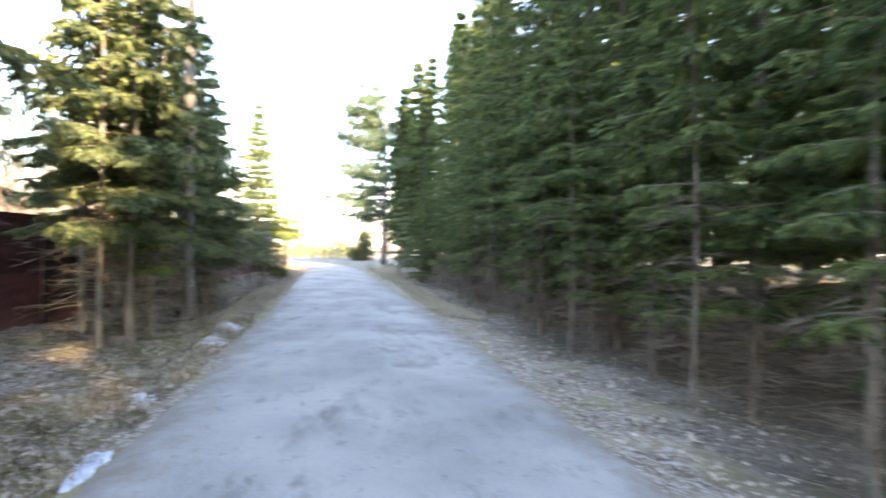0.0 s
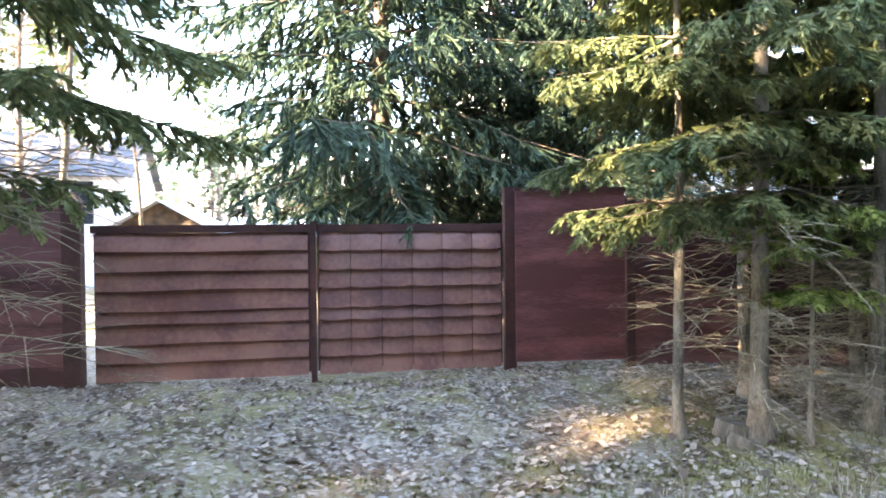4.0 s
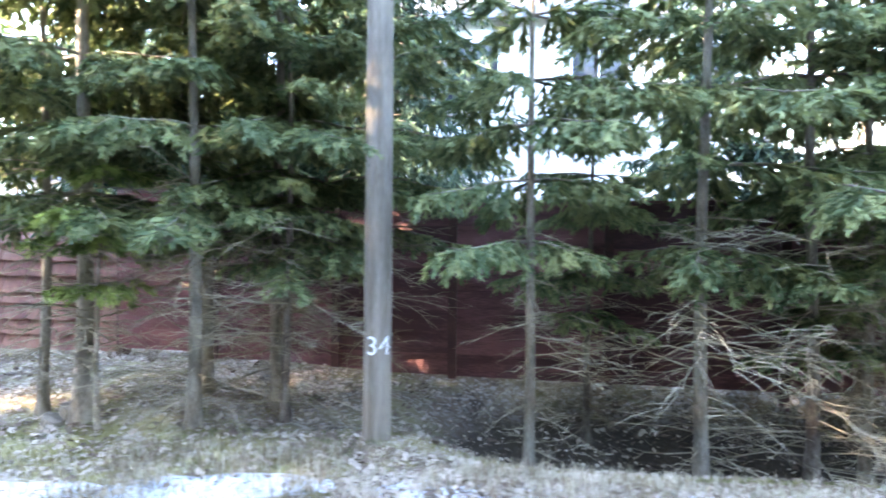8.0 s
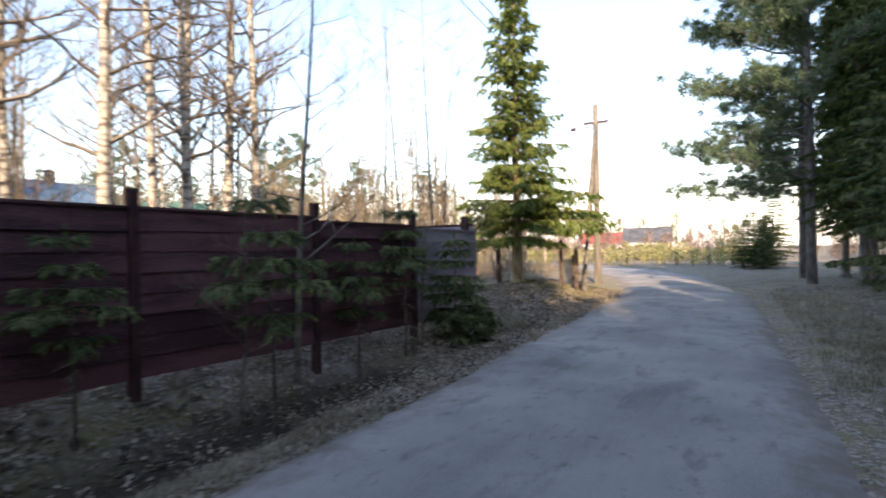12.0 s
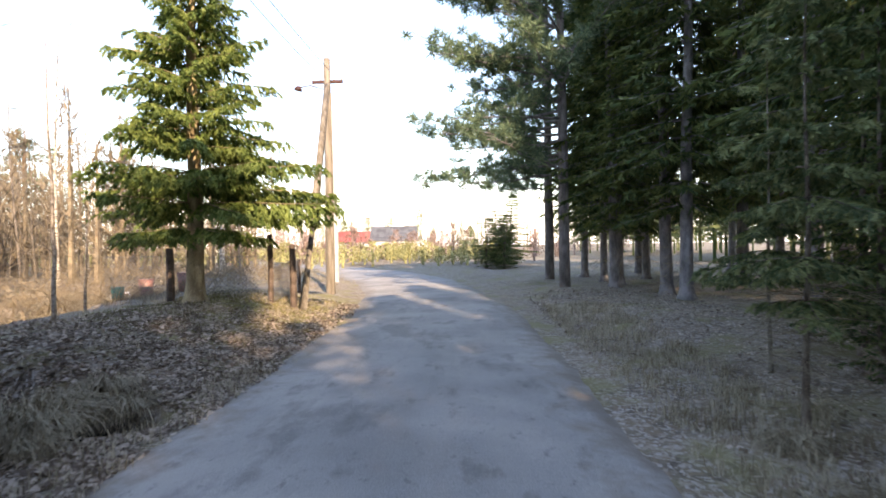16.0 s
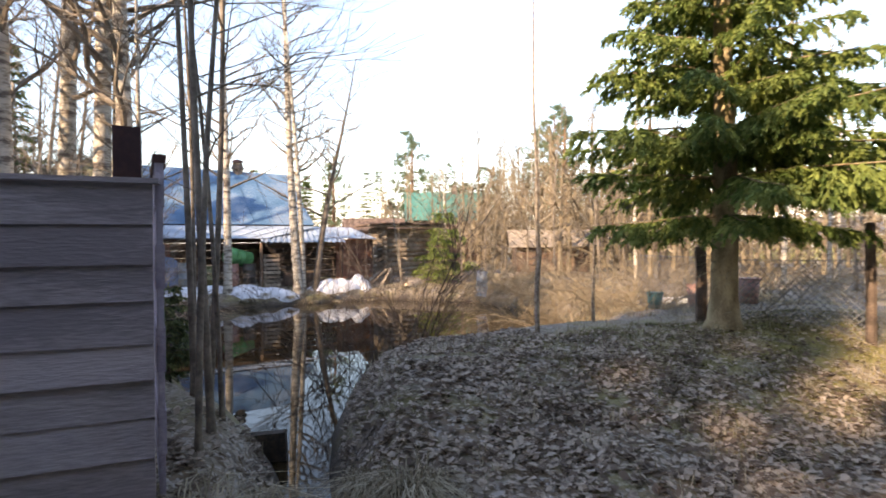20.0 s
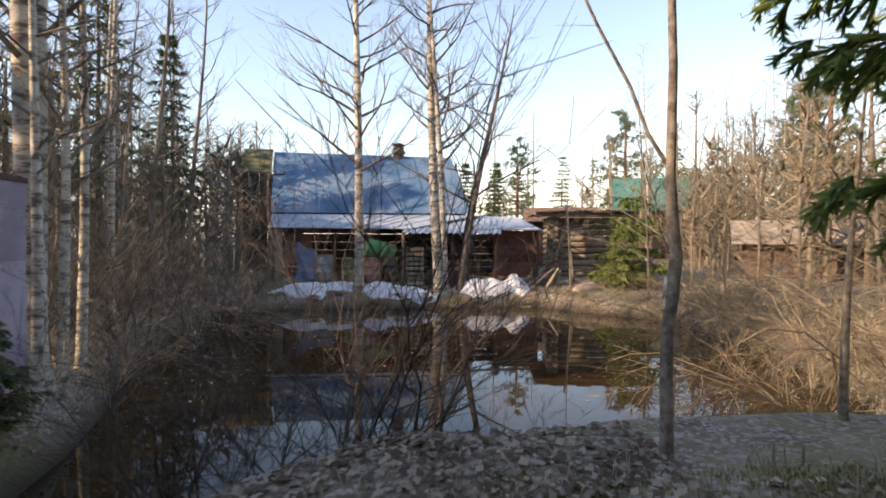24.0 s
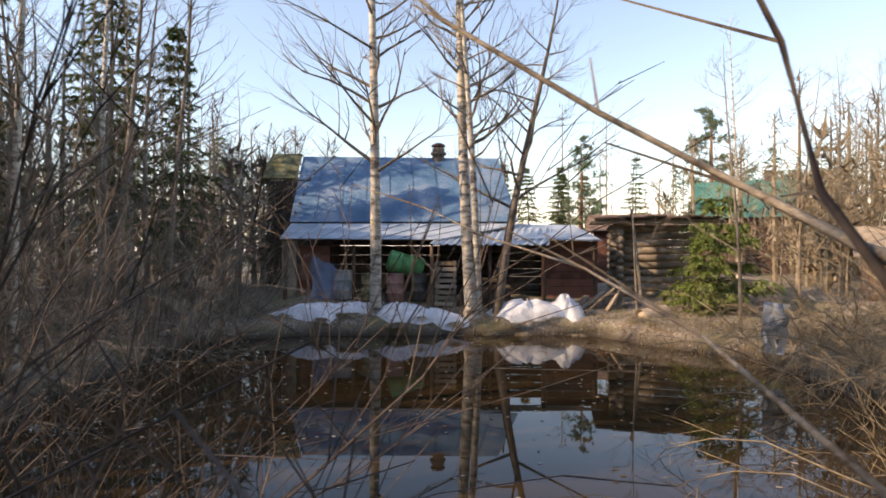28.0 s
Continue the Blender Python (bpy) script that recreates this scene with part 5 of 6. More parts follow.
# ---- posts and wire fence by the lone spruce ----
for x, y, h, r, lab in ((28.8, 4.55, 1.45, 0.06, "weathered wooden fence post with wire mesh"), (28.85, 4.08, 1.35, 0.075, "rusty square fence post at the road bend"), (28.2, 6.42, 1.1, 0.085, "dark broken tree stump post beside the spruce"), (30.4, 4.6, 1.0, 0.05, "weathered wooden fence post with wire mesh"), (31.8, 4.9, 0.9, 0.05, "low wooden fence post at the bend")):
    thing("fence_post", lab, "fence post", "posts by the spruce", pose(x, y, gz(x, y), 0, 0, 12), data=Buf().tube([(0, 0, -0.2), (0.01, 0, h * 0.5), (0, 0.01, h), (0, 0.01, h + 0.015)], [r, r * 0.95, r * 0.9, r * 0.6], 7).mesh("fence_post", "pole_dark"))


def wire_fence(x0, y0, x1, y1, h):
    L = math.hypot(x1 - x0, y1 - y0)
    t = thing("wire_fence", "grey chain-link wire mesh between posts", "fence", "wire fences", pose(x0, y0, gz(x0, y0) + 0.05, 0, 0, math.degrees(math.atan2(y1 - y0, x1 - x0))))
    b = Buf()
    n = int(L / 0.09)
    for k in range(-int(h / 0.09), n + 1):
        for sg in (0, 1):
            a, e = k * 0.09, k * 0.09 + h
            u0, u1 = max(0, a), min(L, e)
            if u1 - u0 < 0.05:
                continue
            z0, z1 = (u0 - a), (u1 - a)
            if sg:
                z0, z1 = h - z0, h - z1
            b.tube([(u0, 0.004 * sg, z0), (u1, 0.004 * sg, z1)], [0.0035, 0.0035], 3, False)
    part("wire_mesh", b.mesh("wire_mesh", "wire"), t)
    part("top_wire", Buf().tube([(0, 0, h), (L, 0, h)], [0.005, 0.005], 4).mesh("top_wire", "wire"), t)


wire_fence(28.8, 4.55, 28.2, 6.42, 0.95)
wire_fence(28.2, 6.42, 28.9, 8.3, 0.9)
wire_fence(28.85, 4.5, 31.8, 4.9, 0.8)


# ---- the blue-roofed house across the pond ----
def sheet(pts, thick, m, name="sheet"):
    """A slab over four corners, thickened downwards."""
    a, b, c, d = [Vector(p) for p in pts]
    n = (b - a).cross(d - a).normalized() * thick
    return Buf().add([tuple(q) for q in (a, b, c, d, a - n, b - n, c - n, d - n)], [(0, 1, 2, 3), (7, 6, 5, 4), (0, 4, 5, 1), (1, 5, 6, 2), (2, 6, 7, 3), (3, 7, 4, 0)]).mesh(name, m)


def seamed_roof(parent, name, p00, p10, p11, p01, m, seams, label=""):
    """A metal roof plane from eave (p00-p10) to ridge (p01-p11), one strip a sheet."""
    p00, p10, p11, p01 = map(Vector, (p00, p10, p11, p01))
    roof = part(name, sheet((p00, p10, p11, p01), 0.03, m, name), parent, label)
    n = (p10 - p00).cross(p01 - p00).normalized()
    for k in range(1, seams):
        t = k / seams
        a, b = p00.lerp(p10, t), p01.lerp(p11, t)
        w = (p10 - p00).normalized() * 0.007
        c = [a - w, a + w, b + w, b - w]
        part("seam", Buf().add([tuple(q + n * 0.004) for q in c] + [tuple(q + n * 0.016) for q in c], [(4, 5, 6, 7), (0, 1, 5, 4), (1, 2, 6, 5), (2, 3, 7, 6), (3, 0, 4, 7)]).mesh("seam", m), roof)
    return roof


def blue_house():
    h = thing("blue_roofed_house", "old wooden house with faded blue metal roof across the pond", "house", "", pose(0, 0, 0))
    seamed_roof(h, "roof", (20.05, 21.75, 2.32), (26.4, 21.75, 2.32), (25.96, 24.5, 4.5), (19.55, 24.5, 4.62), "roof_blue", 9)
    part("back_roof", sheet(((26.4, 27.3, 2.32), (20.05, 27.3, 2.32), (19.55, 24.53, 4.6), (25.96, 24.53, 4.48)), 0.03, "roof_blue"), h)
    part("mossy_roof", sheet(((18.55, 23.3, 3.75), (19.7, 23.3, 3.75), (19.5, 24.52, 4.72), (18.5, 24.52, 4.72)), 0.06, "moss_roof"), h, "moss-grown old shingle roof strip")
    for k in range(9):
        z = 0.1 + k * 0.26
        part("wall_plank", boxmesh("wall_plank", (20.2, 21.9, z), (26.2, 21.96, z + 0.25), "wood"), h)
    for k in range(14):
        y = 22.0 + k * 0.36
        top = 2.3 + (1 - abs(y + 0.18 - 24.5) / 2.75) * 2.2
        part("gable_plank", boxmesh("gable_plank", (20.1, y, 0.05), (20.14, y + 0.34, top), "wood"), h)
        part("gable_plank", boxmesh("gable_plank", (26.1, y, 0.05), (26.14, y + 0.34, top - 0.1), "wood"), h)
    for k in range(5):
        x = 18.75 + k * 0.28
        part("annex_plank", boxmesh("annex_plank", (x, 23.35, 0.05), (x + 0.26, 23.4, 3.7), "wood_dark"), h)
    ch = part("chimney", Buf().tube([(24.02, 24.5, 4.2), (24.02, 24.5, 4.62), (24.02, 24.5, 4.63), (24.02, 24.5, 4.70), (24.02, 24.5, 4.71), (24.02, 24.5, 4.84)], [0.2, 0.2, 0.26, 0.26, 0.2, 0.2], 10).mesh("chimney", "brick"), h, "stubby round sooty chimney")
    part("chimney_cap", Buf().tube([(24.02, 24.5, 4.90), (24.02, 24.5, 4.96), (24.02, 24.5, 5.02)], [0.24, 0.2, 0.06], 10).mesh("chimney_cap", "gate_frame"), ch)
    for x in (23.88, 24.12):
        part("chimney_leg", boxmesh("chimney_leg", (x, 24.46, 4.82), (x + 0.04, 24.54, 4.91), "gate_frame"), ch)
    # lean-to in front
    lean = part("lean_to_roof", sheet(((20.35, 20.15, 1.82), (24.4, 20.15, 1.8), (26.5, 21.74, 2.26), (20.1, 21.74, 2.27)), 0.025, "roof_pale"), h, "pale worn metal lean-to roof")
    for k in range(1, 8):
        t = k / 8
        a, b = Vector((20.35 + 4.05 * t, 20.15, 1.826)), Vector((20.1 + 6.4 * t, 21.74, 2.28))
        part("seam", Buf().tube([a, b], [0.012, 0.012], 4).mesh("seam", "roof_pale"), lean)
    v, f, nx = [], [], 60
    for j, (y, z) in enumerate(((19.75, 1.66), (21.7, 2.14))):
        for i in range(nx + 1):
            v.append((24.15 + 2.85 * i / nx + 0.3 * j, y, z + 0.022 * math.sin(i * math.pi / 2)))
    f = [(i, i + 1, nx + 2 + i, nx + 1 + i) for i in range(nx)]
    part("corrugated_roof", mesh("corrugated_roof", v, f, "roof_pale"), h, "grey corrugated sheet roof")
    part("side_roof", sheet(((26.2, 20.3, 1.83), (28.35, 20.3, 1.78), (28.0, 22.4, 2.25), (26.1, 22.4, 2.28)), 0.025, "roof_pale"), h, "pale worn metal lean-to roof")
    for x, y in ((20.45, 20.3), (22.2, 20.3), (24.2, 20.0), (25.6, 19.9), (26.9, 19.95), (28.2, 20.45)):
        part("post", Buf().tube([(x, y, 0.0), (x, y, 1.64 if x < 27.5 else 1.74)], [0.05, 0.045], 8).mesh("post", "wood"), h)
    part("end_wall", boxmesh("end_wall", (20.35, 20.32, 0.05), (20.72, 20.36, 1.76), "log"), h, "pale grey board end wall")
    for k in range(7):
        part("red_board", boxmesh("red_board", (20.74, 20.62 + 0.004 * k, 0.1 + k * 0.22), (21.5, 20.65 + 0.004 * k, 0.31 + k * 0.22), "red_board"), h)
    for k in range(8):
        z = 0.06 + k * 0.2
        part("shed_log", Buf().tube([(24.35, 20.85, z + 0.1), (28.2, 20.95, z + 0.1)], [0.095, 0.095], 8).mesh("shed_log", "wood_dark", True), h)
    for k in range(9):
        z = 0.06 + k * 0.19
        part("shed_board", boxmesh("shed_board", (26.9, 20.62, z), (28.3, 20.65, z + 0.18), "wood_red"), h)


blue_house()


def antenna():
    t = thing("antenna", "thin metal television antenna above the roof ridge", "antenna", "", pose(25.3, 24.5, 4.45))
    part("mast", Buf().tube([(0, 0, 0), (0, 0, 0.95)], [0.012, 0.01], 5).mesh("mast", "wire"), t)
    for z, w in ((0.62, 0.24), (0.85, 0.12)):
        part("bar", Buf().tube([(-w, 0, z), (w, 0, z)], [0.008, 0.008], 4).mesh("bar", "wire"), t)


antenna()


def barrel(x, y, m, label, tilt=0, z=None, s=1.0, lid=False):
    z = gz(x, y) if z is None else z
    t = thing("barrel", label, "barrel", "barrels under the lean-to", pose(x, y, z, 0, tilt, 20) @ Matrix.Diagonal((s, s, s, 1)))
    part("shell", Buf().tube([(0, 0, 0), (0, 0, 0.02), (0, 0, 0.27), (0, 0, 0.285), (0, 0, 0.30), (0, 0, 0.57), (0, 0, 0.585), (0, 0, 0.60), (0, 0, 0.84), (0, 0, 0.86)], [0.27, 0.285, 0.28, 0.295, 0.28, 0.28, 0.295, 0.28, 0.28, 0.285], 20).mesh("shell", m, True), t)
    part("rim", Buf().tube([(0, 0, 0.85), (0, 0, 0.885)], [0.29, 0.29], 20).mesh("rim", m), t)
    return t


barrel(21.95, 20.25, "barrel_grey", "grey-blue metal barrel standing under the lean-to", s=0.82)
barrel(22.62, 20.2, "barrel_olive", "olive metal barrel standing under the lean-to", s=0.72)
barrel(23.28, 20.15, "barrel_rust", "pinkish rusty metal barrel standing under the lean-to", s=0.8)
barrel(23.85, 20.25, "barrel_dark", "dark metal barrel standing under the lean-to", s=0.75)
barrel(23.12, 20.2, "barrel_green", "bright green plastic barrel lying tilted on the others", tilt=105, z=1.28, s=0.95)


def pallet(x, y):
    t = thing("pallet", "upright wooden pallet leaning under the lean-to", "pallet", "", pose(x, y, gz(x, y), -6, 0, 0))
    for dx in (0, 0.42):
        part("stringer", boxmesh("stringer", (dx, 0, 0), (dx + 0.05, 0.08, 1.15), "log"), t)
    for k in range(8):
        part("slat", boxmesh("slat", (-0.03, -0.022, 0.05 + k * 0.14), (0.5, -0.002, 0.14 + k * 0.14), "log"), t)


pallet(24.3, 19.95)


def tarp():
    v, f, n = [], [], 14
    for j in range(n):
        for i in range(n):
            s, t = i / (n - 1), j / (n - 1)
            v.append((21.1 + 0.75 * s + 0.05 * math.sin(t * 6), 20.5 - 0.35 * (1 - t) + 0.06 * math.sin(s * 9 + t * 3), 0.3 + 1.1 * t * (1 - 0.35 * s) + 0.03 * math.sin(s * 12)))
    for j in range(n - 1):
        for i in range(n - 1):
            a = j * n + i
            f.append((a, a + 1, a + n + 1, a + n))
    thing("tarpaulin", "crumpled blue tarpaulin hanging under the lean-to", "tarpaulin", "", data=mesh("tarpaulin", v, f, "tarp", True))


tarp()
for k, (x, y, z) in enumerate(((25.2, 20.1, 0.25), (25.9, 20.15, 0.3), (25.5, 20.0, 0.55), (26.3, 20.05, 0.22))):
    thing("timber_beam", "loose weathered boards stacked under the corrugated roof", "timber", "timber under the roof", pose(x, y, z, 0, 2 * k - 3, 4 * k),
          data=Buf().box((-0.6, -0.1, -0.3), (0.6, 0.1, 0.03)).box((-0.5, -0.14, 0.03), (0.65, 0.08, 0.07)).mesh("timber_beam", "wood"))


def log_hut():
    h = thing("log_hut", "weathered grey log hut with sagging roof beside the pond", "hut", "", pose(29.0, 21.3, 0.05, 0, 0, -8))
    for k in range(11):
        z = 0.15 + k * 0.19
        part("log", Buf().tube([(-0.25, 0, z), (2.0, 0.02, z)], [0.095, 0.09], 8).mesh("log", "log", True), h)
        part("log", Buf().tube([(0, -0.28, z + 0.09), (-0.02, 2.6, z + 0.09)], [0.095, 0.09], 8).mesh("log", "log", True), h)
    for k in range(7):
        x = -0.65 + k * 0.42
        part("roof_board", boxmesh("roof_board", (x, -0.6, 2.28 + 0.03 * (k % 2)), (x + 0.46, 2.8, 2.32 + 0.03 * (k % 2)), "wood"), h)
    part("roof_beam", Buf().tube([(-0.7, -0.4, 2.22), (2.4, -0.4, 2.2)], [0.06, 0.06], 6).mesh("roof_beam", "log"), h)
    part("lean_pole", Buf().tube([(0.45, -1.1, -0.15), (0.2, -0.8, 2.5)], [0.045, 0.03], 7).mesh("lean_pole", "pale_bark"), h)


log_hut()
for k, (x, y, z, a, L) in enumerate(((28.2, 19.9, 0.35, 40, 1.0), (28.45, 19.8, 0.3, 55, 0.9), (28.0, 20.0, 0.3, 30, 1.1), (28.65, 19.9, 0.25, 62, 0.8), (27.8, 20.1, 0.25, 20, 0.9))):
    thing("old_board", "old grey board leaning in a heap beside the hut", "board", "heap of boards", pose(x, y, z, 0, -a, 15 * k),
          data=boxmesh("old_board", (-L / 2, -0.07, -0.015), (L / 2, 0.07, 0.015), "log"))
thing("hollow_log", "short hollow log lying on the bank", "log", "", pose(29.1, 18.75, 0.12, 0, 80, 20),
      data=Buf().tube([(0, 0, -0.3), (0, 0, 0.3)], [0.2, 0.19], 12, False).tube([(0, 0, 0.3), (0, 0, -0.3)], [0.16, 0.15], 12, True).mesh("hollow_log", "log", True))
spruce(SUNNY, 30.9, 19.9, "yellow-green young spruce before the log hut", 1.55, name="spruce_sapling", group="spruce saplings")
spruce(SUNNY, 30.3, 19.2, "yellow-green young spruce before the log hut", 1.0, name="spruce_sapling", group="spruce saplings")


def plain_house(name, label, x, y, turn, w, d, wall_h, roof_h, wall, roof, over=0.3, group="", windows=(), brick_chimney=False, z=0.0):
    """A gabled house, its ridge along its width."""
    h = thing(name, label, "house", group, pose(x, y, z, 0, 0, turn))
    part("wall", Buf().add([(-w / 2, -d / 2, -0.3), (w / 2, -d / 2, -0.3), (w / 2, d / 2, -0.3), (-w / 2, d / 2, -0.3), (-w / 2, -d / 2, wall_h), (w / 2, -d / 2, wall_h), (w / 2, d / 2, wall_h), (-w / 2, d / 2, wall_h), (-w / 2, 0, wall_h + roof_h), (w / 2, 0, wall_h + roof_h)],
                           [(0, 1, 5, 4), (1, 2, 6, 9, 5), (2, 3, 7, 6), (3, 0, 4, 8, 7)]).mesh("wall", wall), h)
    e = over * roof_h / (d / 2)
    for sg, nm in ((-1, "roof_front"), (1, "roof_back")):
        a, b = Vector((-w / 2 - over, sg * (d / 2 + over), wall_h - e + 0.05)), Vector((w / 2 + over, sg * (d / 2 + over), wall_h - e + 0.05))
        c, q = Vector((w / 2 + over, 0, wall_h + roof_h + 0.05)), Vector((-w / 2 - over, 0, wall_h + roof_h + 0.05))
        seamed_roof(h, nm, *((a, b, c, q) if sg < 0 else (b, a, q, c)), roof, max(4, int(w / 0.6)))
    for wx, wz, ww, wh in windows:
        win = part("window", boxmesh("window", (wx - ww / 2, -d / 2 - 0.03, wz), (wx + ww / 2, -d / 2 - 0.004, wz + wh), "glass"), h)
        for q in ((wx - ww / 2 - 0.08, wz - 0.08, wx - ww / 2, wz + wh + 0.08), (wx + ww / 2, wz - 0.08, wx + ww / 2 + 0.08, wz + wh + 0.08), (wx - ww / 2, wz + wh, wx + ww / 2, wz + wh + 0.08), (wx - ww / 2, wz - 0.08, wx + ww / 2, wz), (wx - 0.02, wz, wx + 0.02, wz + wh)):
            part("frame", boxmesh("frame", (q[0], -d / 2 - 0.06, q[1]), (q[2], -d / 2 - 0.004, q[3]), "white"), win)
    if brick_chimney:
        part("chimney", boxmesh("chimney", (w * 0.12, -0.2, wall_h + roof_h * 0.7), (w * 0.12 + 0.4, 0.2, wall_h + roof_h + 0.55), "brick"), h)
    return h


plain_house("green_roofed_house", "wooden house with bright green metal roof behind the log hut", 40.6, 38.8, -22, 5.4, 5.0, 3.5, 2.0, "wood", "roof_green", brick_chimney=True)
plain_house("shed", "low brown wooden shed with grey board roof behind the hut", 31.2, 28.5, -15, 2.6, 2.6, 2.35, 0.55, "wood_red", "wood")
plain_house("shed", "small collapsed grey wooden shed among shrubs", 36.5, 20.5, -30, 3.2, 2.6, 1.5, 0.6, "wood", "log")
plain_house("white_house", "white two-storey house behind the spruces and the fence", 7.2, 15.5, 0, 8.6, 7.0, 6.6, 2.2, "white", "roof_grey", windows=((-2.2, 4.5, 1.15, 1.5), (0.6, 4.5, 1.15, 1.5), (2.9, 4.5, 1.0, 1.4)))
plain_house("country_house", "pale house with one dark window behind the gate", -11.0, 22.0, 8, 5.0, 5.0, 3.9, 1.6, "white", "roof_grey", windows=((0.9, 2.2, 1.4, 1.4),))
plain_house("garden_shed", "small dark garden shed with white trim behind the gate", -5.6, 16.6, 90, 2.8, 2.6, 1.85, 0.75, "wood_dark", "roof_pale", group="sheds behind the gate", windows=((0.0, 1.3, 0.35, 0.4),))
plain_house("garden_shed", "small wooden shed with pale roof behind the gate", -2.4, 18.5, 0, 3.6, 2.6, 1.8, 0.5, "wood_red", "roof_pale", group="sheds behind the gate")
plain_house("far_house", "white house with dark roof beyond the meadow", 96.5, 11.6, 95, 6.0, 6.5, 2.3, 1.9, "white", "roof_grey", group="houses beyond the meadow")
plain_house("far_house", "house with red roof beyond the meadow", 112, 21.5, 110, 7.5, 6.0, 2.2, 1.8, "white", "roof_red", group="houses beyond the meadow")
plain_house("far_house", "pale house with grey roof beyond the meadow", 98, 40, 120, 7, 6.5, 2.6, 2.0, "white", "roof_grey", group="houses beyond the meadow")

# ---- things in the garden right of the pond ----
for x, y, s, m, lab in ((31.3, 9.7, 0.28, "barrel_white", "white plastic bucket in the garden"), (31.65, 9.6, 0.26, "barrel_white", "white plastic bucket in the garden"), (29.4, 8.35, 0.34, "barrel_teal", "dark teal plastic bucket in the garden"), (31.0, 7.6, 0.5, "barrel_rust", "reddish tub beside the wire fence"), (30.6, 8.4, 0.45, "barrel_rust", "reddish tub beside the wire fence")):
    t = thing("bucket", lab, "bucket", "garden buckets", pose(x, y, gz(x, y)) @ Matrix.Diagonal((s, s, s, 1)))
    part("body", Buf().tube([(0, 0, 0), (0, 0, 0.9)], [0.32, 0.42], 14).mesh("bucket_body", m, True), t)
    part("rim", Buf().tube([(0, 0, 0.9), (0, 0, 0.96)], [0.45, 0.45], 14).mesh("bucket_rim", m), t)
thing("plastic_sheet", "crumpled translucent plastic sheet caught in the shrubs", "sheet", "", pose(29.75, 15.2, 0.12, 0, 8, 0) @ Matrix.Diagonal((0.7, 0.7, 0.75, 1)),
      data=mesh("plastic_sheet", [(0.22 * math.sin(i * 2.1 + j) * 0.4 + (i - 3) * 0.08, 0.08 * math.cos(i * 1.7 + j * 2), j * 0.17 - 0.2) for j in range(7) for i in range(7)], [(j * 7 + i, j * 7 + i + 1, j * 7 + i + 8, j * 7 + i + 7) for j in range(6) for i in range(6)], "plastic", True))
thing("sluice_board", "dark wet board across the ditch mouth", "board", "", pose(21.95, 5.85, -0.10, 0, -3, -20), data=boxmesh("sluice_board", (-0.55, -0.05, -0.3), (0.22, 0.05, 0.03), "wood_dark"))
for x, y, s in ((2.05, 3.72, 0.16), (1.98, 3.55, 0.1)):
    thing("tree_stump", "low mossy cut tree stump beside the young spruce", "stump", "", pose(x, y, gz(x, y)), data=Buf().tube([(0, 0, -0.1), (0, 0, 0.05), (0.01, 0, s * 0.7)], [s * 1.1, s * 0.85, s * 0.8], 10).mesh("tree_stump", "pole"))


# ---- snow ----
def snow_patch(x, y, rx, ry, h, label, seed):
    rnd = random.Random(seed)
    n, k = 22, 6
    ph = [rnd.uniform(0, 6.28) for _ in range(4)]
    v, f = [(x, y, gz(x, y) + h)], []
    for j in range(1, k + 1):
        for i in range(n):
            a = 6.283 * i / n
            r = (1 + 0.28 * math.sin(2 * a + ph[0]) + 0.2 * math.sin(3 * a + ph[1]) + 0.12 * math.sin(7 * a + ph[2])) * j / k
            px, py = x + rx * r * math.cos(a), y + ry * r * math.sin(a)
            v.append((px, py, gz(px, py) + h * (1 - (j / k) ** 2.2) * (1 + 0.3 * math.sin(5 * a + j + ph[3])) - 0.015 * (j == k) + 0.006))
    f += [(0, 1 + i, 1 + (i + 1) % n) for i in range(n)]
    for j in range(k - 1):
        for i in range(n):
            a, b = 1 + j * n + i, 1 + j * n + (i + 1) % n
            f.append((a, a + n, b + n, b))
    thing("snow_patch", label, "snow", "melting snow patches", data=mesh("snow_patch", v, f, "ice" if h < 0.05 else "snow", True))


for k, q in enumerate(((21.6, 18.85, 0.95, 0.4, 0.2), (22.45, 18.95, 0.6, 0.35, 0.2), (23.6, 18.95, 0.6, 0.4, 0.2), (24.3, 18.75, 0.65, 0.32, 0.14), (26.4, 19.15, 0.8, 0.4, 0.3), (27.3, 19.3, 0.4, 0.3, 0.36))):
    snow_patch(*q, "melting patch of old snow on the far bank", k)
for k, q in enumerate(((-0.95, 2.42, 0.34, 0.13, 0.01), (-2.6, 2.2, 0.3, 0.12, 0.01), (2.5, 2.5, 0.6, 0.2, 0.012), (3.7, 2.55, 0.85, 0.22, 0.014), (5.2, 2.58, 0.8, 0.2, 0.016), (6.6, 2.62, 0.75, 0.18, 0.016), (8.0, 2.6, 0.7, 0.13, 0.025), (9.3, 2.58, 0.5, 0.1, 0.02))):
    snow_patch(*q, "thin icy remnant of snow along the road's edge", 20 + k)


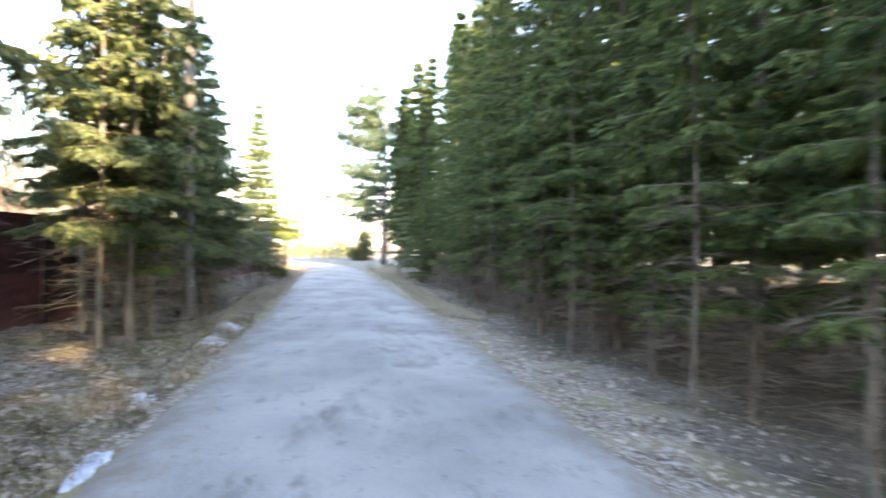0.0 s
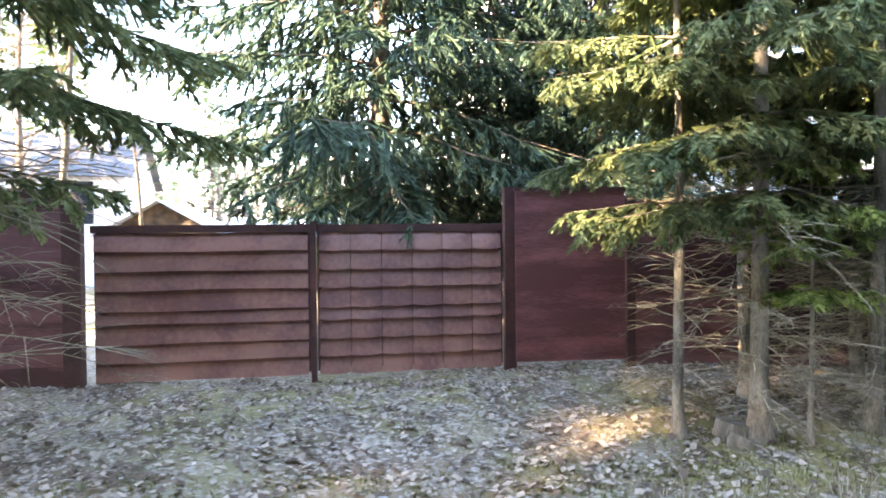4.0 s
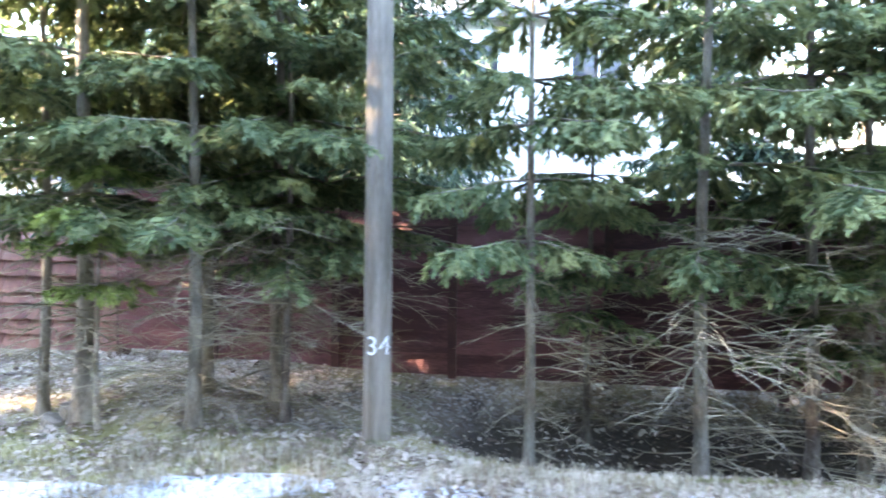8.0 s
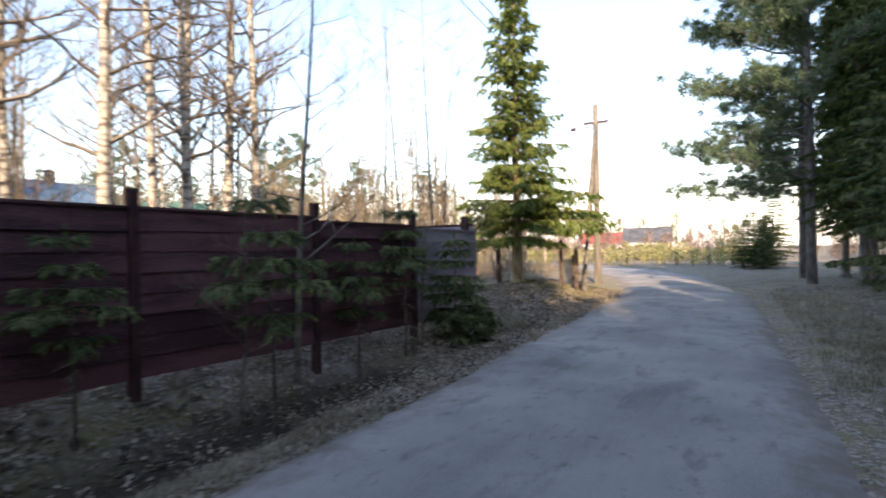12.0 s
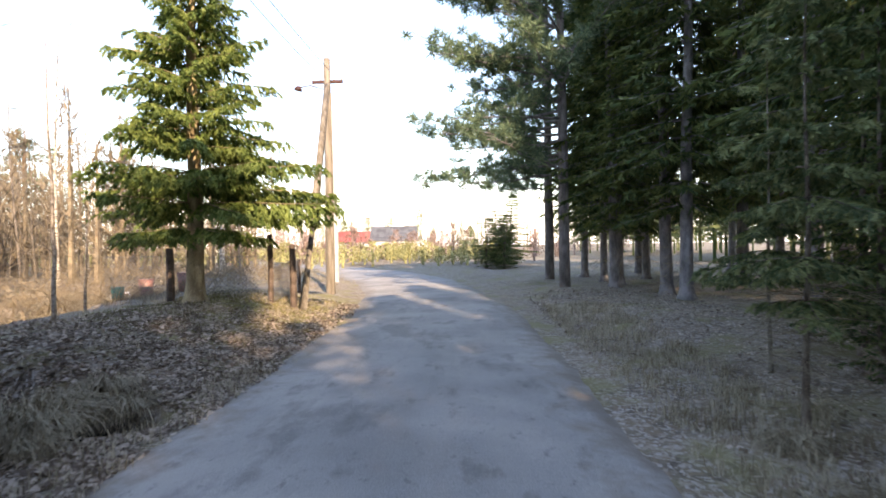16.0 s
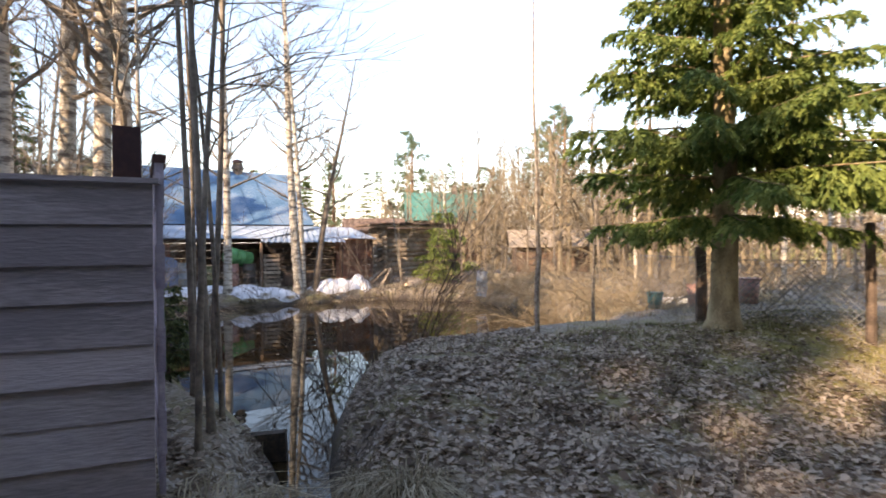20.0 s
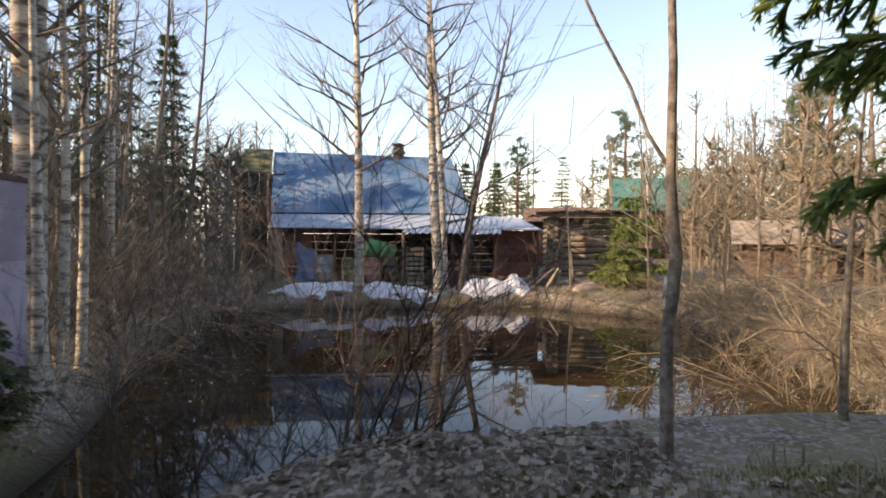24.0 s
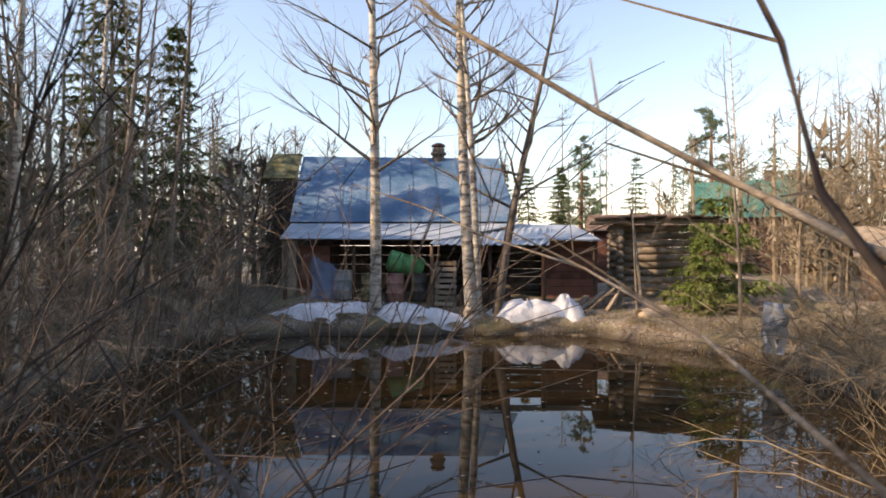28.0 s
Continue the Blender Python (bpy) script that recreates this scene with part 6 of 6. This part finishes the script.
# ---- leaves, grass, twigs on the ground ----
def scatter(n, zones, seed):
    rng = np.random.default_rng(seed)
    w = np.array([z[4] for z in zones], float)
    pick = rng.choice(len(zones), n, p=w / w.sum())
    z = np.array([q[:4] for q in zones])[pick]
    x = z[:, 0] + (z[:, 1] - z[:, 0]) * rng.random(n)
    y = z[:, 2] + (z[:, 3] - z[:, 2]) * rng.random(n)
    off = np.abs(y - road_y(x))
    keep = (np.hypot((x - 21.88) / 0.5, (y - 3.6) / 0.7) > 1) & (off > 1.5 + 0.5 * rng.random(n) ** 0.6) & (pond_distance(x, y) > 0.0)
    keep &= rng.random(n) < 0.3 + 0.9 * smoothstep(-0.45, 0.5, wob(x, y, 0.23, 1.0) + 0.5 * wob(x, y, 0.07, 3.0))
    return x[keep], y[keep], rng


def leaf_litter(n, seed):
    x, y, rng = scatter(n, ((-4.5, 4.5, 2.2, 6.0, 3.0), (4.5, 11, 2.3, 3.2, 3.2), (4.5, 12, 3.4, 5.2, 0.7), (11, 21, 2.4, 4.8, 2.4), (5, 12, 2.3, 2.8, 1.6), (12, 18, 2.4, 2.95, 1.6), (18, 24, 2.5, 3.15, 1.6), (24, 31, 2.75, 3.4, 1.2), (21.8, 25.6, 2.6, 7.4, 3.4), (20.5, 27, 2.7, 5.5, 2.2), (25.6, 31, 2.8, 6.4, 0.9), (-6, 24, -4.0, -1.5, 1.5), (24, 33, -5, -1.2, 0.6), (18, 21.6, 7.5, 18.5, 0.6), (19.5, 31, 18.7, 20.0, 0.5), (28, 32, 8, 18, 1.0)), seed)
    n = len(x)
    z = ground_z(x, y) + 0.008 + 0.02 * rng.random(n)
    a, s = rng.random(n) * 6.283, 0.013 + 0.024 * rng.random(n) ** 1.5
    tilt = rng.normal(0, 0.3, (n, 2))
    prof = np.array([(-1.1, 0, 0.06), (0.05, -0.85, 0.16), (1.15, 0, 0.0), (0.0, 0.85, 0.14)])
    px = prof[None, :, 0] * np.cos(a)[:, None] - prof[None, :, 1] * np.sin(a)[:, None]
    py = prof[None, :, 0] * np.sin(a)[:, None] + prof[None, :, 1] * np.cos(a)[:, None]
    pz = prof[None, :, 2] + px * tilt[:, :1] + py * tilt[:, 1:]
    v = np.stack([x[:, None] + px * s[:, None], y[:, None] + py * s[:, None], z[:, None] + pz * s[:, None]], 2).reshape(-1, 3)
    b = (np.arange(n) * 4)[:, None]
    f = np.concatenate([b + np.array(t) for t in ((0, 1, 2), (0, 2, 3))])
    return mesh("leaf_litter", v, f, "leaf")


thing("leaf_litter", "pale brown fallen leaves scattered on the ground", "leaves", kind="stuff", data=leaf_litter(160000, 3))


def floating_leaves(n, seed):
    rng = np.random.default_rng(seed)
    x, y = 20 + 10 * rng.random(n), 8.5 + 10 * rng.random(n) ** 0.7
    keep = pond_distance(x, y) < -0.15
    x, y = x[keep], y[keep]
    a, q = rng.random(len(x)) * 6.283, 0.012 + 0.022 * rng.random(len(x))
    c = np.array([(-1.1, 0), (0.05, -0.75), (1.1, 0), (0, 0.75)])
    px = x[:, None] + (c[:, 0] * np.cos(a)[:, None] - c[:, 1] * np.sin(a)[:, None]) * q[:, None]
    py = y[:, None] + (c[:, 0] * np.sin(a)[:, None] + c[:, 1] * np.cos(a)[:, None]) * q[:, None]
    v = np.stack([px, py, np.full(px.shape, -0.296)], 2).reshape(-1, 3)
    b = (np.arange(len(x)) * 4)[:, None]
    return quick_mesh("floating_leaves", v, np.concatenate([b + np.array(t) for t in ((0, 1, 2), (0, 2, 3))]), "leaf")


thing("floating_leaves", "dead leaves floating on the still pond", "leaves", kind="stuff", data=floating_leaves(900, 12))


def grass(n, zones, seed, h, spread, m="straw"):
    x, y, rng = scatter(n, zones, seed)
    per = 9
    x, y = np.repeat(x, per) + rng.normal(0, 0.05, len(x) * per), np.repeat(y, per) + rng.normal(0, 0.05, len(y) * per)
    k = len(x)
    z = ground_z(x, y) - 0.01
    a, L = rng.random(k) * 6.283, h * (0.4 + 0.9 * rng.random(k))
    lean = spread * rng.random(k)
    dx, dy = np.cos(a) * lean * L, np.sin(a) * lean * L
    w = 0.0035
    wx, wy = -np.sin(a) * w, np.cos(a) * w
    hz = L * np.sqrt(np.maximum(0.05, 1 - lean ** 2))
    v = np.stack([np.stack([x - wx, y - wy, z], 1), np.stack([x + wx, y + wy, z], 1), np.stack([x + dx * 0.45 + wx * 0.8, y + dy * 0.45 + wy * 0.8, z + hz * 0.65], 1), np.stack([x + dx * 0.45 - wx * 0.8, y + dy * 0.45 - wy * 0.8, z + hz * 0.65], 1), np.stack([x + dx, y + dy, z + hz * 0.8], 1)], 1).reshape(-1, 3)
    b = (np.arange(k) * 5)[:, None]
    f = [tuple(q) for q in (b + np.array((0, 1, 2, 3))).tolist()] + [tuple(q) for q in (b + np.array((3, 2, 4))).tolist()]
    return mesh("dry_grass", v, f, m)


thing("dry_grass", "low straw-coloured dead grass along the verges", "grass", kind="stuff",
      data=grass(14000, ((-4, 24, 2.2, 3.0, 2), (3, 16, 2.35, 3.2, 2.5), (28.5, 33, 8, 18, 4), (18, 30, -2.6, -1.3, 2.2), (5, 18, -2.6, -1.6, 1.6), (21.8, 31, 2.8, 6.8, 0.7), (28, 33, 7, 18, 2), (33, 48, 5, 12, 1.2), (19.5, 30.5, 18.4, 19.3, 0.5), (18, 21, 9, 18, 0.25)), 7, 0.15, 0.95))
thing("green_grass", "short green-yellow grass and moss on the mound", "grass", kind="stuff",
      data=grass(16000, ((24.5, 31, 2.9, 6.6, 5.0), (-4, 5, 2.2, 3.6, 3.2), (1, 4, 3, 5, 0.8), (5, 13, 2.5, 3.4, 3.6)), 8, 0.05, 0.9, "moss"))


def tussock(x, y, s, label):
    rnd = random.Random(int(x * 100 + y * 10))
    b = Buf()
    for k in range(260):
        a, L = rnd.uniform(0, 6.283), s * rnd.uniform(0.5, 1.1)
        p = Vector((rnd.gauss(0, 0.13 * s), rnd.gauss(0, 0.13 * s), -0.03))
        d = Vector((math.cos(a), math.sin(a), 0))
        w = Vector((-d.y, d.x, 0)) * 0.004
        m1, m2 = p + d * L * 0.3 + Vector((0, 0, L * 0.42)), p + d * L * 0.75 + Vector((0, 0, L * 0.30))
        e = p + d * L * 1.0 + Vector((0, 0, -0.02))
        b.add([tuple(q) for q in (p - w, p + w, m1 + w, m1 - w, m2 + w * 0.7, m2 - w * 0.7, e)], [(0, 1, 2, 3), (3, 2, 4, 5), (5, 4, 6)])
    thing("grass_tussock", label, "grass", "grass tussocks", pose(x, y, gz(x, y)), data=b.mesh("grass_tussock", "straw"))


for x, y, s in ((21.36, 3.8, 0.8), (21.25, 3.55, 0.6), (21.5, 4.05, 0.5), (22.35, 3.55, 0.5), (22.5, 3.9, 0.45), (22.35, 4.3, 0.35), (20.9, 3.45, 0.4), (20.2, -2.0, 0.3), (19.4, -2.1, 0.35), (21.0, -1.9, 0.3), (18.4, -2.0, 0.3), (12.0, 3.2, 0.3), (10.6, 3.0, 0.28), (30.2, 10.6, 0.5), (30.4, 13.2, 0.5)) + tuple((20.4 + 0.47 * k + 0.2 * math.sin(k * 2.3), 18.55 + 0.15 * math.sin(k * 1.7) - 0.25 * max(0, k - 16), 0.22 + 0.08 * math.sin(k * 3.1)) for k in range(19)):
    tussock(x, y, s, "drooping tussock of dead straw-coloured grass")


def fallen_twigs():
    rnd = random.Random(4)
    b = Buf()
    for k in range(520):
        x, y = (rnd.uniform(-4, 32), rnd.choice((rnd.uniform(2.4, 5.0), rnd.uniform(-3.6, -1.7)))) if k < 260 else (rnd.uniform(20, 30), rnd.uniform(18.0, 19.2))
        if float(pond_distance(x, y)) < 0.2:
            continue
        a, L = rnd.uniform(0, 6.283), rnd.uniform(0.12, 0.5)
        z = gz(x, y)
        b.tube([(x, y, z + 0.01), (x + math.cos(a) * L * 0.5, y + math.sin(a) * L * 0.5, z + 0.03), (x + math.cos(a + 0.3) * L, y + math.sin(a + 0.3) * L, z + 0.015)], [0.005, 0.004, 0.002], 3)
    thing("fallen_twigs", "broken twigs lying on the verges", "twigs", kind="stuff", data=b.mesh("fallen_twigs", "twig"))


fallen_twigs()


# ---- the overhanging pine, far woods and meadow ----
def pine_meshes(name, seed, H, r, n, clumps=15, reach=3.6, low=0.34, bark="pine_bark", lean_to=None):
    rnd = random.Random(seed)
    random.seed(seed)
    trunk, crown, br = Buf(), Buf(), Buf()
    trunk.tube([(0, 0, -0.3), (0.05, 0, H * 0.4), (0, 0.05, H * 0.7), (0.1, 0, H)], [r * 1.2, r, r * 0.7, r * 0.15], 9)
    for k in range(n):
        h = H * (low + (0.98 - low) * (k + rnd.random()) / n)
        a = rnd.uniform(0, 6.283) if lean_to is None else rnd.gauss(lean_to, 0.75)
        L = reach * (1.12 - h / H) ** (0.6 if lean_to is None else 0.35) * rnd.uniform(0.6, 1.1)
        d = Vector((math.cos(a), math.sin(a), rnd.uniform(-0.12, 0.25)))
        pts = [Vector((0, 0, h))]
        for i in range(4):
            d = (d + Vector((rnd.uniform(-.25, .25), rnd.uniform(-.25, .25), rnd.uniform(-.12, .14)))).normalized()
            pts.append(pts[-1] + d * L / 4)
        br.tube(pts, [0.05, 0.04, 0.028, 0.018, 0.008], 4, False)
        for i in range(clumps):
            s = rnd.uniform(0.3, 1.0) * 4
            j = min(3, int(s))
            o = pts[j].lerp(pts[j + 1], s - j) + Vector((rnd.gauss(0, .26), rnd.gauss(0, .26), rnd.gauss(0.08, .16)))
            br.tube([pts[j].lerp(pts[j + 1], s - j), o], [0.008, 0.004], 3, False)
            for q in range(46):
                e = Vector((rnd.gauss(0, 1), rnd.gauss(0, 1), rnd.gauss(0.35, 1))).normalized()
                c = o + e * rnd.uniform(0.0, 0.14)
                w = e.cross(Vector((rnd.random(), rnd.random(), rnd.random()))).normalized() * 0.02
                t = c + e * rnd.uniform(0.12, 0.22)
                crown.add([tuple(c - w), tuple(c + w), tuple(t)], [(0, 1, 2)])
    return trunk.mesh(name + "_trunk", bark, True), crown.mesh(name + "_crown", "pine"), br.mesh(name + "_limbs", bark)


PINE = [pine_meshes("pine_a", 91, 13.5, 0.2, 22), pine_meshes("pine_b", 92, 9.0, 0.14, 18), pine_meshes("pine_c", 93, 14.0, 0.18, 44, 26, 4.9, 0.26, "grey_bark"), pine_meshes("pine_d", 94, 13.5, 0.15, 58, 26, 5.6, 0.26, "grey_bark", 1.7)]


def pine(i, x, y, s, label, group, turn=None):
    t = thing("pine_tree", label, "tree", group, pose(x, y, gz(x, y), 0, 0, random.uniform(0, 360) if turn is None else turn) @ Matrix.Diagonal((s, s, s, 1)))
    part("trunk", PINE[i][0], t)
    part("limb_frame", PINE[i][2], t)
    part("crown", PINE[i][1], t)


random.seed(9)
pine(3, 34.2, -2.55, 0.95, "tall pine with blue-green crown overhanging the road", "pines by the road", 5)
pine(2, 38.6, -2.7, 0.85, "tall pine with blue-green crown overhanging the road", "pines by the road", 130)
pine(0, 29.8, 31.0, 0.45, "far pine behind the farm", "pines behind the farm")
for x, y, s, i in ((30.5, 44, 0.42, 1), (34, 47, 0.5, 1), (49, 36, 0.85, 0), (46, 31, 0.8, 0), (52, 42, 0.9, 0), (56, 33, 0.75, 0), (43, 50, 0.9, 0), (60, 28, 0.7, 0)):
    pine(i, x, y, s, "far pine behind the farm", "pines behind the farm")
for x, y, q in ((28.0, 36.0, 0.5), (29.6, 37.5, 0.52), (31.0, 36.5, 0.47), (30.3, 39.0, 0.5), (26.8, 38.0, 0.55)):
    spruce(DARK[1], x, y, "bushy olive-green conifer behind the farm", q * 1.25, group="pines behind the farm", sz=q)
spruce(DARK[0], 33.6, 36.5, "narrow far spruce behind the farm", 0.66, group="pines behind the farm")


def woods(name, label, spots, seed, m, trunk_m, hmin, hmax, wide, conifer):
    """Distant wood: tapered trunks with crowns of loose clumps, joined."""
    rnd = random.Random(seed)
    b = Buf()
    for x, y in spots:
        H = rnd.uniform(hmin, hmax)
        b.tube([(x, y, -0.3), (x + rnd.uniform(-.2, .2), y, H)], [0.12, 0.02], 5)
        for k in range(320 if conifer else 190):
            q = rnd.random()
            h = H * (0.22 + 0.78 * q)
            r = wide * ((1 - q) ** 0.8 if conifer else math.sin(min(1, q + 0.15) * 3.0) * 0.9) * rnd.uniform(0.3, 1.1) + 0.1
            a = rnd.uniform(0, 6.283)
            c = Vector((x + math.cos(a) * r, y + math.sin(a) * r, h))
            if conifer:
                e = Vector((math.cos(a), math.sin(a), rnd.uniform(-.6, .1))) * rnd.uniform(0.4, 1.0)
                w = Vector((-math.sin(a), math.cos(a), rnd.uniform(-.3, .3))) * rnd.uniform(0.12, 0.35)
            else:
                e = Vector((rnd.uniform(-1, 1), rnd.uniform(-1, 1), rnd.uniform(-0.1, 1))) * rnd.uniform(0.4, 1.0) * min(1, H / 5)
                w = Vector((-math.sin(a), math.cos(a), 0)) * (0.03 if H > 5 else 0.06)
            b.add([tuple(c - w), tuple(c + w), tuple(c + e)], [(0, 1, 2)])
    thing(name, label, "trees", kind="stuff", data=b.mesh(name, m))


rw = random.Random(6)
woods("far_spruce_wood", "distant dark line of spruces", [(rw.uniform(140, 230), rw.uniform(-60, 140)) for _ in range(70)] + [(rw.uniform(48, 110), rw.uniform(-40, -14)) for _ in range(60)], 1, "spruce", "bark", 6, 11, 2.4, True)
woods("far_wood", "distant brown leafless wood with some conifers", [(rw.uniform(-40, 75), rw.uniform(48, 110)) for _ in range(110)] + [(rw.uniform(112, 165), rw.uniform(-20, 70)) for _ in range(110)], 2, "twig", "bark", 8, 14, 2.6, False)
woods("far_pines", "distant sunlit conifers behind the farm", [(rw.uniform(-40, 4), rw.uniform(46, 100)) for _ in range(40)] + [(rw.uniform(52, 90), rw.uniform(40, 90)) for _ in range(40)], 3, "pine", "bark", 8, 15, 2.3, True)
woods("back_wood", "dark conifer wood behind the road's start", [(rw.uniform(-60, -16), rw.uniform(-34, -13)) for _ in range(50)] + [(rw.uniform(-60, -14), rw.uniform(7, 40)) for _ in range(50)] + [(rw.uniform(-14, 60), rw.uniform(-40, -15)) for _ in range(80)], 4, "spruce_dark", "bark", 10, 18, 2.6, True)
woods("meadow_bushes", "yellow-green budding bushes beyond the road's bend", [(rw.uniform(52, 92), rw.uniform(-2, 40)) for _ in range(230)], 5, "budding", "bark", 0.9, 1.9, 1.3, False)
woods("bare_thicket", "dense leafless thicket left of the pond", [(rw.uniform(-6, 19), rw.uniform(19, 40)) for _ in range(120)], 7, "alder", "bark", 3.5, 7.5, 1.5, False)
woods("brown_thicket", "dense straw-brown leafless thicket right of the pond", [(rw.uniform(34, 52), rw.uniform(13, 36)) for _ in range(130)], 8, "withy", "bark", 3.0, 7.5, 1.6, False)
woods("red_bushes", "reddish bare bushes beyond the road's bend", [(rw.uniform(60, 100), rw.uniform(-14, 26)) for _ in range(70)], 6, "withy_red", "bark", 1.4, 3.4, 1.2, False)
